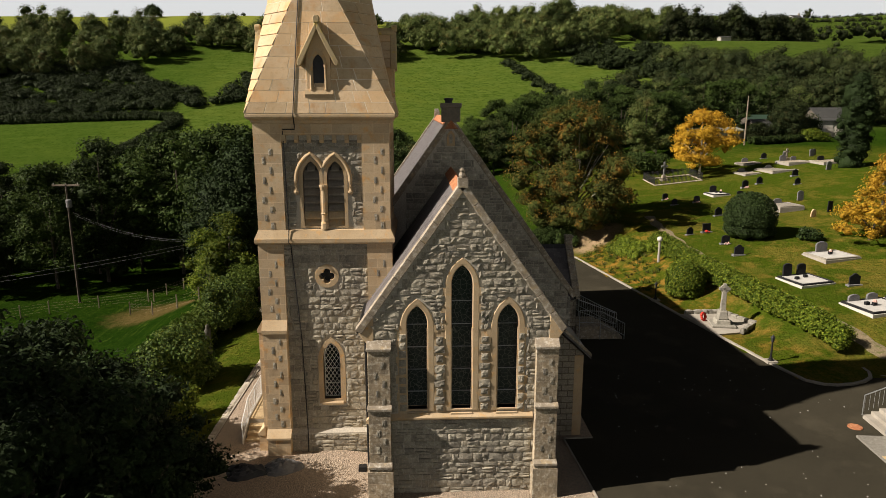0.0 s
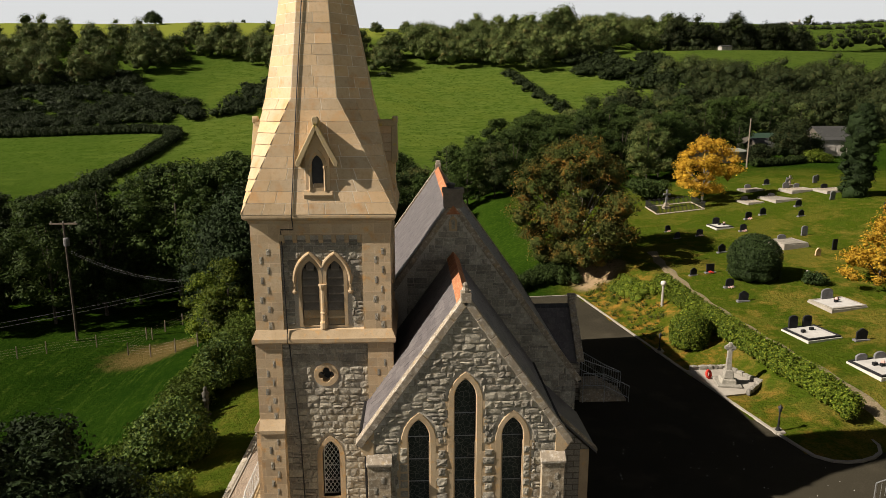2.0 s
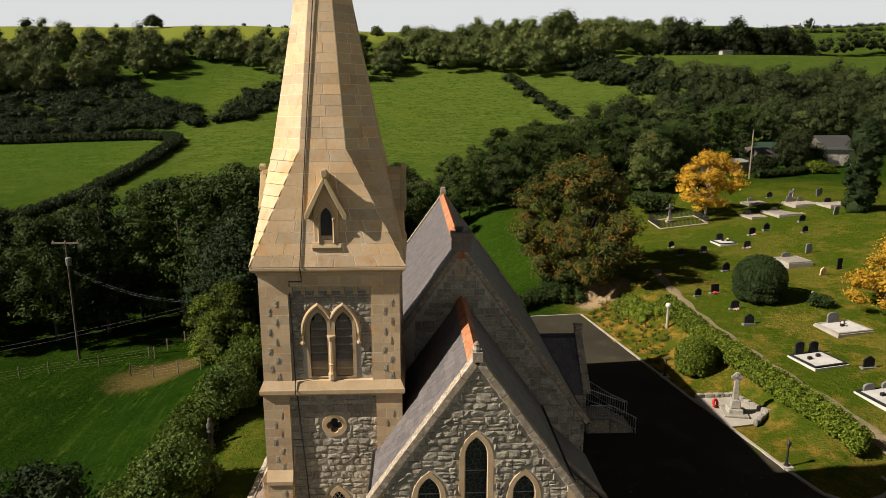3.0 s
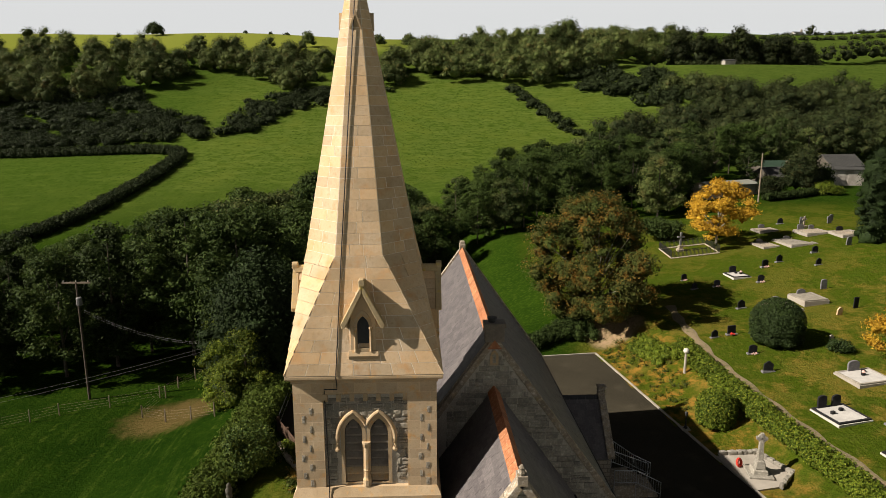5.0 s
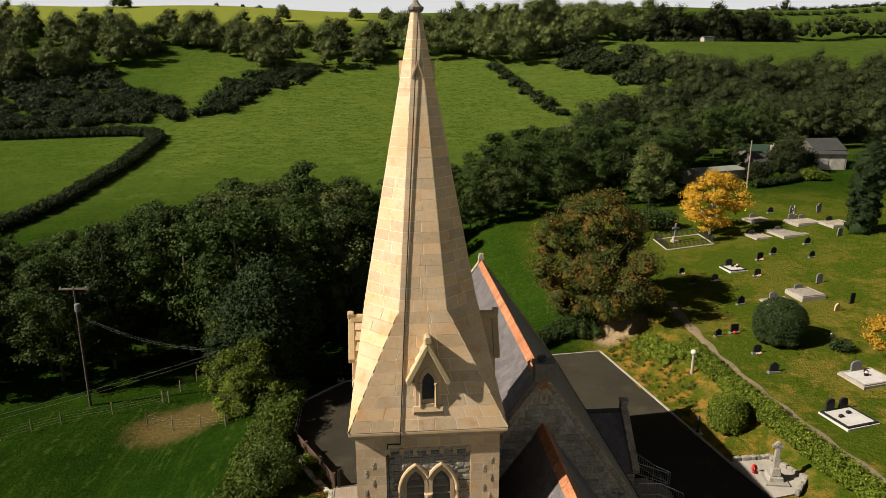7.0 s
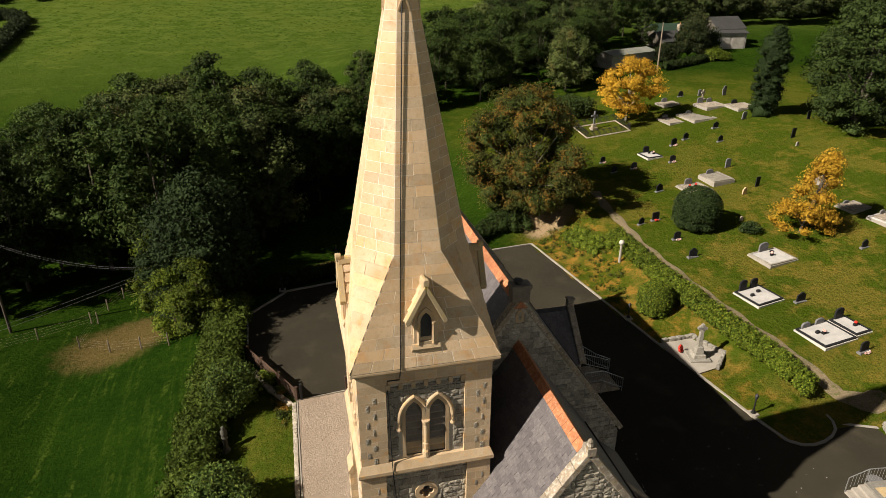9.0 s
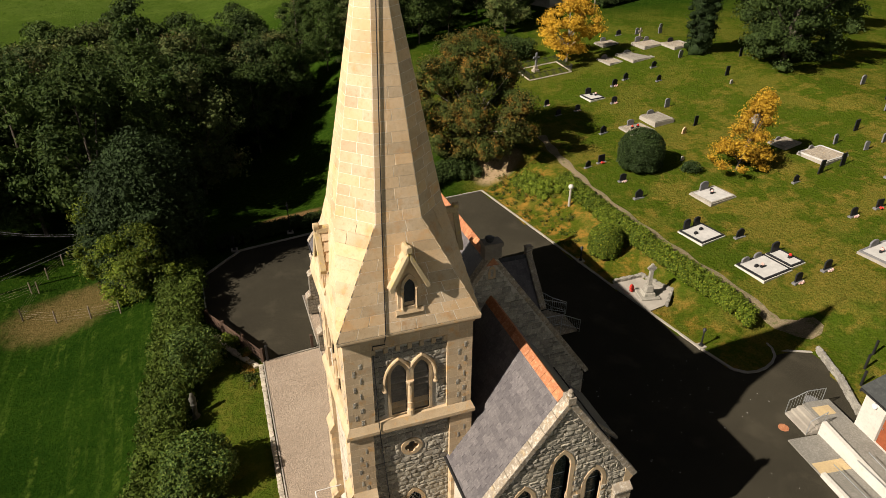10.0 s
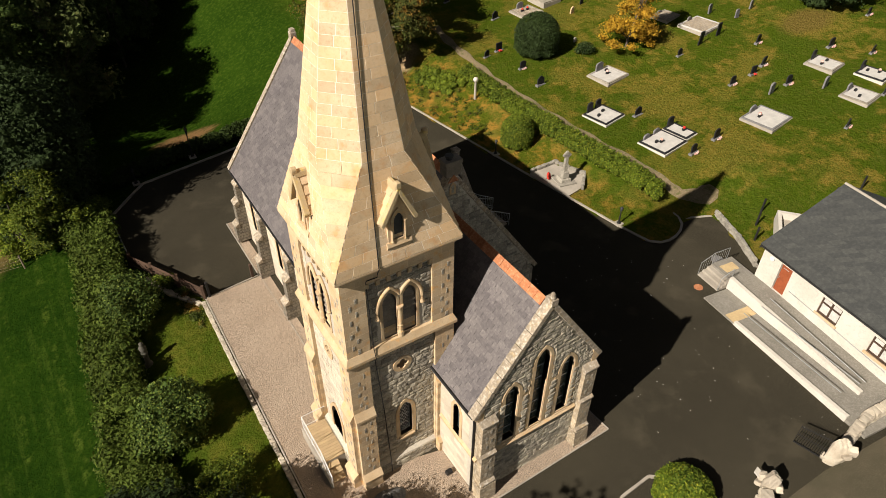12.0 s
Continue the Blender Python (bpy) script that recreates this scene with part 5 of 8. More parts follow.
    part("finial", Shape().box(px1 - 0.32, px1 + 0.12, ry - 0.2, ry + 0.2, roof_z + 0.1, roof_z + 0.6).box(px1 - 0.37, px1 + 0.17, ry - 0.25, ry + 0.25, roof_z + 0.6, roof_z + 0.72), LICHEN, church, bevel=0.03)
    part("door", Shape().box(px1 - 0.35, px1 - 0.28, ry - 0.55, ry + 0.55, 0.4, 2.5), TIMBER, church)
    # flight of steps down from the porch
    for k in range(5):
        z = 0.0 + 0.17 * (k + 1)
        part("step", Shape().box(9.75, 12.6 - 0.32 * k, 37.7, 39.7, -0.2, z - 0.0) if k == 4 else Shape().box(12.6 - 0.32 * (k + 1), 12.6 - 0.32 * k, 37.7, 39.7, -0.2, z), LICHEN, church)


build_leanto()


# the yard: memorial, lamps, walls, gate and hall
def at_land(x, y, turn=0.0, sink=0.0):
    return pose(x, y, high(x, y) - sink, 0, 0, turn)


def at_yard(x, y, turn=0.0):
    return pose(x, y, float(yard_level(y)), 0, 0, turn)


def rough_wall(name, label, points, tall, thick, material, seed=1, base=None, piece=0.5, category="wall"):
    """A low wall of rough stones, each a piece, along a line."""
    wall = thing(name, label, category, kind="structure")
    stones = GREY_BOULDERS if material is GREY_ROCK else BOULDERS
    rng = random.Random(seed)
    for (ax, ay), (bx, by) in zip(points, points[1:]):
        length = math.hypot(bx - ax, by - ay)
        ang = math.atan2(by - ay, bx - ax)
        rows = max(1, round(tall / 0.26))
        for r in range(rows):
            p = -rng.uniform(0, 0.2)
            while p < length:
                w = rng.uniform(0.6, 1.4) * piece
                c = min(max(p + w / 2, 0), length)
                x, y = ax + (bx - ax) * c / length, ay + (by - ay) * c / length
                z = (base(x, y) if base else float(yard_level(y))) - 0.05 + tall * (r + 0.5) / rows
                ob = new("stone", rng.choice(stones))
                ob.parent = wall
                ob.matrix_basis = pose(x, y, z, rng.uniform(-5, 5), rng.uniform(-5, 5), math.degrees(ang) + rng.uniform(-6, 6)) @ Matrix.Diagonal((w * 0.98, thick * rng.uniform(0.85, 1.1), tall / rows * rng.uniform(0.95, 1.15), 1))
                p += w
    return wall


def boulders(name, material, count):
    out = []
    rng = random.Random(name)
    for _ in range(count):
        bm = bmesh.new()
        bmesh.ops.create_cube(bm, size=1.0)
        bmesh.ops.subdivide_edges(bm, edges=bm.edges, cuts=2, use_grid_fill=True)
        for v in bm.verts:
            v.co = v.co.lerp(v.co.normalized() * 0.6, 0.4) + Vector([rng.uniform(-0.06, 0.06) for _ in range(3)])
        me = bpy.data.meshes.new(name)
        bm.to_mesh(me)
        bm.free()
        me.materials.append(material)
        out.append(me)
    return out


PALE_ROCK = surface("pale_rockwork", [(0.46, 0.41, 0.33), (0.36, 0.31, 0.24), (0.24, 0.2, 0.15)], 0.95, 1.5, 8.0, 0.7, 0.03, rand=0.2)
GREY_ROCK = surface("grey_rockwork", [(0.27, 0.25, 0.21), (0.19, 0.175, 0.145), (0.36, 0.33, 0.28)], 0.95, 1.5, 8.0, 0.7, 0.03, rand=0.2)
BOULDERS = boulders("rough_stone", PALE_ROCK, 10)
GREY_BOULDERS = boulders("rough_stone", GREY_ROCK, 6)


def bollard(x, y, tall):
    b = thing("bollard_lamp", "small black cast-iron lantern on a fluted post by the kerb", "lamp", group="yard lamps")
    part("base", Shape().lathe([(0.16, -0.05), (0.16, 0.06), (0.11, 0.1), (0.09, 0.22)], 0, 0, 10), IRON, b)
    part("post", Shape().lathe([(0.06, 0.2), (0.05, tall * 0.4), (0.065, tall * 0.42), (0.045, tall * 0.46), (0.04, tall * 0.72), (0.08, tall * 0.74)], 0, 0, 10), IRON, b)
    part("lantern", Shape().lathe([(0.07, tall * 0.74), (0.12, tall * 0.9), (0.12, tall * 0.91)], 0, 0, 6), LEAD, b, "dark glazed lantern")
    part("cap", Shape().lathe([(0.15, tall * 0.9), (0.05, tall * 0.97), (0.025, tall), (0.0, tall * 1.03)], 0, 0, 6), IRON, b)
    part("footing", Shape().box(-0.28, 0.28, -0.28, 0.28, -0.1, 0.03), CONCRETE, b)
    b.matrix_basis = pose(x, y, float(yard_level(y)) + 0.1)
    return b


bollard(19.55, 33.3, 1.5)
bollard(17.85, 46.35, 1.35)
bollard(-4.2, 59.9, 2.9)
bollard(-9.2, 58.1, 1.4)


def globe_lamp():
    b = thing("globe_lamp", "white globe lamp on a pale concrete post in the hedge", "lamp")
    part("post", Shape().lathe([(0.13, -0.2), (0.1, 1.7), (0.08, 1.75)], 0, 0, 10), CONCRETE, b)
    part("globe", Shape().lathe([(0.08, 1.72), (0.19, 1.8), (0.25, 1.95), (0.19, 2.12), (0.06, 2.18)], 0, 0, 14), WHITE, b, "white globe", soft=True)
    b.matrix_basis = at_land(20.75, 53.75)


globe_lamp()


def memorial():
    m = thing("memorial_cross", "grey stone wheel-head cross on stepped rough blocks", "memorial")
    part("base", Shape().loft([Vector((x, y, 0)) for x, y in ((-0.5, -0.5), (0.5, -0.5), (0.5, 0.5), (-0.5, 0.5))], [Vector((x, y, 0.42)) for x, y in ((-0.44, -0.44), (0.44, -0.44), (0.44, 0.44), (-0.44, 0.44))]), GREY_ROCK, m, bevel=0.05)
    part("base", Shape().loft([Vector((x, y, 0.42)) for x, y in ((-0.34, -0.34), (0.34, -0.34), (0.34, 0.34), (-0.34, 0.34))], [Vector((x, y, 0.98)) for x, y in ((-0.25, -0.25), (0.25, -0.25), (0.25, 0.25), (-0.25, 0.25))]), GREY_ROCK, m, bevel=0.05)
    part("shaft", Shape().loft([Vector((x, y, 0.95)) for x, y in ((-0.17, -0.14), (0.17, -0.14), (0.17, 0.14), (-0.17, 0.14))], [Vector((x, y, 2.25)) for x, y in ((-0.13, -0.11), (0.13, -0.11), (0.13, 0.11), (-0.13, 0.11))]), GREY_ROCK, m, bevel=0.02)
    part("wheel", Shape().solid([[(0.27 * math.cos(a), 2.42 + 0.27 * math.sin(a)) for a in (math.pi * 2 * k / 20 for k in range(20))]], lambda u, v, d: Vector((u, d, v)), -0.08, 0.08), GREY_ROCK, m)
    part("arm", Shape().box(-0.34, 0.34, -0.1, 0.1, 2.33, 2.52), GREY_ROCK, m, bevel=0.02)
    part("head", Shape().box(-0.1, 0.1, -0.1, 0.1, 2.2, 2.76), GREY_ROCK, m, bevel=0.02)
    part("step", Shape().box(-0.75, 0.75, -0.75, 0.75, 0, 0.14), GREY_ROCK, m, bevel=0.03)
    m.matrix_basis = pose(19.85, 39.85, 0.12, 0, 0, -12)
    whole("memorial_paving", Shape().solid([[(18.15, 42.1), (18.7, 38.0), (20.3, 38.3), (21.8, 39.7), (20.9, 42.2)]], lambda u, v, d: Vector((u, v, d)), -0.3, 0.12), CONCRETE, "pale concrete paving round the memorial", "paving", kind="structure")
    rough_wall("memorial_wall", "low pale rough stone wall behind the memorial", [(18.5, 42.25), (21.0, 42.3), (21.95, 39.7), (20.4, 38.2)], 0.32, 0.28, GREY_ROCK, 5, base=lambda x, y: 0.1)
    w = thing("wreath", "red poppy wreath leaning by the memorial", "wreath")
    part("ring", Shape().tube([(0.2 * math.cos(a), 0.06 * math.sin(a), 0.3 + 0.22 * math.sin(a)) for a in (2 * math.pi * k / 14 for k in range(14))], 0.09, 6, True), RED, w)
    part("stand", Shape().tube([(0, 0.15, -0.02), (0, 0.02, 0.5)], 0.02, 5), IRON, w)
    w.matrix_basis = pose(19.0, 40.7, 0.12, 0, 0, 30)


memorial()


def hall():
    a, w = Vector((-0.13, -1.0, 0)).normalized(), Vector((-1.0, 0.13, 0)).normalized()
    o = Vector((22.4, 23.9, 0))

    def fn(u, v, d):
        return o + a * u + w * d + Vector((0, 0, v))
    h = thing("parish_hall", "white rendered single-storey hall with a grey slate roof", "hall", Matrix.Translation(o))
    EAVE, RIDGEZ, DEEP, LONG = 3.62, 6.3, 11.0, 15.5
    holes = [[(1.4, 0.97), (2.25, 0.97), (2.25, 3.05), (1.4, 3.05)], [(4.55, 1.75), (5.9, 1.75), (5.9, 2.95), (4.55, 2.95)], [(7.95, 1.75), (9.3, 1.75), (9.3, 2.95), (7.95, 2.95)], [(11.3, 1.75), (12.6, 1.75), (12.6, 2.95), (11.3, 2.95)]]
    part("wall", Shape().solid([[(0, 0.2), (LONG, 0.2), (LONG, EAVE), (0, EAVE)]] + holes, fn, -0.3, 0), WHITE, h)
    for q in (0.0, LONG - 0.3):
        part("gable_wall", Shape().solid([[(-0.3, 0.2), (-DEEP, 0.2), (-DEEP, EAVE), (-DEEP / 2, RIDGEZ), (-0.3, EAVE)]], lambda p, v, d: fn(d, v, p), q, q + 0.3), WHITE, h)
    part("wall", Shape().solid([[(0, 0.2), (LONG, 0.2), (LONG, EAVE), (0, EAVE)]], fn, -DEEP - 0.3, -DEEP), WHITE, h)
    HALL_SLATE = surface("hall_slate", [(0.050, 0.053, 0.051), (0.042, 0.045, 0.044), (0.064, 0.066, 0.062)], 0.8, 0.12, 5.0, 0.3, 0.01, courses=(0.5, 0.28, 0.008, (0.85, 0.85, 0.85)))
    for s in (0, 1):
        e = 0.35 if s == 0 else -DEEP - 0.35
        drop = EAVE - (RIDGEZ - EAVE) / (DEEP / 2) * 0.35
        part("roof", Shape().solid([[(e, drop + 0.05), (-DEEP / 2, RIDGEZ + 0.05), (-DEEP / 2, RIDGEZ + 0.2), (e, drop + 0.17)]], lambda p, v, d: fn(d, v, p), -0.18, LONG + 0.2), HALL_SLATE, h, "grey slate roof pitch")
    part("ridge", Shape().tube([fn(-0.18, RIDGEZ + 0.2, -DEEP / 2), fn(LONG, RIDGEZ + 0.2, -DEEP / 2)], 0.09, 6), CONCRETE, h)
    part("gutter", Shape().tube([fn(-0.1, EAVE - 0.1, 0.42), fn(LONG, EAVE - 0.1, 0.42)], 0.06, 6), IRON, h)
    part("bargeboard", Shape().solid([[(0.35, EAVE - 0.22), (-DEEP / 2, RIDGEZ), (-DEEP / 2, RIDGEZ - 0.18), (0.35, EAVE - 0.38)]], lambda p, v, d: fn(d, v, p), -0.2, -0.14), IRON, h)
    RUST_DOOR = surface("varnished_door", [(0.27, 0.075, 0.03), (0.22, 0.06, 0.026)], 0.45, 1.5, 9.0, 0.1, 0.004)
    PLASTER = surface("net_curtain", [(0.5, 0.49, 0.45), (0.42, 0.41, 0.38)], 0.5, 1.5, 9.0, 0.1, 0.004)
    d = part("door", Shape().solid([[(1.45, 0.97), (2.2, 0.97), (2.2, 3.0), (1.45, 3.0)]], fn, -0.16, -0.1), RUST_DOOR, h, "red-brown varnished door")
    part("door_handle", Shape().tube([fn(1.55, 1.95, -0.05), fn(1.55, 2.1, -0.05)], 0.02, 5), STEEL, d)
    part("door_closer", Shape().tube([fn(1.6, 2.8, -0.06), fn(2.0, 2.8, -0.06)], 0.02, 5), STEEL, d)
    for q in holes[1:]:
        u0, u1 = q[0][0], q[1][0]
        win = part("window", Shape().solid([[(u0, 1.75), (u1, 1.75), (u1, 2.95), (u0, 2.95)], [(u0 + 0.07, 1.82), (u1 - 0.07, 1.82), (u1 - 0.07, 2.88), (u0 + 0.07, 2.88)]], fn, -0.18, -0.06), TIMBER, h, "brown timber window")
        part("pane", Shape().solid([[(u0, 1.75), (u1, 1.75), (u1, 2.95), (u0, 2.95)]], fn, -0.16, -0.14), PLASTER, win)
        part("mullion", Shape().solid([[((u0 + u1) / 2 - 0.05, 1.75), ((u0 + u1) / 2 + 0.05, 1.75), ((u0 + u1) / 2 + 0.05, 2.95), ((u0 + u1) / 2 - 0.05, 2.95)]], fn, -0.16, -0.05), TIMBER, win)
        part("transom", Shape().solid([[(u0, 2.5), (u1, 2.5), (u1, 2.57), (u0, 2.57)]], fn, -0.16, -0.055), TIMBER, win)
        part("window_sill", Shape().solid([[(u0 - 0.1, 1.62), (u1 + 0.1, 1.62), (u1 + 0.1, 1.75), (u0 - 0.1, 1.75)]], fn, -0.1, 0.12), SANDSTONE, win)
    part("wall_light", Shape().solid([[(0.75 + 0.16 * math.cos(t), 2.95 + 0.16 * math.sin(t)) for t in (math.pi * 2 * k / 14 for k in range(14))]], fn, 0.0, 0.12), LATTICE, h, "round white bulkhead light")
    # landing, ramps and steps
    PAVE = surface("grey_paving", [(0.21, 0.195, 0.165), (0.17, 0.158, 0.132), (0.27, 0.25, 0.21)], 0.92, 0.8, 10.0, 0.3, 0.01)
    BUFF = surface("buff_tactile_paving", [(0.48, 0.36, 0.19), (0.42, 0.31, 0.17)], 0.9, 1.5, 12.0, 0.5, 0.01)
    ramp = thing("access_ramp", "grey paved ramp and landing with white walls and steel rails", "ramp", Matrix.Translation(o))

    def slab(name, u0, u1, w0, w1, z0, z1, mat, label=""):
        bottom = [fn(u0, 0.1, w0), fn(u0, 0.1, w1), fn(u1, 0.1, w1), fn(u1, 0.1, w0)]
        top = [fn(u0, z0, w0), fn(u0, z0, w1), fn(u1, z1, w1), fn(u1, z1, w0)]
        return part(name, Shape().loft(bottom, top), mat, ramp, label)
    slab("landing", -2.05, 2.6, 0.01, 1.75, 0.95, 0.95, PAVE)
    slab("ramp_deck", 2.6, 9.6, 0.01, 1.75, 0.95, 0.76, PAVE)
    slab("turning_landing", 9.6, 11.6, 0.01, 4.0, 0.76, 0.76, PAVE)
    slab("ramp_deck", 2.6, 9.6, 2.05, 3.8, 0.475, 0.76, PAVE)
    slab("lower_landing", -0.1, 2.6, 2.05, 4.0, 0.42, 0.475, PAVE)
    slab("tactile_strip", 1.7, 2.45, 2.1, 3.95, 0.466, 0.48, BUFF, "buff ribbed tactile strip")
    slab("tactile_strip", -1.6, -0.9, 0.4, 1.5, 0.957, 0.957, BUFF)
    slab("parapet", -0.2, 9.6, 1.77, 2.03, 1.3, 0.98, WHITE, "white rendered ramp wall")
    slab("parapet", 2.5, 10.4, 3.8, 4.03, 0.66, 0.97, WHITE, "white rendered ramp wall")
    for k in range(3):
        slab("step", -2.05, -0.25, 1.75 + 0.33 * k, 2.08 + 0.33 * k, 0.95 - 0.16 * (k + 1), 0.95 - 0.16 * (k + 1), CONCRETE)
    def rail(points, posts=True):
        r = part("handrail", Shape().tube(points, 0.025, 6), STEEL, ramp, "galvanised tube rail")
        for p in points:
            part("rail_post", Shape().tube([p, p - Vector((0, 0, 0.95))], 0.022, 5), STEEL, r)
        return r
    r = rail([fn(-2.0, 1.9, 0.5), fn(-2.0, 1.9, 1.75), fn(-2.0, 1.4, 2.8)])
    for k in range(13):
        q = 0.5 + 2.25 * k / 12
        z = 1.9 if q < 1.75 else 1.9 - 0.5 * (q - 1.75) / 1.05
        part("baluster", Shape().tube([fn(-2.0, z, q), fn(-2.0, z - 0.8, q)], 0.009, 4), STEEL, r)
    rail([fn(-0.25, 1.9, 1.8), fn(-0.25, 1.4, 2.75)])
    for w0, zs in ((0.12, (1.75, 1.45)), (1.65, (1.75, 1.45)), (2.2, (1.3, 1.6)), (3.6, (1.3, 1.6))):
        part("handrail", Shape().tube([fn(2.6, zs[0], w0), fn(9.4, zs[1], w0)], 0.024, 6), STEEL, ramp)
    whole("manhole_cover", Shape().lathe([(0.42, 0.2), (0.42, 0.365)], 22.3, 26.6, 14), GRANITE_GREY, "round grey manhole cover by the hall", "manhole", kind="structure")
    whole("sand_patch", Shape().lathe([(0.3, 0.2), (0.3, 0.345)], 19.0, 25.4, 9), RIDGE, "spilt orange grit on the asphalt", "grit", kind="structure")


hall()
rough_wall("retaining_wall", "rough pale stone retaining wall below the graveyard", [(26.5, 30.2), (25.4, 27.4), (24.0, 24.9)], 0.5, 0.28, GREY_ROCK, 8)
whole("drain_channel", Shape().box(-1.3, 1.3, -0.1, 0.1, 0, 0.02), CONCRETE, "pale concrete drain channel across the path", "drain", kind="structure").matrix_basis = pose(25.2, 30.75, 0.2, 0, 0, -24)


PATH = surface("worn_path", [(0.19, 0.145, 0.085), (0.12, 0.10, 0.052), (0.25, 0.20, 0.125), (0.066, 0.080, 0.014)], 0.95, 0.7, 10.0, 0.8, 0.03, wear=0.9)


def path_strip():
    """The trodden gravel path beside the hedge."""
    s = Shape()
    pts = [(28.6, 32.3), (27.2, 32.1), (25.9, 33.2), (25.2, 37.5), (24.6, 41.0), (24.0, 46.7), (23.4, 54.9), (24.0, 63.0), (24.8, 68.0)]
    run = []
    for (ax, ay), (bx, by) in zip(pts, pts[1:]):
        n = max(2, int(math.hypot(bx - ax, by - ay) / 0.5))
        run += [(ax + (bx - ax) * k / n, ay + (by - ay) * k / n) for k in range(n)]
    verts, faces = [], []
    for i, (x, y) in enumerate(run):
        ax, ay = run[max(i - 1, 0)]
        bx, by = run[min(i + 1, len(run) - 1)]
        l = math.hypot(bx - ax, by - ay)
        nx_, ny_ = -(by - ay) / l, (bx - ax) / l
        half = (0.7 if y < 34 else 0.44) * (1 + 0.25 * math.sin(i * 0.9)) * (0.6 if x > 28 else 1)
        for q in (-1, -0.4, 0.4, 1):
            px, py = x + nx_ * half * q, y + ny_ * half * q
            verts.append((px, py, high(px, py) + (0.05 if abs(q) < 0.5 else 0.012)))
    for i in range(len(run) - 1):
        faces += [(4 * i + q, 4 * i + q + 1, 4 * i + q + 5, 4 * i + q + 4) for q in range(3)]
    whole("footpath", Shape().add(verts, faces), PATH, "narrow worn gravel footpath through the graveyard", "path", kind="structure", soft=True)


path_strip()


def gate():
    for x, y, tall, seed in ((14.35, 13.0, 1.9, 3), (10.15, 13.75, 1.6, 4)):
        p = thing("gate_pillar", "rough pale stone gate pillar with a craggy top", "pillar", group="gate pillars")
        rng = random.Random(seed)
        bm = bmesh.new()
        bmesh.ops.create_icosphere(bm, subdivisions=4, radius=1.0)
        facets = [Vector((rng.gauss(0, 1), rng.gauss(0, 1), rng.gauss(0, 0.6))).normalized() for _ in range(34)]
        reach = [rng.uniform(0.72, 0.98) for _ in facets]
        for v in bm.verts:
            n = v.co.normalized()
            n = min([r / max(n.dot(f), 0.05) for f, r in zip(facets, reach)] + [1.25]) * n
            rough = 0.03 * math.sin(9 * n.x + 5 * n.z) * math.sin(11 * n.y - 7 * n.z) + rng.uniform(-0.012, 0.012)
            taper = 1.1 - 0.22 * n.z
            v.co = Vector((n.x * 0.46 * taper, n.y * 0.42 * taper, (n.z + 0.8) * tall / 1.75)) * (1 + rough)
        me = bpy.data.meshes.new("stone")
        bm.to_mesh(me)
        bm.free()
        me.materials.append(PALE_ROCK)
        part("stone", me, PALE_ROCK, p)
        for k in range(5):
            ob = new("stone", rng.choice(BOULDERS))
            ob.parent = p
            a = rng.uniform(0, 6.28)
            ob.matrix_basis = pose(0.45 * math.cos(a), 0.42 * math.sin(a), rng.uniform(0.05, tall * 0.75), rng.uniform(0, 40), rng.uniform(0, 40), rng.uniform(0, 360)) @ Matrix.Diagonal((rng.uniform(0.3, 0.5), rng.uniform(0.3, 0.45), rng.uniform(0.2, 0.35), 1))
        p.matrix_basis = at_yard(x, y, 40 * seed)
    g = thing("iron_gate", "black wrought-iron gate leaf standing open", "gate")
    part("top_rail", Shape().tube([(0, 0, 1.45), (1.7, 0, 1.25)], 0.03, 5), IRON, g)
    part("bottom_rail", Shape().tube([(0, 0, 0.15), (1.7, 0, 0.15)], 0.03, 5), IRON, g)
    part("middle_rail", Shape().tube([(0, 0, 0.75), (1.7, 0, 0.72)], 0.025, 5), IRON, g)
    for k in range(14):
        part("bar", Shape().tube([(0.02 + 1.66 * k / 13, 0, 0.1), (0.02 + 1.66 * k / 13, 0, 1.62 - 0.2 * k / 13)], 0.016, 5), IRON, g)
    g.matrix_basis = at_yard(13.95, 13.35, 104) @ Matrix.Diagonal((0.85, 1, 1.1, 1))
    whole("notice_plate", Shape().box(-0.2, 0.2, -0.02, 0.02, 0, 0.3), WHITE, "white notice plate on the gate pillar", "sign").matrix_basis = pose(9.95, 14.25, 1.5, -60, 0, 15)
    rough_wall("roadside_wall", "rough pale stone roadside wall", [(14.9, 13.1), (17.6, 13.5), (22.0, 13.0)], 1.0, 0.5, PALE_ROCK, 21)
    rough_wall("roadside_wall", "rough pale stone roadside wall", [(9.6, 13.6), (8.8, 12.7), (8.4, 11.0)], 1.0, 0.5, PALE_ROCK, 22)
    OLD_TAR = surface("old_road_tar", [(0.080, 0.066, 0.042), (0.050, 0.046, 0.027), (0.12, 0.10, 0.07)], 0.92, 0.4, 20.0, 0.4, 0.01)
    sheet("lane", [(-6, 8.0), (8.2, 13.0), (13.5, 12.9), (26, 11.6), (26, 2), (-6, 2)], OLD_TAR, 0.012, "worn brownish tarred lane outside the gate")


gate()


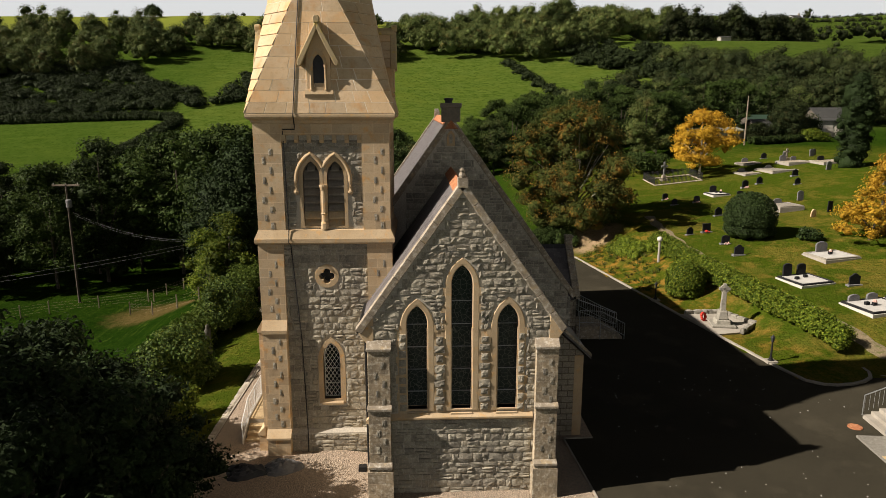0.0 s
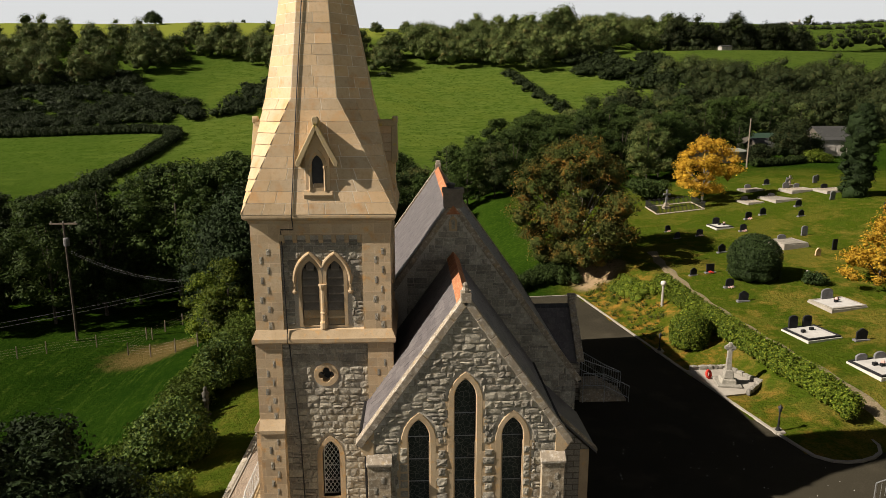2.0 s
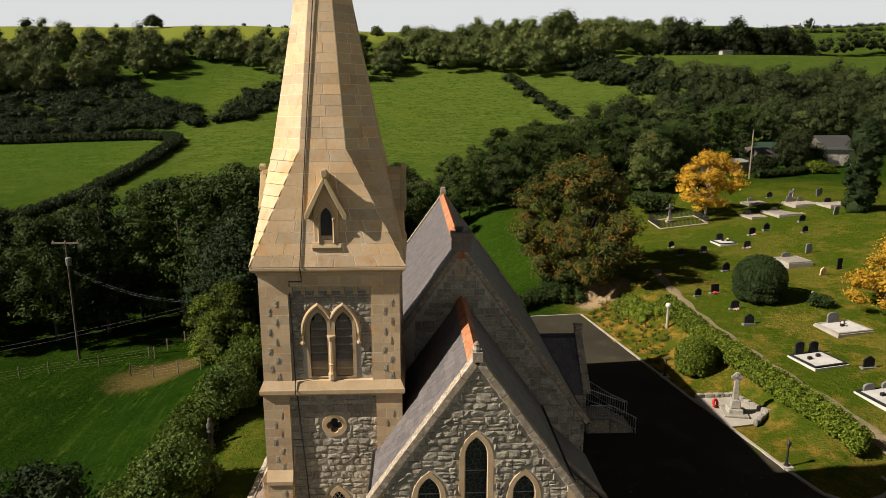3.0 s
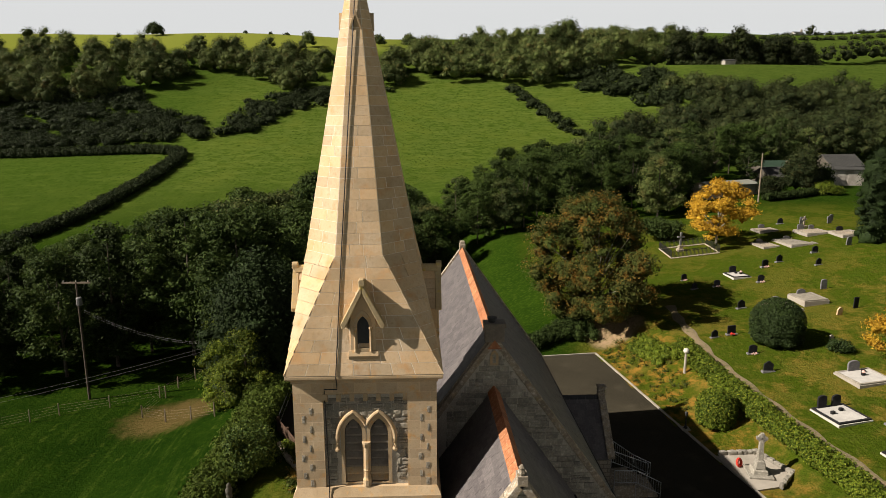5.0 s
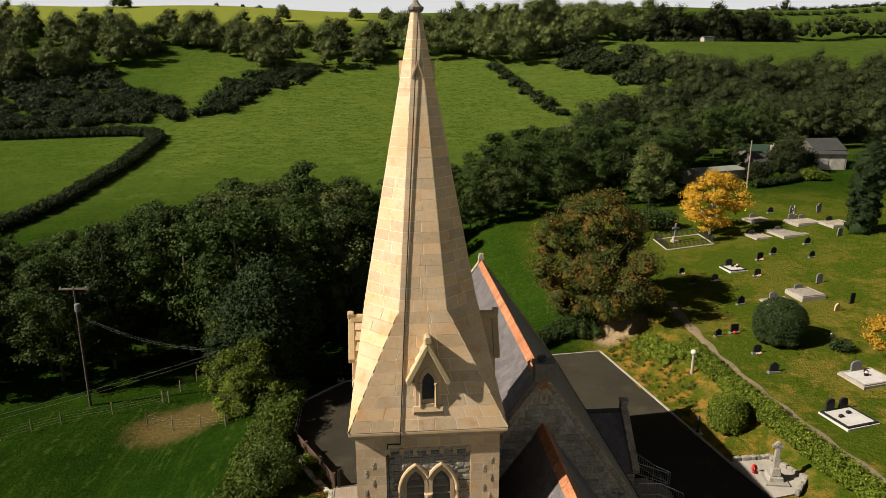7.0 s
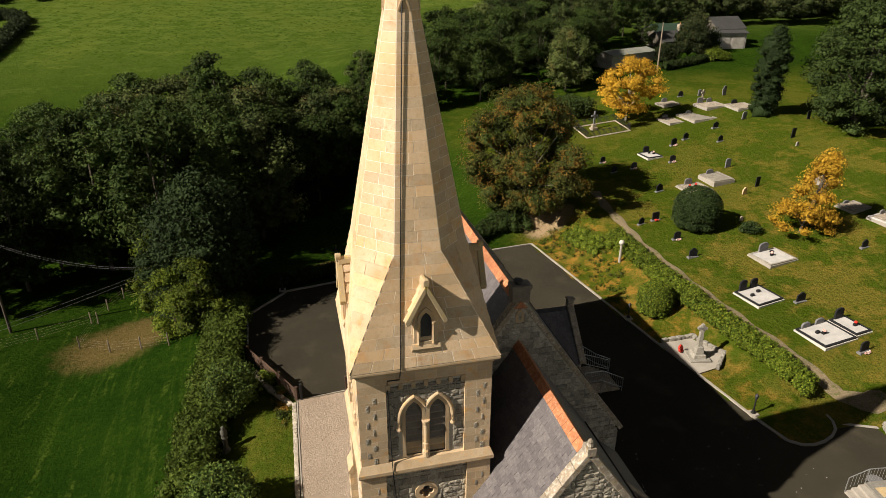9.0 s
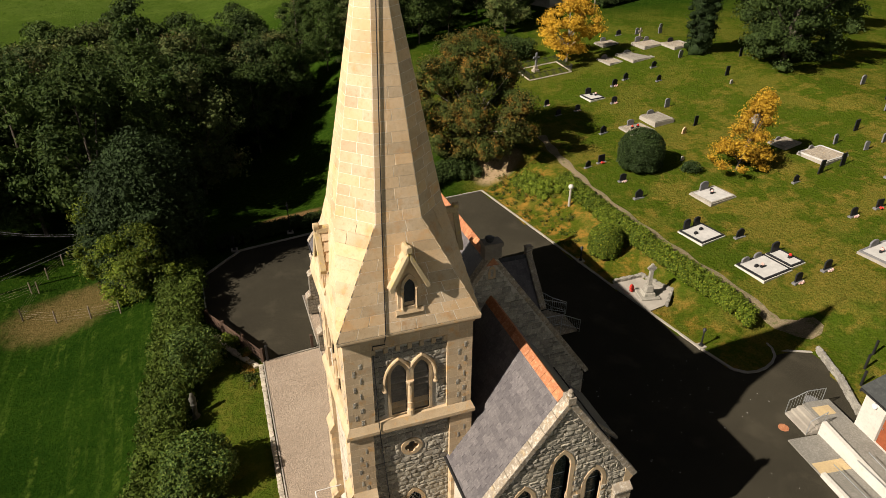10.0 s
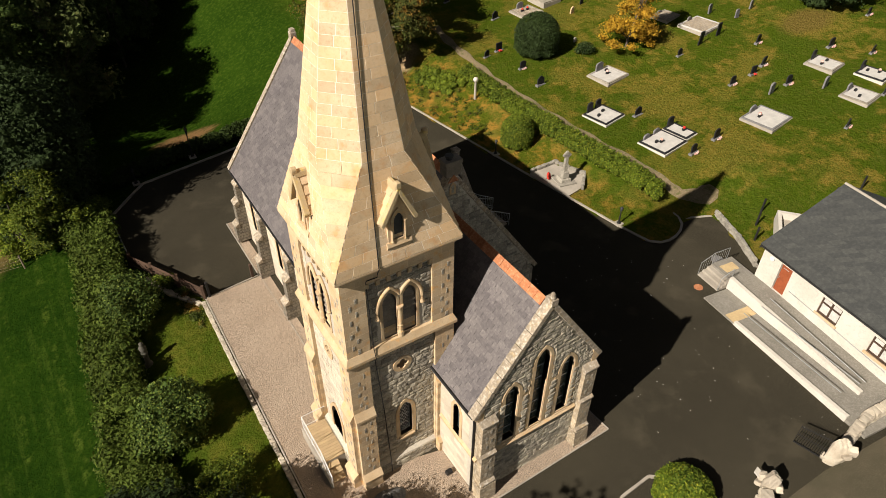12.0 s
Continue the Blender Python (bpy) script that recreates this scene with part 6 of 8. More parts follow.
def west_steps():
    st = thing("west_platform", "pale boarded platform with steps and steel rails", "steps", pose(-6.6, 27.0, 0.3))
    DECK = surface("pale_decking", [(0.46, 0.34, 0.19), (0.38, 0.28, 0.16), (0.28, 0.2, 0.12)], 0.85, 1.5, 14.0, 0.3, 0.006, rand=0.1)
    part("body", Shape().box(-7.15, -6.0, 26.1, 28.5, 0.1, 0.88), CONCRETE, st)
    for k in range(14):
        y = 26.1 + 2.4 * k / 14
        part("board", Shape().box(-7.2, -5.95, y, y + 0.155, 0.88, 0.92), DECK, st)
    for k in range(3):
        part("step", Shape().box(-7.15, -6.45, 26.1 - 0.3 * (k + 1), 26.1 - 0.3 * k, 0.1, 0.88 - 0.16 * (k + 1)), DECK, st)
    part("stringer", Shape().solid([[(28.5, 0.1), (28.5, 0.96), (26.1, 0.96), (25.0, 0.35), (25.0, 0.1)]], lambda u, v, d: Vector((d, u, v)), -7.3, -7.18), CONCRETE, st)
    r = part("handrail", Shape().tube([(-5.9, 28.5, 1.85), (-7.2, 28.5, 1.85), (-7.2, 26.1, 1.85), (-7.2, 25.0, 1.25)], 0.024, 6), LATTICE, st)
    part("lower_rail", Shape().tube([(-5.9, 28.5, 1.05), (-7.2, 28.5, 1.05), (-7.2, 26.1, 1.05), (-7.2, 25.0, 0.5)], 0.018, 6), LATTICE, st)
    for y in np.arange(25.0, 28.5, 0.12):
        z = 1.85 if y > 26.1 else 1.85 - 0.55 * (26.1 - y)
        part("baluster", Shape().tube([(-7.2, y, z), (-7.2, y, z - 0.8)], 0.007, 4), LATTICE, r)
    for x, y, z in ((-7.2, 28.5, 1.85), (-7.2, 27.3, 1.85), (-7.2, 26.1, 1.85), (-7.2, 25.0, 1.25)):
        part("rail_post", Shape().tube([(x, y, z), (x, y, 0.2)], 0.024, 6), LATTICE, r)


west_steps()


def porch_rails():
    rails = thing("porch_railing", "grey galvanised railings beside the porch steps", "railing", pose(11, 38.5, 0))
    for run in ([(9.9, 42.2, 2.0), (10.4, 39.9, 1.9), (12.7, 39.75, 1.05)], [(9.9, 37.6, 1.9), (11.2, 37.6, 1.85), (12.7, 37.6, 1.05)], [(10.2, 42.2, 2.0), (11.9, 40.2, 1.4), (12.9, 39.9, 1.0)]):
        r = part("handrail", Shape().tube(run, 0.026, 6), STEEL, rails)
        part("lower_rail", Shape().tube([(x, y, z - 0.75) for x, y, z in run], 0.02, 5), STEEL, rails)
        for (ax, ay, az), (bx, by, bz) in zip(run, run[1:]):
            n = int(math.dist((ax, ay), (bx, by)) / 0.14)
            for k in range(n + 1):
                q = k / n
                part("baluster", Shape().tube([(ax + (bx - ax) * q, ay + (by - ay) * q, az + (bz - az) * q), (ax + (bx - ax) * q, ay + (by - ay) * q, az + (bz - az) * q - 0.78)], 0.009, 4), STEEL, r)
        for x, y, z in run:
            part("rail_post", Shape().tube([(x, y, z), (x, y, -0.1)], 0.024, 6), STEEL, r)


porch_rails()


def fences():
    f = thing("board_fence", "brown stained board fence on stone footing", "fence")
    pts = [(-8.5, 41.75), (-9.6, 43.8), (-10.75, 45.9), (-11.75, 47.7)]
    for (ax, ay), (bx, by) in zip(pts, pts[1:]):
        ang = math.degrees(math.atan2(by - ay, bx - ax))
        l = math.hypot(bx - ax, by - ay)
        for z in (0.1, 0.36, 0.62):
            ob = part("board", Shape().box(0.08, l - 0.08, -0.02, 0.02, z, z + 0.22), TIMBER, f)
            ob.matrix_basis = pose(ax, ay, float(yard_level(ay)), 0, 0, ang)
    for x, y in pts:
        ob = part("post", Shape().box(-0.09, 0.09, -0.09, 0.09, -0.1, 1.02), TIMBER, f)
        ob.matrix_basis = pose(x, y, float(yard_level(y)), 0, 0, 60)
    whole("bollard_post", Shape().box(-0.09, 0.09, -0.09, 0.09, -0.1, 1.1), TIMBER, "dark brown timber bollard on the gravel edge", "bollard", bevel=0.02).matrix_basis = at_yard(-5.2, 42.1)
    whole("gate_post", Shape().box(-0.08, 0.08, -0.08, 0.08, -0.1, 1.25), IRON, "black iron gate post beside the board fence", "post", bevel=0.02).matrix_basis = at_yard(-8.2, 41.7)
    r = thing("yard_railing", "black iron railing along the asphalt edge", "railing")
    a, b = Vector((-11.75, 47.9, 0)), Vector((-11.95, 54.2, 0))
    for z in (0.35, 1.0):
        part("rail", Shape().tube([a + Vector((0, 0, float(yard_level(a.y)) + z)), b + Vector((0, 0, float(yard_level(b.y)) + z))], 0.03, 5), STEEL, r)
    for k in range(8):
        p = a.lerp(b, k / 7)
        z = float(yard_level(p.y))
        part("post", Shape().tube([(p.x, p.y, z - 0.1), (p.x, p.y, z + 1.05)], 0.035, 6), IRON, r)
    rough_wall("rock_edge", "pale broken rock edge beside the gravel path", [(-8.7, 41.5), (-8.75, 34.0), (-8.75, 24.0)], 0.17, 0.26, PALE_ROCK, 31, base=lambda x, y: float(yard_level(y)) - 0.13, piece=0.26)
    rough_wall("rock_edge", "pale broken rock edge below the board fence", [(-8.9, 41.4), (-10.2, 43.4), (-11.2, 45.6)], 0.3, 0.4, PALE_ROCK, 32, base=lambda x, y: float(yard_level(y)) - 0.24, piece=0.6)
    # stock fence in the meadow
    s = thing("stock_fence", "weathered post and wire stock fence in the meadow", "fence")
    line = [(-39, 58.8), (-35, 61.2), (-31, 62.6), (-27, 64.5), (-25, 69), (-20, 71)]
    pen = [(-27, 60.2), (-23.9, 57.7), (-20.8, 55.4), (-18.3, 53.8)]
    for pts in (line, pen, [(-27, 60.2), (-26.4, 64.4)]):
        run = []
        for (ax, ay), (bx, by) in zip(pts, pts[1:]):
            n = max(1, round(math.hypot(bx - ax, by - ay) / 3.0))
            run += [(ax + (bx - ax) * k / n, ay + (by - ay) * k / n) for k in range(n)]
        run.append(pts[-1])
        for x, y in run:
            part("post", Shape().lathe([(0.06, high(x, y) - 0.1), (0.055, high(x, y) + 1.2), (0.03, high(x, y) + 1.24)], x, y, 6), BARK_PALE, s)
        for q in (0.25, 0.5, 0.75, 1.0):
            part("wire", Shape().tube([(x, y, high(x, y) + q) for x, y in run], 0.005, 3), BARK_PALE, s)


BARK_PALE = surface("weathered_post", [(0.25, 0.2, 0.15), (0.19, 0.15, 0.11)], 0.9, 3.0, 10.0, 0.3, 0.01)
fences()


def statue():
    z = high(-12.9, 38.9)
    # Stone colour darkened to stand in for the hedge's shade on the bust.
    whole("statue", Shape().lathe([(0.28, z - 0.1), (0.26, z + 0.12), (0.16, z + 0.18), (0.14, z + 0.95), (0.2, z + 1.0), (0.2, z + 1.08), (0.15, z + 1.12), (0.2, z + 1.3), (0.22, z + 1.5), (0.12, z + 1.62), (0.13, z + 1.72), (0.12, z + 1.84), (0.03, z + 1.92)], -12.9, 38.9, 10), surface("shade_dark_statue_stone", [(0.085, 0.08, 0.066), (0.06, 0.06, 0.045), (0.13, 0.12, 0.10)], 0.95, 4.0, 14.0, 0.5, 0.01), "weathered grey stone bust on a slim pedestal, hedge shade in its colour", "statue", soft=True)


statue()


def utility_pole(x, y, top, arm=False):
    z = high(x, y)
    p = thing("utility_pole", "weathered timber electricity pole with a crossarm", "pole", pose(x, y, z), group="utility poles")
    part("pole", Shape().tube([(x, y, z - 0.3), (x, y, top)], [0.14, 0.09], 8), BARK if arm else BARK_PALE, p)
    if arm:
        part("crossarm", Shape().box(x - 1.3, x + 1.3, y - 0.07, y + 0.07, top - 0.15, top), BARK_PALE, p)
        for q in (-1.15, 0, 1.15):
            part("insulator", Shape().lathe([(0.06, top), (0.07, top + 0.1), (0.03, top + 0.18)], x + q, y, 7), CONCRETE, p)
        part("transformer", Shape().lathe([(0.25, top - 2.2), (0.27, top - 2.1), (0.27, top - 1.5), (0.2, top - 1.42)], x + 0.25, y - 0.3, 10), GRANITE_GREY, p)
        for q in (-0.9, 0.9):
            part("stay", Shape().tube([(x + q, y, top - 0.1), (x, y, top - 1.5)], 0.02, 4), IRON, p)
    return z


utility_pole(-33.9, 64.7, 6.75, True)
utility_pole(54.2, 106.8, 16.1)


def cable(a, b, sag, thick=0.009):
    a, b = Vector(a), Vector(b)
    run = [a.lerp(b, k / 20) - Vector((0, 0, sag * 4 * (k / 20) * (1 - k / 20))) for k in range(21)]
    whole("overhead_cable", Shape().tube(run, thick, 4), GRANITE_GREY, "thin sagging overhead cable from the pole", "cable", group="overhead cables")


cable((-33.5, 64.7, 4.0), (-19.5, 60.2, 2.1), 0.9, 0.007)
cable((-33.5, 64.7, 3.8), (-19.5, 60.2, 2.0), 0.95, 0.006)
cable((-19.5, 60.2, 2.0), (-40.0, 50.0, 0.2), 0.3)
cable((-19.5, 60.2, 1.7), (-40.0, 50.0, -0.2), 0.3)


def litter():
    """Pale fallen leaves on the asphalt."""
    g = np.random.default_rng(77)
    n = 170
    x, y = g.uniform(3, 20, n), g.uniform(13.8, 33, n)
    keep = (x > 7.6) & ((x < 16.5) | (y > 26))
    spots = np.stack([x, y, np.array([float(yard_level(v)) for v in y]) + 0.012], 1)[keep]
    corners = leaf_cloud_flat(spots, g)
    me = bpy.data.meshes.new("fallen_leaves")
    me.from_pydata(corners.reshape(-1, 3).tolist(), [], np.arange(len(corners) * 4).reshape(-1, 4).tolist())
    me.materials.append(CHIPS)
    tagged(whole("fallen_leaves", me, CHIPS, "pale dry leaves scattered on the asphalt", "leaves"), kind="stuff")


def leaf_cloud_flat(spots, g):
    out = []
    for p in spots:
        a, s = g.uniform(0, 6.28), g.uniform(0.02, 0.055)
        c, d = np.array([math.cos(a), math.sin(a), 0.1]) * s, np.array([-math.sin(a), math.cos(a), 0.15]) * s * 0.6
        out.append([p - c, p + d, p + c, p - d])
    return np.array(out)


litter()


def heaps():
    """A spoil heap and a crumpled sheet on the gravel by the tower."""
    g = np.random.default_rng(9)

    def mound(name, x, y, rx, ry, tall, material, label, category, crease):
        n, m = 18, 8
        verts, faces = [], []
        for j in range(m):
            q = j / (m - 1)
            for i in range(n):
                a = 2 * math.pi * i / n
                r = (1 - q) * (1 + crease * math.sin(3 * a + 1) * 0.4) + 0.02
                z = tall * (1 - (1 - q) ** 2) + g.normal() * crease * tall * 0.3 * (j > 0)
                verts.append((x + rx * r * math.cos(a), y + ry * r * math.sin(a), float(yard_level(y)) + 0.01 + max(z, 0.0)))
        for j in range(m - 1):
            faces += [(j * n + i, j * n + (i + 1) % n, (j + 1) * n + (i + 1) % n, (j + 1) * n + i) for i in range(n)]
        faces.append(tuple((m - 1) * n + i for i in range(n)))
        whole(name, Shape().add(verts, faces), material, label, category)
    mound("spoil_mound", -5.2, 23.0, 0.75, 0.6, 0.32, GRANITE_GREY, "small grey mound of loose chippings beside the tower", "mound", 0.3)
    mound("tarpaulin", -6.5, 22.7, 0.9, 0.55, 0.28, LEAD, "crumpled dark plastic sheet on the gravel", "sheet", 0.55)
    whole("drain_gully", Shape().box(-0.16, 0.16, -0.12, 0.12, -0.05, 0.22), IRON, "black drain gully at the foot of the chancel wall", "drain", bevel=0.02).matrix_basis = at_yard(-2.1, 22.7)


heaps()


# the graveyard
def headstone(name, label, material, w, h, t, style, plinth=True, bloom=None):
    s = thing(name, label, "headstone", group="headstones in the graveyard")
    if style == "round":
        top = [(w / 2 * math.cos(a), h - w * 0.28 + w * 0.28 * math.sin(a)) for a in (math.pi * k / 10 for k in range(11))]
    elif style == "ogee":
        top = [(w / 2, h * 0.72), (w * 0.44, h * 0.78), (w * 0.3, h * 0.84), (w * 0.14, h * 0.97), (0, h), (-w * 0.14, h * 0.97), (-w * 0.3, h * 0.84), (-w * 0.44, h * 0.78), (-w / 2, h * 0.72)]
    elif style == "gothic":
        top = [(w / 2, h * 0.62), (w * 0.4, h * 0.8), (w * 0.2, h * 0.94), (0, h), (-w * 0.2, h * 0.94), (-w * 0.4, h * 0.8), (-w / 2, h * 0.62)]
    else:
        top = [(w / 2, h), (-w / 2, h)]
    part("slab", Shape().solid([[(-w / 2, 0.06), (w / 2, 0.06)] + top], lambda u, v, d: Vector((u, d, v)), -t / 2, t / 2), material, s, bevel=0.012)
    if plinth:
        part("plinth", Shape().box(-w / 2 - 0.12, w / 2 + 0.12, -t / 2 - 0.12, t / 2 + 0.1, -0.12, 0.12), GRANITE_GREY if material is GRANITE_BLACK else material, s, bevel=0.012)
    if bloom:
        rng = random.Random(label)
        for _ in range(6):
            x, y, z, r = rng.uniform(-w / 2.5, w / 2.5), -t / 2 - rng.uniform(0.15, 0.3), rng.uniform(0.1, 0.24), rng.uniform(0.05, 0.09)
            part("flower", Shape().lathe([(r * 0.3, z - r), (r, z), (r * 0.3, z + r)], x, y, 6), bloom, s)
    s.matrix_basis = pose(0, -60, -50)
    return s


PROTO = {
    "a": headstone("headstone", "polished black granite headstone with a curved top", GRANITE_BLACK, 0.75, 0.85, 0.1, "ogee"),
    "b": headstone("headstone", "polished black granite headstone with flowers at its foot", GRANITE_BLACK, 0.75, 0.85, 0.1, "round", bloom=FLOWERS),
    "c": headstone("headstone", "weathered grey stone headstone with a rounded top", GRANITE_GREY, 0.65, 1.05, 0.14, "round", plinth=False),
    "d": headstone("headstone", "tall dark slate headstone", GRANITE_BLACK, 0.62, 1.25, 0.1, "flat", plinth=False),
    "e": headstone("headstone", "brown sandstone headstone with a pointed top", SANDSTONE, 0.6, 0.9, 0.15, "gothic", plinth=False),
    "f": headstone("headstone", "polished black granite headstone with red flowers", GRANITE_BLACK, 0.7, 0.8, 0.1, "flat", bloom=RED),
    "g": headstone("headstone", "small pale stone marker", CONCRETE, 0.4, 0.55, 0.14, "round", plinth=False),
}
STONES_NEAR = [("a", 30.2, 42.4), ("b", 29.9, 35.8), ("b", 32.9, 36.1), ("a", 26.4, 51.2), ("b", 26.8, 54.5), ("a", 40.6, 47.4), ("b", 40.5, 40.9), ("f", 43.2, 40.9), ("b", 45.2, 41.4), ("b", 44.3, 37.9),
               ("c", 41.8, 37.8), ("b", 42.7, 30.9), ("d", 43.5, 47.6), ("d", 46.2, 47.7), ("a", 25.3, 58.4), ("f", 27.0, 58.7), ("g", 31.5, 55.7), ("g", 34.3, 55.6)]
STONES_MID = [("a", 30.9, 64.8), ("e", 38.3, 60.8), ("d", 40.6, 61.9), ("b", 29.2, 74.9), ("a", 29.0, 71.6), ("b", 31.5, 71.6), ("b", 36.3, 71.4), ("b", 48.0, 44.3), ("c", 52.9, 49.3), ("d", 52.8, 52.5), ("c", 50.3, 48.9),
              ("c", 49.0, 51.3), ("b", 52.6, 39.6), ("c", 40.9, 67.5), ("a", 44.6, 74.5), ("a", 41.4, 77.0), ("b", 39.1, 75.9), ("a", 46.6, 78.6), ("d", 52.3, 71.4), ("g", 51.0, 69.0)]
STONES_FAR = [("a", 50.1, 92.7), ("d", 58.7, 76.5), ("c", 51.4, 79.6), ("c", 55.5, 90.0), ("c", 52.4, 91.4), ("c", 58.5, 86.0), ("c", 60.0, 88.0), ("c", 57.0, 92.0), ("c", 64.0, 62.0), ("d", 62.0, 57.0), ("c", 59.0, 54.5),
              ("a", 65.0, 52.0), ("c", 66.0, 45.0), ("b", 54.6, 36.6), ("a", 49.5, 32.0), ("c", 46.2, 35.6), ("b", 60.5, 41.0)]
rng = random.Random(77)
for kind, x, y in STONES_NEAR + STONES_MID + STONES_FAR:
    copy_thing(PROTO[kind], pose(x, y, high(x, y) - 0.03, rng.uniform(-4, 4), rng.uniform(-3, 3), 8 + rng.uniform(-7, 7)) @ Matrix.Scale(rng.uniform(0.9, 1.12), 4))
for p in PROTO.values():
    for o in (*p.children_recursive, p):
        bpy.data.objects.remove(o)


def plot(x, y, w, l, kerb, fill, stones, label, turn=8.0, tall=0.22, vase=True):
    g = thing("kerbed_grave", label, "grave", group="kerbed graves")
    part("kerb", Shape().solid([[(-w / 2, -l / 2), (w / 2, -l / 2), (w / 2, l / 2), (-w / 2, l / 2)], [(-w / 2 + 0.16, -l / 2 + 0.16), (w / 2 - 0.16, -l / 2 + 0.16), (w / 2 - 0.16, l / 2 - 0.16), (-w / 2 + 0.16, l / 2 - 0.16)]], lambda u, v, d: Vector((u, v, d)), -0.35, tall), kerb, g, bevel=0.015)
    part("footing", Shape().box(-w / 2 - 0.06, w / 2 + 0.06, -l / 2 - 0.06, l / 2 + 0.06, -0.5, tall - 0.12), WHITE if kerb is GRANITE_BLACK else CONCRETE, g)
    part("infill", Shape().box(-w / 2 + 0.16, w / 2 - 0.16, -l / 2 + 0.16, l / 2 - 0.16, -0.3, tall - 0.04), fill, g)
    for k, (material, sw, sh) in enumerate(stones):
        cx = (k - (len(stones) - 1) / 2) * (w / max(1, len(stones))) * 0.9
        top = [(sw / 2 * math.cos(a), sh - sw * 0.25 + sw * 0.25 * math.sin(a)) for a in (math.pi * q / 8 for q in range(9))]
        part("headstone", Shape().solid([[(-sw / 2, 0), (sw / 2, 0)] + top], lambda u, v, d: Vector((cx + u, l / 2 - 0.14 + d, v + tall - 0.05)), -0.07, 0.07), material, g, bevel=0.012)
    if vase:
        r2 = random.Random(label + str(x))
        for q in range(2):
            vx, vy = r2.uniform(-w * 0.25, w * 0.25), r2.uniform(-l * 0.1, l * 0.3)
            part("vase", Shape().box(vx - 0.14, vx + 0.14, vy - 0.1, vy + 0.1, tall - 0.05, tall + 0.16), GRANITE_BLACK, g, bevel=0.015)
            if r2.random() < 0.6:
                part("posy", Shape().lathe([(0.05, tall + 0.12), (0.14, tall + 0.22), (0.1, tall + 0.32), (0.02, tall + 0.36)], vx, vy, 7), r2.choice((RED, FLOWERS, FLOWERS)), g)
    g.matrix_basis = pose(x, y, high(x, y), 0, -2, turn)


WORN = surface("worn_grave_kerb", [(0.27, 0.245, 0.20), (0.19, 0.17, 0.135), (0.36, 0.33, 0.27)], 0.95, 1.2, 8.0, 0.5, 0.01, rand=0.15)
B, GY_, SL = GRANITE_BLACK, GRANITE_GREY, WORN
plot(27.7, 44.0, 2.6, 2.5, B, CHIPS, [(B, 0.7, 0.95), (B, 0.7, 0.85)], "white-chipped grave with black granite kerb and two headstones", 10)
plot(28.9, 38.2, 3.0, 2.6, B, CHIPS, [(GY_, 0.8, 0.45), (GY_, 0.8, 0.45)], "wide white-chipped grave with black granite kerb", 8)
plot(31.2, 38.5, 1.5, 2.3, B, CHIPS, [(B, 0.8, 0.9)], "narrow white-chipped grave with black headstone", 8)
plot(32.6, 48.8, 3.0, 2.5, SL, CHIPS, [(GY_, 1.0, 0.85)], "white-chipped grave with grey kerb and headstone", 8)
plot(38.3, 35.5, 3.2, 2.9, GY_, CHIPS, [(GY_, 1.0, 0.6)], "wide white-chipped grave with grey granite kerb", 8)
plot(46.3, 50.1, 3.3, 3.0, CHIPS, LICHEN, [(GY_, 0.6, 0.4)], "old mossy grave with worn pale kerb", 8, 0.24, False)
plot(49.5, 38.0, 2.4, 2.6, SL, CHIPS, [(B, 0.7, 0.9)], "white-chipped grave with concrete kerb", 8)
plot(51.4, 34.3, 2.2, 2.5, B, CHIPS, [(B, 0.7, 0.9)], "white-chipped grave with black kerb", 8)
plot(47.5, 33.0, 2.6, 2.4, SL, CHIPS, [(GY_, 0.8, 0.7)], "white-chipped grave with concrete kerb", 8)
plot(34.6, 64.0, 2.8, 2.6, SL, LICHEN, [(GY_, 0.9, 0.7)], "old grave with lichened kerb and flowers", 4, 0.2)
plot(37.8, 65.0, 2.5, 2.6, SL, WORN, [(GY_, 0.9, 0.5)], "raised pale concrete grave slab", 4, 0.5, False)
plot(35.0, 74.2, 2.0, 2.2, B, CHIPS, [(B, 0.8, 0.8)], "white-chipped grave with black kerb and headstone", 4)
plot(47.0, 83.5, 3.6, 4.0, SL, WORN, [(GY_, 0.9, 0.4)], "broad low concrete grave surround", 4, 0.15, False)
plot(43.4, 84.0, 2.2, 3.0, SL, LICHEN, [(GY_, 0.9, 0.5)], "old grave with lichened kerb", 4, 0.15, False)
plot(51.0, 86.5, 3.4, 3.0, SL, LICHEN, [(GY_, 0.9, 0.8), (GY_, 0.8, 0.6)], "old grave with lichened kerb and headstones", 4, 0.25, False)
plot(54.0, 84.0, 3.2, 3.0, SL, LICHEN, [(B, 0.9, 0.6)], "old grave with lichened kerb", 4, 0.2, False)
plot(46.8, 90.5, 2.8, 2.2, SL, LICHEN, [(GY_, 0.9, 0.6)], "old grave with lichened kerb", 4, 0.2, False)
plot(47.0, 60.0, 2.2, 2.2, SL, LICHEN, [(GY_, 0.9, 0.6)], "old grave with lichened kerb", 8, 0.2, False)
plot(45.2, 53.8, 2.4, 2.0, SL, LICHEN, [(GY_, 0.7, 0.3)], "old grave with lichened kerb", 8, 0.2, False)
plot(62.0, 47.5, 3.0, 2.8, SL, LEAF_HEDGE, [(GY_, 0.9, 0.5)], "overgrown grave with pale kerb", 8, 0.3, False)


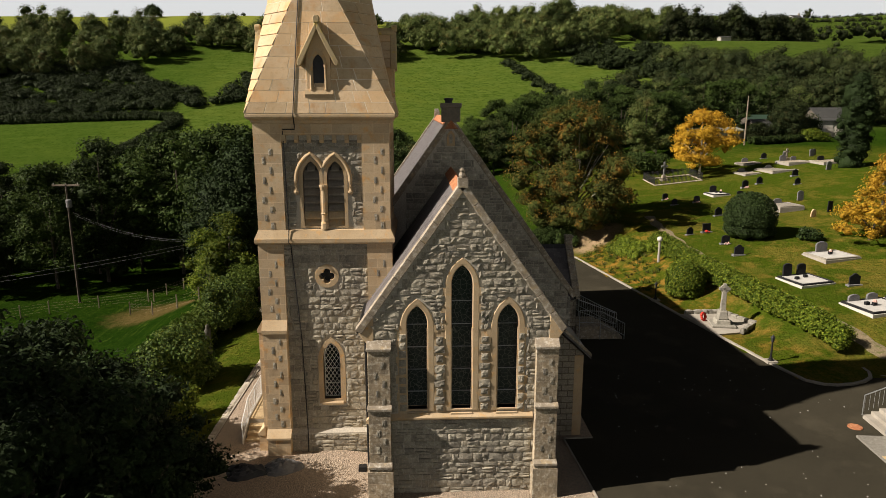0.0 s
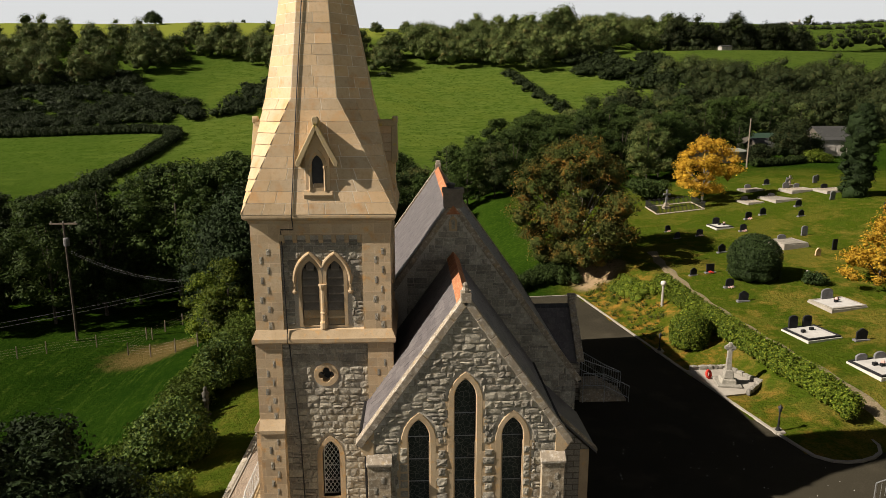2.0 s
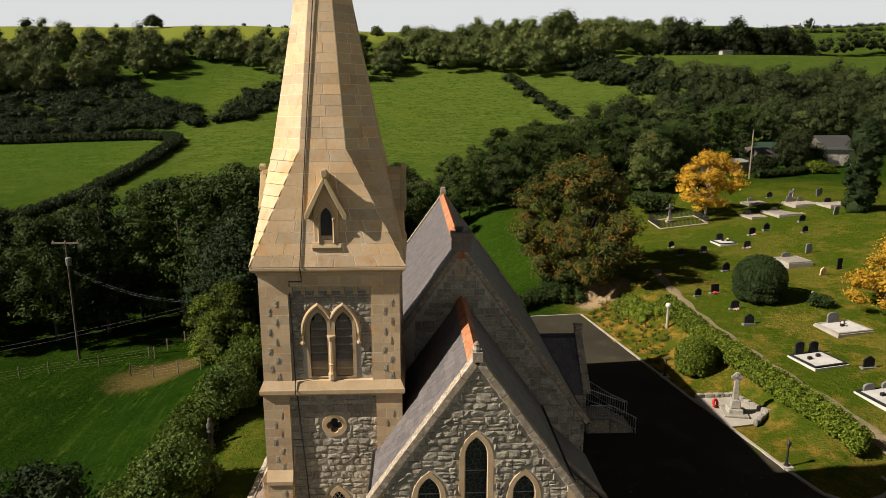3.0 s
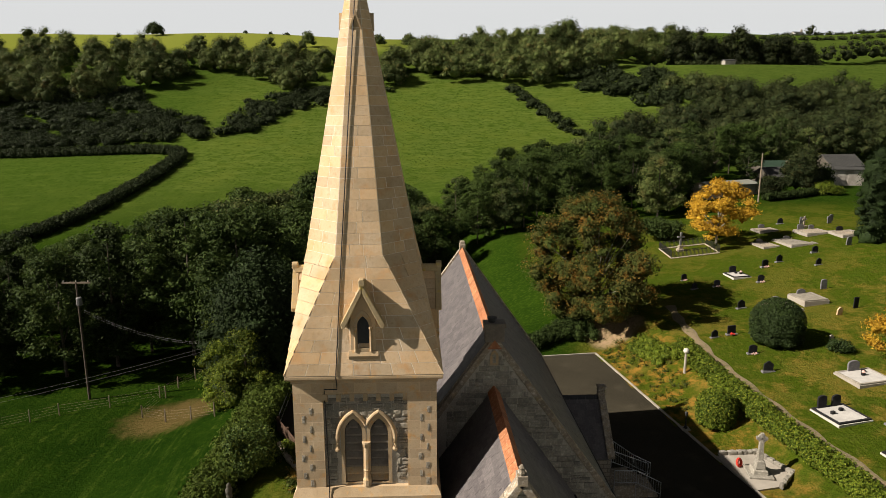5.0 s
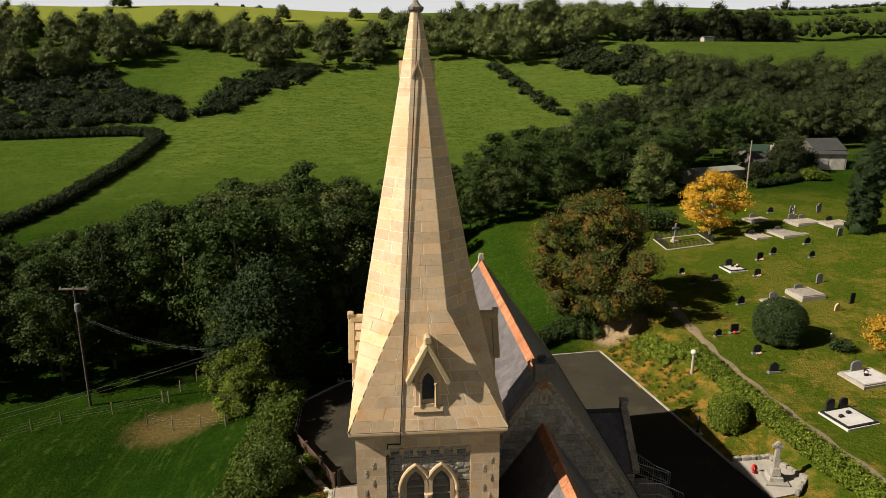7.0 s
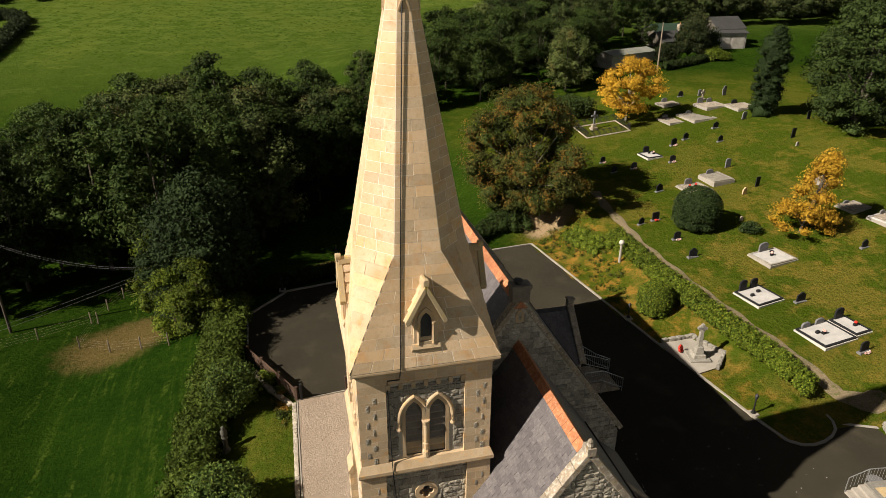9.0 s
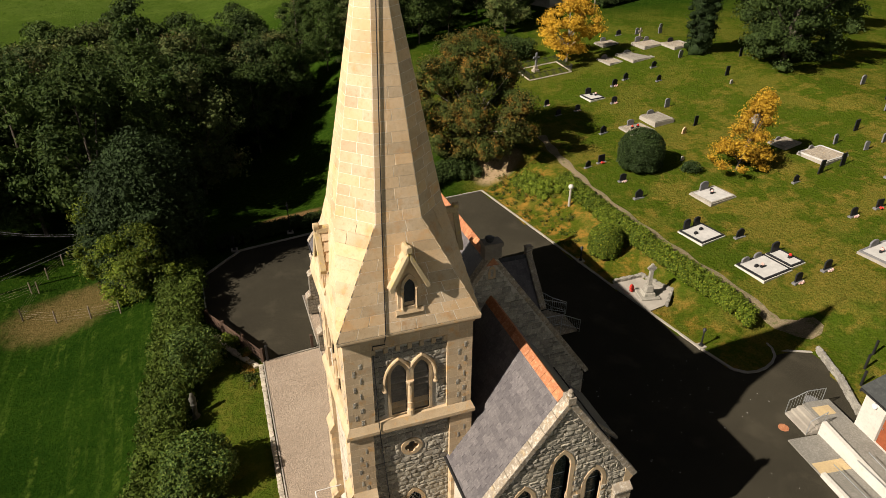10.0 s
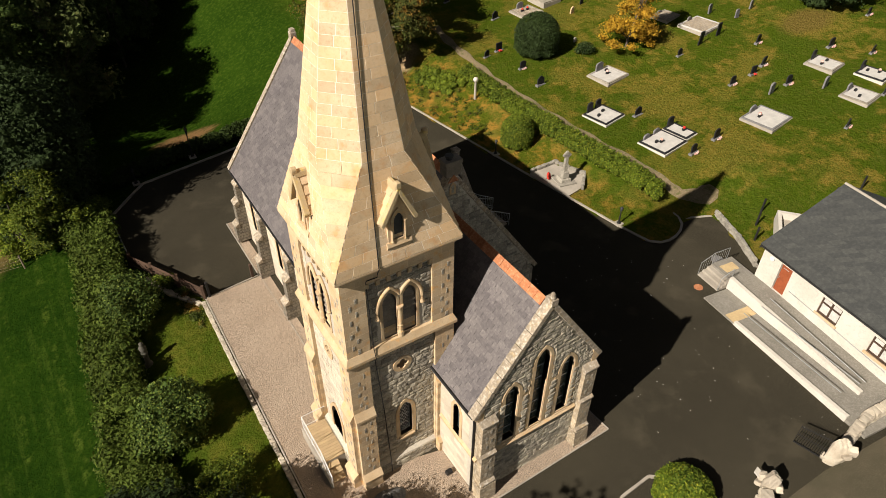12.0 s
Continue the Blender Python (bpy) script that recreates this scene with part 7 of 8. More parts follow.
def tomb(x, y):
    t = thing("table_tomb", "weathered pale stone table tomb", "tomb")
    part("chest", Shape().box(-0.9, 0.9, -0.6, 0.6, -0.3, 0.75), LICHEN, t, bevel=0.02)
    part("lid", Shape().box(-1.1, 1.1, -0.75, 0.75, 0.75, 0.9), LICHEN, t, bevel=0.03)
    t.matrix_basis = at_land(x, y, 10)


tomb(63.0, 51.0)


def railed_cross():
    c = thing("cross_monument", "grey stone cross on a stepped base", "monument")
    part("base", Shape().box(-0.4, 0.4, -0.4, 0.4, -0.2, 0.3).box(-0.25, 0.25, -0.25, 0.25, 0.3, 0.75), LICHEN, c, bevel=0.03)
    part("shaft", Shape().box(-0.13, 0.13, -0.1, 0.1, 0.75, 2.5), GRANITE_GREY, c, bevel=0.03)
    part("arm", Shape().box(-0.48, 0.48, -0.1, 0.1, 1.75, 2.0), GRANITE_GREY, c, bevel=0.03)
    c.matrix_basis = at_land(33.2, 86.2, 5)
    r = thing("grave_railing", "black iron railing on a pale kerb round a grave", "railing")
    x0, x1, y0, y1 = 31.0, 37.2, 83.4, 87.8
    for a, b in (((x0, y0), (x1, y0)), ((x1, y0), (x1, y1)), ((x1, y1), (x0, y1)), ((x0, y1), (x0, y0))):
        s = Shape()
        s.tube([(*a, high(*a) + 0.06), (*b, high(*b) + 0.06)], 0.11, 4)
        part("kerb", s, LICHEN, r)
        part("rail", Shape().tube([(*a, high(*a) + 0.85), (*b, high(*b) + 0.85)], 0.025, 4), IRON, r)
        n = int(math.dist(a, b) / 0.17)
        for k in range(n):
            x, y = a[0] + (b[0] - a[0]) * k / n, a[1] + (b[1] - a[1]) * k / n
            part("bar", Shape().tube([(x, y, high(x, y) + 0.1), (x, y, high(x, y) + 1.05)], 0.028, 4), IRON, r)


railed_cross()


def small_cross(x, y):
    c = thing("cross_headstone", "old stone cross headstone on a plinth", "headstone")
    part("plinth", Shape().box(-0.35, 0.35, -0.3, 0.3, -0.2, 0.35), LICHEN, c, bevel=0.02)
    part("cross", Shape().box(-0.1, 0.1, -0.08, 0.08, 0.35, 1.6).box(-0.35, 0.35, -0.075, 0.075, 1.05, 1.25), LICHEN, c)
    c.matrix_basis = at_land(x, y, 6)


small_cross(51.5, 89.3)


# dark railings by the hall's back
def hall_fence():
    f = thing("black_fence", "black post fence round a concrete tank by the hall", "fence")
    for x, y in ((26.2, 26.6), (27.6, 27.6), (29.0, 28.3), (26.8, 25.2), (34.0, 26.0), (36.5, 25.5), (39.0, 24.8)):
        z = high(x, y)
        part("post", Shape().box(x - 0.06, x + 0.06, y - 0.06, y + 0.06, z - 0.1, z + 1.15), IRON, f)
    t = thing("oil_tank_base", "pale concrete tank base beside the hall", "tank base")
    part("wall", Shape().solid([[(26.4, 25.2), (29.0, 27.2), (30.2, 25.8), (27.6, 24.6)], [(26.8, 25.2), (28.9, 26.8), (29.8, 25.8), (27.7, 25.0)]], lambda u, v, d: Vector((u, v, d)), 0.2, 1.6), WHITE, t)
    part("floor", Shape().solid([[(26.5, 25.2), (29.0, 27.1), (30.1, 25.8), (27.6, 24.7)]], lambda u, v, d: Vector((u, v, d)), 0.2, 1.1), CONCRETE, t)


hall_fence()


# houses beyond the graveyard
def house(x, y, w, d, eave, ridge, turn, wall_mat, roof_mat, label, chimneys=(), doors=(), windows=()):
    h = thing("house", label, "house")
    part("wall", Shape().solid([[(-d / 2, -1.5), (d / 2, -1.5), (d / 2, eave), (0, ridge), (-d / 2, eave)]], lambda u, v, q: Vector((q, u, v)), -w / 2, w / 2), wall_mat, h)
    for s in (-1, 1):
        k = (ridge - eave) / (d / 2)
        part("roof", Shape().solid([[(0, ridge + 0.05), (s * (d / 2 + 0.4), eave - 0.4 * k + 0.05), (s * (d / 2 + 0.4), eave - 0.4 * k + 0.2), (0, ridge + 0.22)]], lambda u, v, q: Vector((q, u, v)), -w / 2 - 0.3, w / 2 + 0.3), roof_mat, h)
    for cx in chimneys:
        c = part("chimney", Shape().box(cx - 0.5, cx + 0.5, -0.4, 0.4, ridge - 0.4, ridge + 1.3), LICHEN, h, bevel=0.03)
        part("chimney_pot", Shape().lathe([(0.14, ridge + 1.3), (0.12, ridge + 1.75)], cx, 0, 8), RIDGE, c)
    for dx, dw, dh in doors:
        part("garage_door", Shape().box(dx - dw / 2, dx + dw / 2, -d / 2 - 0.06, -d / 2 + 0.02, -0.2, dh), LIMEWASH, h, "white boarded doors")
    for wx, ww, z0, z1 in windows:
        win = part("window", Shape().box(wx - ww / 2, wx + ww / 2, -d / 2 - 0.04, -d / 2 + 0.02, z0, z1), WHITE, h)
        part("pane", Shape().box(wx - ww / 2 + 0.1, wx + ww / 2 - 0.1, -d / 2 - 0.06, -d / 2 - 0.03, z0 + 0.1, z1 - 0.1), GLASS, win)
    h.matrix_basis = pose(x, y, high(x, y), 0, 0, turn)


GREY_ROOF = surface("old_slate", [(0.055, 0.055, 0.052), (0.042, 0.042, 0.04), (0.08, 0.075, 0.06)], 0.8, 0.5, 5.0, 0.3, 0.01)
GREEN_ROOF = surface("green_sheet_roof", [(0.03, 0.055, 0.035), (0.025, 0.045, 0.03)], 0.6, 0.5, 5.0, 0.2, 0.01)
MOSS_ROOF = surface("mossy_sheet_roof", [(0.22, 0.23, 0.2), (0.16, 0.17, 0.14), (0.26, 0.22, 0.08)], 0.7, 0.4, 4.0, 0.2, 0.01)
OLD_STONE = surface("old_house_stone", [(0.10, 0.088, 0.07), (0.075, 0.066, 0.052), (0.15, 0.13, 0.10)], 0.95, 0.6, 6.0, 0.4, 0.02)
LIMEWASH = surface("peeling_limewash", [(0.40, 0.375, 0.33), (0.28, 0.255, 0.215), (0.16, 0.14, 0.11)], 0.9, 0.9, 4.0, 0.3, 0.01, wear=0.8)
house(76.0, 135.0, 16.0, 7.0, 1.7, 3.4, 3, OLD_STONE, GREEN_ROOF, "low stone farmhouse with a green sheet roof", (2.5,), (), ((-6, 1.2, 0.8, 1.8), (-2, 1.2, 0.8, 1.8)))
house(69.6, 129.2, 7.5, 5.0, 1.3, 2.8, 12, OLD_STONE, GREY_ROOF, "small stone outhouse with a grey slate roof", (2.5,))
house(83.0, 131.6, 6.6, 6.0, 3.1, 5.0, 4, OLD_STONE, GREY_ROOF, "stone barn with a slate roof")
house(132.0, 286.0, 4.6, 3.0, 1.8, 2.2, 5, LIMEWASH, GREY_ROOF, "small pale stone field shed on the hill")
house(243.2, 430.0, 6.5, 5.0, 1.8, 3.2, 10, WHITE, GREY_ROOF, "far white farmhouse on the skyline", (3.0,))
house(81.1, 126.6, 6.2, 3.6, 2.9, 3.2, -9, LIMEWASH, GREY_ROOF, "whitewashed garage with wide boarded doors", (), ((-1.6, 2.6, 2.6), (1.5, 2.6, 2.6)))
house(52.7, 115.8, 11.0, 4.4, 1.7, 2.1, 21, LIMEWASH, MOSS_ROOF, "long low shed with a pale mossy sheet roof")


# trees, hedges and scrub
def leaf_cloud(places, out, size, rng, flat=0.55, ratio=0.55):
    """Corners and faces of many small pointed leaves."""
    n = len(places)
    norm = out + flat * 1.8 * rng.normal(size=(n, 3))
    norm /= np.linalg.norm(norm, axis=1, keepdims=True) + 1e-9
    t = np.cross(norm, rng.normal(size=(n, 3)))
    t /= np.linalg.norm(t, axis=1, keepdims=True) + 1e-9
    b = np.cross(norm, t)
    s = (size * rng.uniform(0.6, 1.4, n))[:, None]
    fold = norm * s * 0.18
    return np.stack([places - t * s - b * s * ratio * 0.5, places + b * s * ratio * 1.4 + fold, places + t * s - b * s * ratio * 0.5], 1).reshape(-1, 3)


def leaf_mesh(name, corners, material, extra=None):
    k = len(corners)
    faces = np.arange(k).reshape(-1, 3)
    me = bpy.data.meshes.new(name)
    verts, polys = corners, [faces]
    if extra is not None:
        polys.append(extra[1] + k)
        verts = np.concatenate([corners, extra[0]])
    loops = np.concatenate([p.reshape(-1) for p in polys])
    totals = np.concatenate([np.full(len(p), p.shape[1]) for p in polys])
    me.vertices.add(len(verts)), me.loops.add(len(loops)), me.polygons.add(len(totals))
    me.vertices.foreach_set("co", verts.astype(np.float32).reshape(-1))
    me.loops.foreach_set("vertex_index", loops.astype(np.int32))
    me.polygons.foreach_set("loop_start", np.concatenate([[0], np.cumsum(totals)[:-1]]).astype(np.int32))
    me.update(calc_edges=True)
    me.materials.append(material)
    return me


ICO = bmesh.new()
bmesh.ops.create_icosphere(ICO, subdivisions=1, radius=1.0)
ICO.verts.ensure_lookup_table()
ICO_V = np.array([v.co[:] for v in ICO.verts])
ICO_F = np.array([[v.index for v in f.verts] for f in ICO.faces])
ICO.free()


def clump_leaves(clumps, per, size, rng, core=0.0, flat=0.5, up=0.35, shell=(0.5, 1.3), wobble=0.2):
    """Leaves round the shells of many clumps (x, y, z, r, squash), and rough dark cores inside."""
    places, outs, cores, faces = [], [], [], []
    for i, (x, y, z, r, squash) in enumerate(clumps):
        n = max(6, int(per * r * r))
        way = rng.normal(size=(n, 3))
        way /= np.linalg.norm(way, axis=1, keepdims=True)
        way[:, 2] = np.where(way[:, 2] < -0.3, -way[:, 2], way[:, 2])
        rad = r * rng.uniform(*shell, n)
        places.append(np.array([x, y, z]) + way * rad[:, None] * np.array([1, 1, squash]))
        outs.append(way + np.array([0, 0, up]))
        if core:
            wob = 1 + wobble * rng.normal(size=len(ICO_V))
            cores.append(np.array([x, y, z]) + ICO_V * (r * core * wob)[:, None] * np.array([1, 1, squash]))
            faces.append(ICO_F + len(ICO_V) * i)
    corners = leaf_cloud(np.concatenate(places), np.concatenate(outs), size, rng, flat)
    return corners, (np.concatenate(cores), np.concatenate(faces)) if core else None


def crown_clumps(rng, tall, radius, bare, count, shape="round", r0=(0.8, 1.5)):
    out = []
    if shape == "column":
        out = [(0.0, 0.0, bare + (tall - bare) * (k + 0.45) / 8.2, radius * (0.85 + 0.2 * math.sin(k * 0.42)) * (0.7 if k == 7 else 1.0), 1.0) for k in range(8)]
    while len(out) < count:
        q = rng.uniform(0, 1)
        a = rng.uniform(0, 2 * math.pi)
        if shape == "cone":
            wide = (1 - q) ** 0.8 * radius
        elif shape == "column":
            wide = radius * (0.75 + 0.35 * math.sin(q * 2.6)) * (1 - q ** 6)
        else:
            wide = radius * math.sqrt(max(0.02, 1 - (2 * q - 0.85) ** 2 / 1.35)) * (0.85 + 0.3 * math.sin(3 * a + tall))
        rr = wide * math.sqrt(rng.uniform(0.35, 1.0))
        r = rng.uniform(*r0)
        z = bare + (tall - bare - r * 0.6) * q
        out.append((rr * math.cos(a), rr * math.sin(a), max(z, r * 0.5), r, rng.uniform(0.65, 0.95)))
    return out


def tree(name, label, material, tall, radius, bare, clumps, per, size, seed, shape="round", r0=(0.8, 1.5), core=0.45, limbs=7, category="tree", group="", trunk=0.22, bark=None, squash=1.0):
    rng = np.random.default_rng(seed)
    t = thing(name, label, category, group=group)
    cl = [(x, y * squash, z, r, s) for x, y, z, r, s in crown_clumps(rng, tall, radius, bare, clumps, shape, r0)]
    wood = Shape().tube([(0, 0, -0.4), (0.05, 0.02, bare * 0.6), (0.1 * rng.normal(), 0.1 * rng.normal(), bare + (tall - bare) * 0.4), (0.15 * rng.normal(), 0.15 * rng.normal(), tall * 0.88)], [trunk, trunk * 0.8, trunk * 0.5, 0.04], 7)
    part("trunk", wood, bark or BARK, t)
    for k in range(limbs):
        x, y, z, r, s = cl[rng.integers(len(cl))]
        z0 = bare * 0.6 + (z - bare * 0.6) * 0.35
        part("limb", Shape().tube([(0, 0, max(z0, 0.3)), (x * 0.5, y * 0.5, (z0 + z) / 2 + 0.2), (x, y, z)], [trunk * 0.42, trunk * 0.28, 0.03], 5), bark or BARK, t)
    corners, extra = clump_leaves(cl, per, size, rng, core, 0.36)
    part("crown", leaf_mesh("crown", corners, material, extra), material, t)
    return t


def place_copies(proto, spots):
    for m in spots[1:]:
        copy_thing(proto, m)
    proto.matrix_basis = spots[0]


def stand(x, y, turn, scale, tall=1.0):
    return pose(x, y, high(x, y) - 0.15, 0, 0, turn) @ Matrix.Diagonal((scale, scale, scale * tall, 1))


PALE_BARK = surface("pale_bark", [(0.28, 0.25, 0.2), (0.2, 0.18, 0.14)], 0.95, 3.0, 10.0, 0.5, 0.02)

# the belt of wood behind the church
WOOD = [("woodland_tree", "broad dark green woodland tree in full leaf", LEAF, 14.0, 4.6, 2.0, 66, 108, 0.175, 101, "round", (0.7, 1.7)),
        ("woodland_tree", "tall dark green woodland tree with ragged crown", LEAF_DARK, 15.0, 4.2, 1.5, 66, 112, 0.175, 102, "round", (0.6, 1.6)),
        ("woodland_tree", "olive green woodland tree turning in autumn", FAR_LEAF, 13.0, 4.5, 1.5, 62, 108, 0.175, 103, "round", (0.7, 1.7)),
        ("woodland_tree", "ivy-hung woodland tree with open branches", LEAF, 14.5, 4.4, 2.5, 66, 115, 0.165, 104, "round", (0.5, 1.5))]
woods = [tree(*w[:10], shape=w[10], r0=w[11], group="woodland trees", core=0.55, limbs=6) for w in WOOD]
BELT_FRONT = ((-95, 64), (-60, 66), (-38, 69), (-26, 73), (-19, 76), (-11, 80), (-7, 92), (4, 101), (14, 105), (24, 108), (33, 103), (45, 112))
BELT_BACK = ((-95, 78), (-60, 96), (-38, 106), (-26, 112), (-19, 114), (-11, 118), (-7, 122), (4, 126), (14, 132), (24, 138), (33, 142), (45, 146))


def line_at(line, x):
    return float(np.interp(x, [p[0] for p in line], [p[1] for p in line]))


rng = random.Random(5)
spots = {k: [] for k in range(4)}
x = -92.0
while x < 44:
    y0, y1 = line_at(BELT_FRONT, x), line_at(BELT_BACK, x)
    y = y0 + rng.uniform(0, 3)
    while y < y1:
        px, py = x + rng.uniform(-2.2, 2.2), y + rng.uniform(-2, 2)
        scale = float(np.interp(px, (-90, -45, -30, -20, -8, 0, 5, 14, 20, 44), (0.72, 0.8, 1.12, 1.24, 1.1, 0.93, 0.78, 0.66, 0.78, 0.74))) * rng.uniform(0.85, 1.12)
        spots[rng.choice((0, 0, 0, 1, 2, 2, 3, 3))].append(stand(px, py, rng.uniform(0, 360), scale))
        y += rng.uniform(5.6, 7.4)
    x += 5.8
# the wood's edge beside the farm
for i, (px, py, q) in enumerate(((47, 121, 0.66), (51, 126, 0.72), (55, 131, 0.74), (60, 137, 0.76), (66, 142, 0.78), (45, 128, 0.72), (50, 134, 0.8), (58, 144, 0.82), (72, 146, 0.8), (80, 148, 0.78), (88, 150, 0.72), (40, 108, 0.6), (44, 113, 0.62), (63, 128, 0.5))):
    spots[i % 4].append(stand(px, py, 53 * i, q))
# tall unseen trees added along the lane, west of the church, casting shade
for i, (px, py) in enumerate(((-26.5, 9.0), (-25.0, 14.0), (-28.0, 19.0), (-24.5, 17.0), (-31.0, 13.0), (-22.0, 4.0), (-20.5, 10.5), (-19.0, 13.5))):
    spots[i % 3].append(stand(px, py, 70 * i, 1.28 + 0.05 * (i % 3)))
for k, w in enumerate(woods):
    place_copies(w, spots[k])

# named trees
rust = tree("autumn_tree", "rounded tree with rust-tinged autumn leaves and pale limbs", LEAF_RUST, 12.8, 6.2, 0.5, 210, 210, 0.115, 201, r0=(0.7, 1.6), limbs=22, bark=PALE_BARK, core=0.62)
rust.matrix_basis = stand(17.0, 67.8, 20, 1.0)
gold = tree("yellow_tree", "small round tree with golden yellow autumn leaves", LEAF_YELLOW, 8.8, 4.3, 1.3, 90, 190, 0.12, 202, r0=(0.5, 1.2), limbs=10, bark=PALE_BARK, core=0.55)
gold.matrix_basis = stand(38.4, 87.2, 0, 1.0)
gold2 = tree("yellow_tree", "leaning conical tree with golden yellow autumn leaves", LEAF_YELLOW, 8.0, 3.0, 0.4, 112, 250, 0.1, 203, "cone", r0=(0.35, 0.95), limbs=14, core=0.45, trunk=0.14)
gold2.matrix_basis = stand(37.6, 51.8, 0, 1.0) @ pose(0, 0, 0, 0, 13, 0)
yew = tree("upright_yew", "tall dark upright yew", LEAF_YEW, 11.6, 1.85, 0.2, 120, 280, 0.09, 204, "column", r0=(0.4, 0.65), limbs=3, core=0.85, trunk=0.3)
yew.matrix_basis = stand(54.4, 79.8, 0, 1.0)
cedar = tree("spreading_conifer", "broad spreading dark green conifer over the graves", LEAF_DARK, 15.5, 7.0, 0.6, 130, 120, 0.17, 205, r0=(0.8, 1.8), limbs=9, core=0.6, trunk=0.45)
cedar.matrix_basis = stand(62.0, 72.5, 0, 1.0)
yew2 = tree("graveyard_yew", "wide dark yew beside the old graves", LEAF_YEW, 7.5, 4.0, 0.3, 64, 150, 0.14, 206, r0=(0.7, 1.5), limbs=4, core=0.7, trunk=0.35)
yew2.matrix_basis = stand(59.5, 45.5, 0, 1.0)
copy_thing(cedar, stand(76.0, 86.0, 120, 1.0))
copy_thing(cedar, stand(80.0, 62.0, 200, 1.0))
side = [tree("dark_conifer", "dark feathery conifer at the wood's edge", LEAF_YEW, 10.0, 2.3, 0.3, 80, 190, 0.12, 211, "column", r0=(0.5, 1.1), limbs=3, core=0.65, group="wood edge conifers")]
place_copies(side[0], [stand(x, y, t, s) for x, y, t, s in ((-14.9, 57.2, 0, 1.2), (-15.9, 60.6, 60, 1.15), (-13.9, 61.2, 130, 1.05), (-17.6, 58.4, 200, 1.05), (-17.5, 65.5, 60, 1.05), (-16.2, 68.0, 130, 0.8), (-18.5, 71.5, 250, 0.9))])
ivy = tree("ivy_tree", "ivy-clad tree stump with bright green leaves", LEAF_HEDGE, 8.0, 2.2, 0.3, 50, 170, 0.12, 212, r0=(0.5, 1.1), limbs=4, core=0.55)
ivy.matrix_basis = stand(-20.5, 65.0, 0, 1.0)
copy_thing(ivy, stand(-15.4, 53.6, 90, 0.85))
copy_thing(ivy, stand(-17.8, 55.4, 200, 0.75))
# dark trees beside the lane; their yew-dark leaf colour stands in for shade
near = tree("garden_tree", "dark leafy garden tree, shade carried by its leaf colour", LEAF_YEW, 7.5, 3.2, 0.6, 80, 210, 0.11, 221, r0=(0.5, 1.1), limbs=8, core=0.6, group="lane trees")
# Largest two scaled up to shade the gravel; the largest is out of view.
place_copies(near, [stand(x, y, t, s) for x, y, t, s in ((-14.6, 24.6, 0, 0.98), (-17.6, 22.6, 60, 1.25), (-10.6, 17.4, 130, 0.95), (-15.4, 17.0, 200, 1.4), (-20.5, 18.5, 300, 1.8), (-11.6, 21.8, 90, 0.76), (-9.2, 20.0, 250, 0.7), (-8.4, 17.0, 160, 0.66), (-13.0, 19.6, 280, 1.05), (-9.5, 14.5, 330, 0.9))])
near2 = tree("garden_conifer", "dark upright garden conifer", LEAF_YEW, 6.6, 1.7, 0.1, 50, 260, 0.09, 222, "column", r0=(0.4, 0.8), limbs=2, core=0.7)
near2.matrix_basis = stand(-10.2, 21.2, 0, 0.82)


def bush(name, label, x, y, r, tall, material, size, per, seed, lumps=14, clipped=False, category="bush"):
    g = np.random.default_rng(seed)
    b = thing(name, label, category)
    if clipped:
        cl = [(0, 0, tall * 0.48, r * 0.97, tall * 0.53 / r)]
        cl += [(r * 0.62 * math.cos(a), r * 0.62 * math.sin(a), tall * h, r * 0.36, 1.0) for a in np.arange(0, 6.28, 0.8) for h in (0.18, 0.38)]
        corners, extra = clump_leaves(cl, per, size, g, 0.93, 0.45, shell=(0.92, 1.05), wobble=0.02)
    else:
        cl = [(0, 0, tall * 0.45, r * 0.78, tall * 0.5 / (r * 0.78))]
        cl += [(r * q * math.cos(a), r * q * math.sin(a), tall * h, r * g.uniform(0.24, 0.4), 0.9) for q, a, h in zip(np.sqrt(g.uniform(0, 0.5, lumps)), g.uniform(0, 6.28, lumps), g.uniform(0.2, 0.76, lumps))]
        corners, extra = clump_leaves(cl, per, size, g, 0.72, 0.5, shell=(0.7, 1.15), wobble=0.1)
    part("leaves", leaf_mesh("leaves", corners, material, extra), material, b)
    part("stem", Shape().tube([(0, 0, -0.3), (0, 0, tall * 0.5)], [0.09, 0.04], 6), BARK, b)
    b.matrix_basis = stand(x, y, 0, 1.0)


bush("clipped_bush", "large clipped dark green dome bush among the graves", 29.7, 56.2, 2.25, 4.1, LEAF_TRIM, 0.075, 1700, 301, clipped=True)
bush("clipped_bush", "rounded clipped laurel bush by the hedge", 19.95, 46.2, 1.45, 2.8, LEAF_HEDGE, 0.085, 1700, 302, clipped=True)
bush("rhododendron", "round glossy green rhododendron bush on the lawn", -12.6, 32.9, 2.3, 3.7, LEAF_GLOSS, 0.1, 900, 303, 22)
bush("rhododendron", "round glossy green rhododendron bush by the hedge", -12.6, 42.6, 2.2, 3.8, LEAF_GLOSS, 0.1, 900, 304, 22)
bush("clipped_bush", "clipped bright green bush beside the gate", 6.5, 15.7, 1.4, 1.65, LEAF_HEDGE, 0.075, 2400, 305, clipped=True)
bush("low_bush", "low dark bush among the graves", 33.6, 53.2, 1.1, 1.3, LEAF_TRIM, 0.08, 900, 306, 8)
bush("overgrown_shrub", "low shrub growing over a grave", 60.8, 52.5, 1.7, 1.3, LEAF_DARK, 0.1, 500, 307, 10)
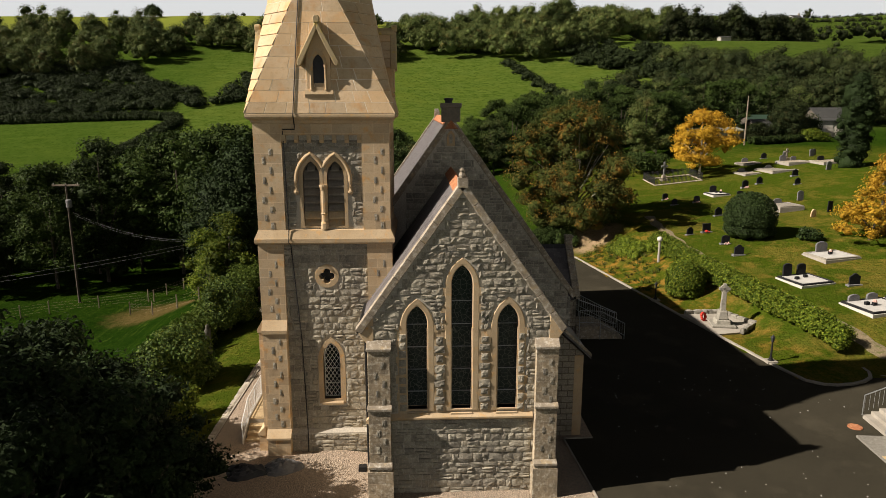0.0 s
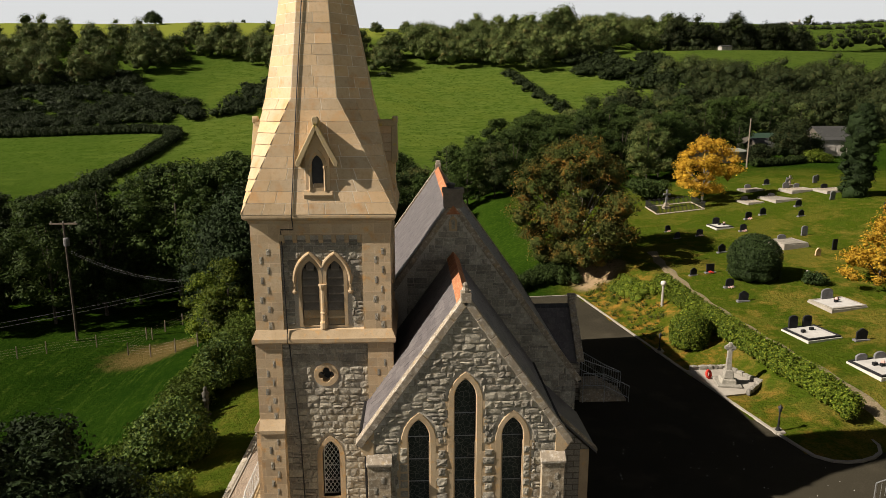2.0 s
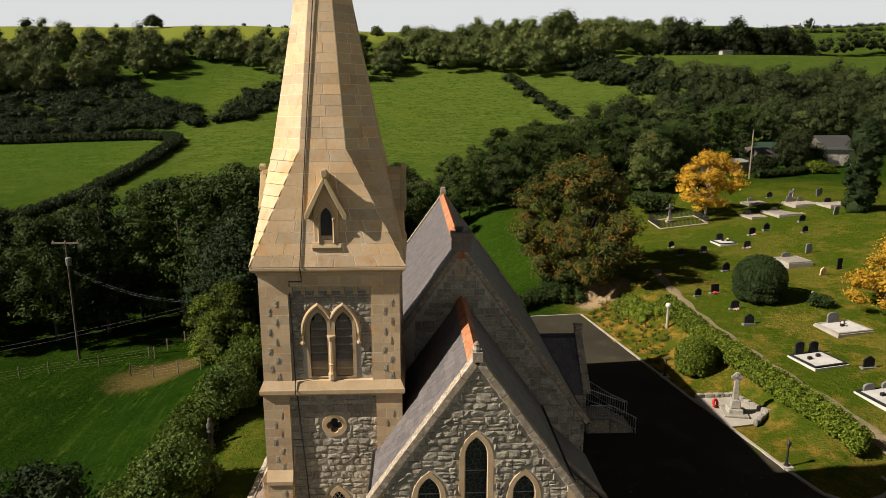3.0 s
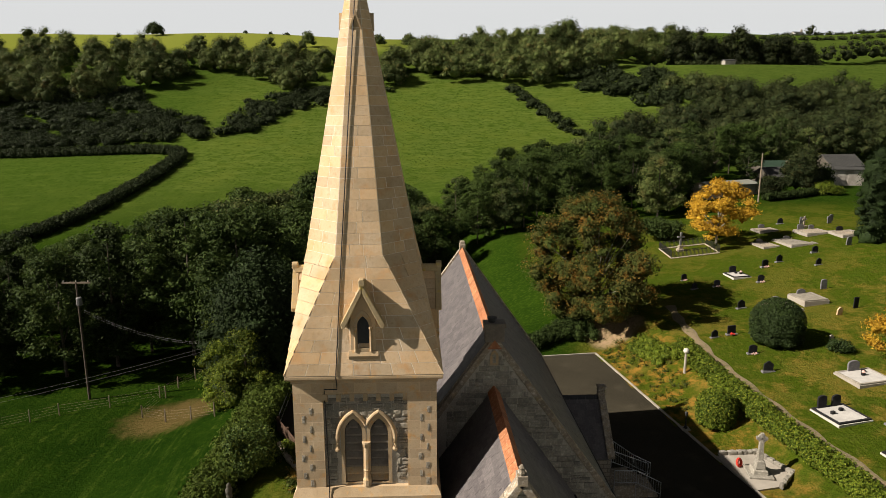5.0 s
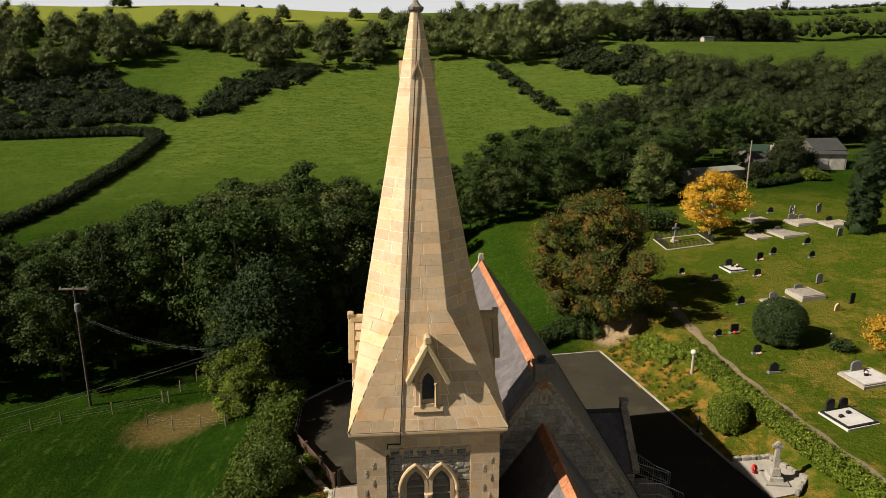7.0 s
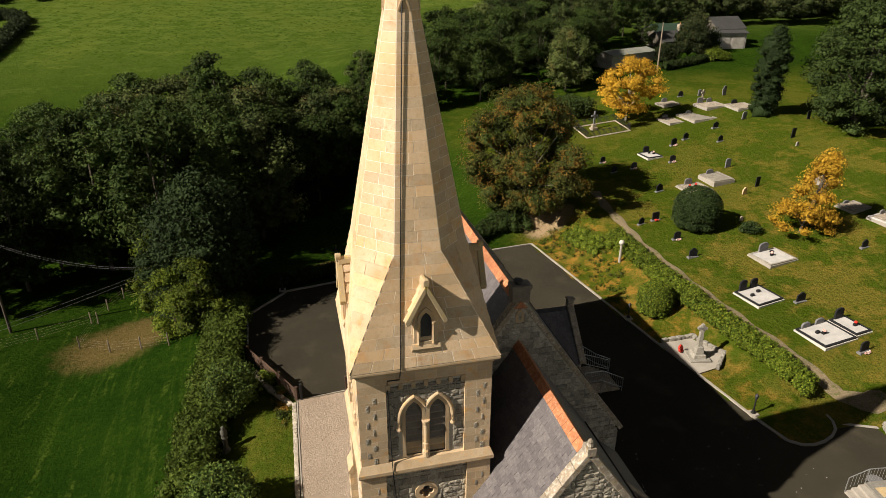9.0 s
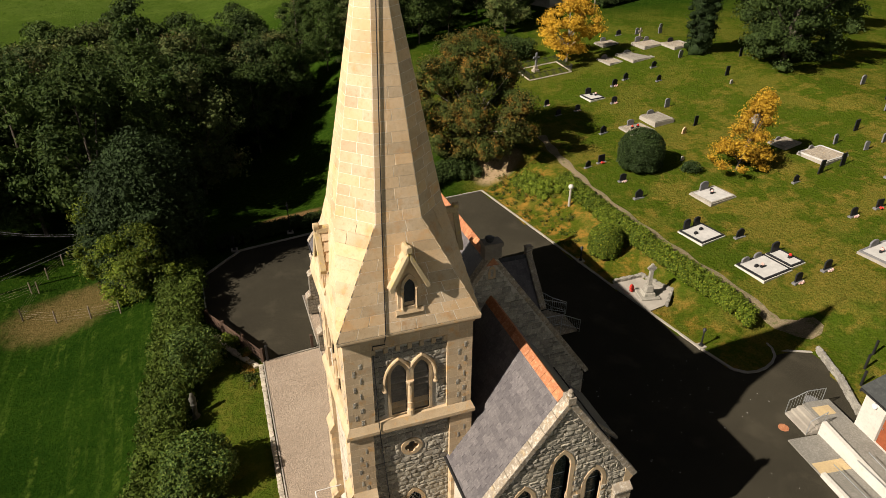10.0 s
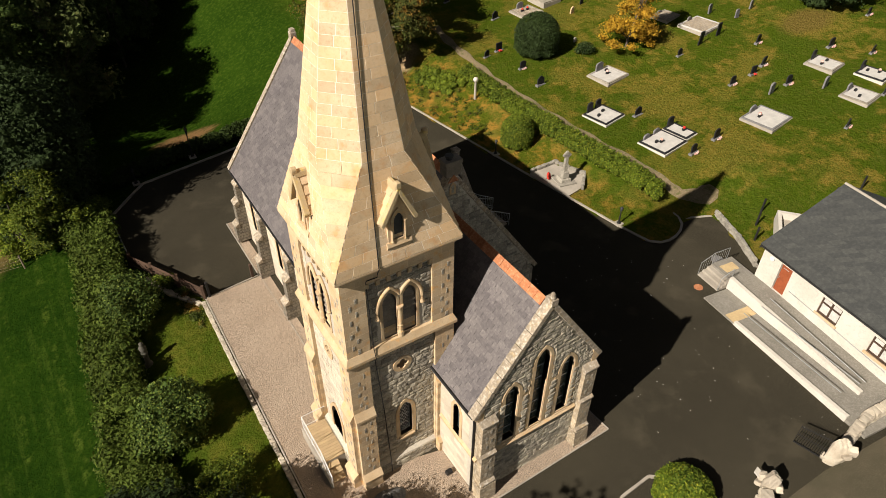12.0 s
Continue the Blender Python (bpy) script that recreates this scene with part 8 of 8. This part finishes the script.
bush("house_bush", "wide clipped green bush before the farm", 70.4, 115.0, 3.2, 1.9, LEAF_HEDGE, 0.12, 300, 308, 16)
bush("house_tree", "grey-green shrub tree beside the farm", 66.3, 117.0, 3.3, 7.6, VALLEY_LEAF, 0.15, 260, 309, 24)
bush("house_bush", "brown-green shrub before the outhouse", 60.5, 114.5, 3.0, 3.4, VALLEY_LEAF, 0.15, 260, 312, 18)
bush("house_tree", "grey-green shrub tree beside the farm", 70.5, 122.0, 3.4, 8.2, VALLEY_LEAF, 0.15, 260, 313, 24)
bush("house_bush", "dark shrub beside the garage", 75.8, 124.0, 2.2, 4.6, LEAF_DARK, 0.15, 260, 314, 16)
bush("house_bush", "dark shrub behind the railed grave", 33.0, 92.5, 3.2, 2.8, LEAF_DARK, 0.15, 260, 311, 14)
for i, (x, y, r, t) in enumerate(((-9.9, 24.5, 1.0, 1.2), (-10.3, 44.6, 0.9, 1.0), (-9.5, 43.0, 0.6, 0.7), (-11.5, 27.8, 1.6, 2.0))):
    bush("lawn_shrub", "small rough shrub at the lawn's edge", x, y, r, t, LEAF_HEDGE if i % 2 else LEAF_RUST, 0.07, 800, 320 + i, 9)


def hedge(name, label, points, wide, tall, material, size, per, seed, category="hedge", step=0.36, core=0.72, rough=0.2):
    g = np.random.default_rng(seed)
    cl = []
    for (ax, ay), (bx, by) in zip(points, points[1:]):
        l = math.hypot(bx - ax, by - ay)
        n = max(1, int(l / (step * wide)))
        for k in range(n):
            for side in (-0.32, 0.0, 0.32):
                q = (k + g.uniform(0, 1)) / n
                x, y = ax + (bx - ax) * q - (by - ay) / l * side * wide, ay + (by - ay) * q + (bx - ax) / l * side * wide
                r = wide * g.uniform(0.28, 0.4)
                top = tall * (1 + rough * g.uniform(-1, 1)) * (1.0 if abs(side) < 0.1 else 0.9)
                cl.append((x, y, high(x, y) + max(top - r, r * 0.6), r, 0.9))
                if tall > 1.2 * wide or side:
                    cl.append((x, y, high(x, y) + tall * 0.35, r, 1.1))
    corners, extra = clump_leaves(cl, per, size, g, core, 0.55, shell=(0.65, 1.2), wobble=0.12)
    return tagged(whole(name, leaf_mesh(name, corners, material, extra), material, label, category), kind="stuff")


hedge("laurel_hedge", "bright green clipped laurel hedge along the graveyard path", [(21.6, 57.0), (22.0, 50.0), (22.6, 44.0), (23.2, 38.5), (23.9, 33.6)], 1.3, 1.4, LEAF_HEDGE, 0.085, 620, 401, rough=0.08)
hedge("mixed_hedge", "tall rough mixed hedge between lawn and meadow", [(-13.2, 55.0), (-13.6, 48.0), (-14.6, 40.0), (-15.2, 33.0), (-14.6, 25.0)], 2.5, 2.3, LEAF_MIXED, 0.105, 330, 402)
hedge("low_hedge", "low dark hedge behind the yard kerb", [(-10.5, 59.5), (-5.0, 61.0), (2.0, 62.0), (9.5, 64.0), (14.5, 66.5)], 1.5, 1.3, LEAF_DARK, 0.1, 360, 403)
hedge("bank_scrub", "rough green scrub on the bank above the yard", [(19.2, 61.0), (19.6, 59.0), (20.4, 56.0)], 1.8, 0.6, LEAF_HEDGE, 0.08, 220, 404, rough=0.6)
hedge("bank_scrub", "rough scrub under the autumn tree", [(12.5, 66.0), (14.5, 65.6), (16.2, 65.6)], 2.0, 1.0, LEAF_DARK, 0.09, 220, 405, rough=0.6)
hedge("field_hedge", "dark thorn hedge curving down the hill field", [(-92, 120), (-83.7, 133.5), (-79.1, 146), (-73.7, 161.6), (-69.0, 174.3), (-66.9, 188.0), (-69.0, 194), (-76, 197), (-98, 198.5), (-124, 200), (-160, 204)], 3.6, 2.4, GORSE, 0.2, 60, 406, rough=0.08)
hedge("farm_hedge", "clipped hedge in front of the farm", [(56, 108), (66, 113), (72, 117)], 1.6, 1.3, LEAF_DARK, 0.14, 110, 407)


# woods, gorse and hedgerow trees on the hill
def far_trees(name, label, spots, material, per, size, seed, parts=10, core=0.62):
    """Many distant crowns: billows set over a dome, lit as solid masses, with leaves over them."""
    g = np.random.default_rng(seed)
    cl = []
    for x, y, tall, r in spots:
        z = high(x, y)
        lop = g.uniform(0.75, 1.15, 2)
        for k in range(parts):
            a = 2.4 * k + g.uniform(-0.5, 0.5)
            q = ((k + 0.5) / parts) ** 0.55
            rr = r * g.uniform(0.3, 0.46) * (1.15 - 0.25 * q)
            top = tall * (1 - 0.62 * q ** 2.2) * g.uniform(0.86, 1.04)
            cl.append((x + r * 0.78 * q * lop[0] * math.cos(a), y + r * 0.78 * q * lop[1] * math.sin(a), z + max(rr * 0.4, top - rr * 0.8), rr, 0.85))
        cl.append((x, y, z + tall * 0.38, r * 0.72, max(0.5, tall * 0.5 / r)))
    corners, extra = clump_leaves(cl, per, size, g, core, 0.5, shell=(0.65, 1.28), wobble=0.16)
    return tagged(whole(name, leaf_mesh(name, corners, material, extra), material, label, "woodland"), kind="stuff")


def scatter(region, count, seed, tall, radius):
    r = random.Random(seed)
    out, xs, ys = [], [p[0] for p in region], [p[1] for p in region]
    while len(out) < count:
        x, y = r.uniform(min(xs), max(xs)), r.uniform(min(ys), max(ys))
        if within(x, y, region):
            out.append((x, y, r.uniform(*tall), r.uniform(*radius)))
    return out


HILL_WEST = [(-270, 238), (-150, 242), (-118, 248), (-106, 262), (-94, 270), (-82, 285), (-66, 274), (-50, 264), (-8, 268), (-5, 300), (-60, 312), (-150, 318), (-270, 340)]
HILL_MID = [(-5, 278), (30, 272), (48, 262), (62, 270), (80, 285), (105, 300), (120, 330), (60, 330), (0, 305)]
GORSE_WEST = [(-230, 208), (-98, 206), (-68, 211), (-74, 228), (-95, 243), (-108, 264), (-230, 258)]
GORSE_MID = [(-66, 214), (-54, 216), (-42, 236), (-30, 262), (-46, 270), (-62, 240)]
RIGHT_WOOD = [(50, 150), (70, 160), (95, 152), (120, 150), (190, 165), (240, 190), (240, 235), (150, 225), (100, 222), (80, 215), (62, 190), (40, 160)]
SCRUB_RIGHT = [(58, 262), (80, 232), (96, 224), (108, 240), (92, 268), (72, 282), (60, 276)]
far_trees("hill_wood", "dense green wood along the hilltop", scatter(HILL_WEST, 300, 51, (7, 14), (4.2, 7.0)), FAR_LEAF, 26.0, 0.24, 501)
far_trees("hill_wood", "dense green wood along the hilltop", scatter(HILL_MID, 135, 52, (8, 15), (4.5, 7.0)), FAR_LEAF, 26.0, 0.24, 502)
far_trees("valley_wood", "dense autumn-tinted wood on the valley side", scatter(RIGHT_WOOD, 230, 53, (8, 14), (4.5, 7.2)), VALLEY_LEAF, 34.0, 0.21, 503)
far_trees("gorse_thicket", "dark gorse thicket on the hill", scatter(GORSE_WEST, 620, 54, (2.2, 3.6), (3.2, 4.8)), GORSE, 16.0, 0.24, 504, 4)
far_trees("gorse_thicket", "dark gorse thicket on the hill", scatter(GORSE_MID, 80, 55, (1.8, 3.4), (3.0, 4.6)), GORSE, 18.0, 0.24, 505, 5)
far_trees("gorse_thicket", "dark scrub running up the hill field", [(36 + 12.5 * k / 18 + 1.6 * math.sin(k * 2.2), 262 - 52 * k / 18, 2.4 + 0.5 * math.sin(k), 2.9 + 0.6 * math.cos(k * 1.7)) for k in range(19)], GORSE, 18.0, 0.24, 506, 6)
far_trees("gorse_thicket", "dark scrub at the field's upper edge", scatter(SCRUB_RIGHT, 85, 57, (2.5, 6.0), (3.2, 4.8)), GORSE, 16.0, 0.26, 507, 6)
far_trees("lone_bush", "lone dark bushes in the hill field", [(-52, 224, 2.5, 2.4), (-36, 246, 2.4, 2.6), (-24, 262, 2.2, 2.4), (-12, 266, 2.4, 3.0), (76, 232, 3.0, 2.4), (70, 246, 2.4, 2.2), (-33, 258, 2.0, 2.2), (-62, 250, 2.0, 2.4)], GORSE, 16.0, 0.22, 508, 7)
far_trees("field_tree", "broad rounded trees at the shoulder of the field", [(97, 236, 9, 6.5), (103, 233, 8, 6.0), (91, 240, 7, 5.5), (110, 236, 6, 5.0)], FAR_LEAF, 20.0, 0.26, 512, 16)
SKY = [(60, 300, 17, 7.5), (66, 302, 19, 8), (54, 296, 13, 6.5), (20, 300, 13, 7), (8, 302, 12, 6.5), (28, 304, 11, 7), (118, 360, 12, 7), (124, 362, 13, 6), (136, 365, 12, 7), (-55, 352, 8, 4.5), (-20, 360, 6, 4), (-4, 356, 7, 5), (44, 318, 10, 6), (76, 312, 12, 7), (84, 316, 12, 7), (92, 322, 13, 7), (100, 326, 14, 7)]
far_trees("skyline_trees", "large rounded trees along the skyline", SKY, FAR_LEAF, 18.0, 0.32, 509, 22)
CREST = [(115 + 4.6 * k, 301 + 3 * math.sin(k * 1.9), 19.5 + 2.2 * math.sin(k * 1.3) - 0.16 * max(0, k - 7) ** 2, 6.6) for k in range(14)]
far_trees("crest_wood", "dark rounded wood behind the field's crest", CREST, VALLEY_LEAF, 18.0, 0.32, 513, 20)
far_trees("crest_hedge", "low hedge along the crest of the field", [(112 + 3.0 * k, 289, 3.4, 2.6) for k in range(12)], VALLEY_LEAF, 12.0, 0.26, 514, 6)
far_trees("lone_tree", "single dark round tree on the skyline field", [(-155, 415, 8, 6.0)], GORSE, 14.0, 0.36, 510, 30)
far_trees("far_hedgerow", "low hedgerow trees far along the skyline", [(170 + 9 * k, 338 + 4 * math.sin(k), 12 + 2.5 * math.sin(k * 1.3), 6) for k in range(22)] + [(228 + 7 * k, 428, 2.2 + 1.2 * math.sin(k * 1.7), 4) for k in range(40)] + [(251, 428, 8, 4.5), (-103, 420, 2.0, 2.0), (-88, 420, 1.6, 1.8), (-78, 418, 1.8, 2.4)] + [(190 + 8 * k, 385 + 0.5 * k, 2.2, 3.4) for k in range(22)], VALLEY_LEAF, 9.0, 0.36, 511, 6)


def weeds(name, label, region, count, material, seed):
    """Low straggling plants over a rough bank."""
    g = np.random.default_rng(seed)
    cl = [(x, y, high(x, y) + 0.05, r, 0.7) for x, y, _, r in scatter(region, count, seed, (0.1, 0.3), (0.12, 0.42))]
    corners, extra = clump_leaves(cl, 420, 0.06, g, 0.4, 0.6, shell=(0.3, 1.3))
    tagged(whole(name, leaf_mesh(name, corners, material, extra), material, label, "weeds"), kind="stuff")


BANK = [(16.3, 62.3), (17.9, 48.5), (19.0, 48.5), (20.6, 52.0), (20.4, 57.5), (20.5, 62.0), (18.5, 64.0)]
weeds("bank_weeds", "low straggling green weeds on the bank", BANK, 90, LEAF_HEDGE, 601)
weeds("dry_weeds", "low dry orange weeds on the bank", BANK, 70, LEAF_RUST, 602)
VERGE = [(-11.6, 44.0), (-9.2, 41.6), (-9.0, 38.0), (-10.2, 42.0), (-11.6, 45.4)]
weeds("fence_weeds", "rough yellowed weeds below the board fence", VERGE, 30, LEAF_RUST, 603)
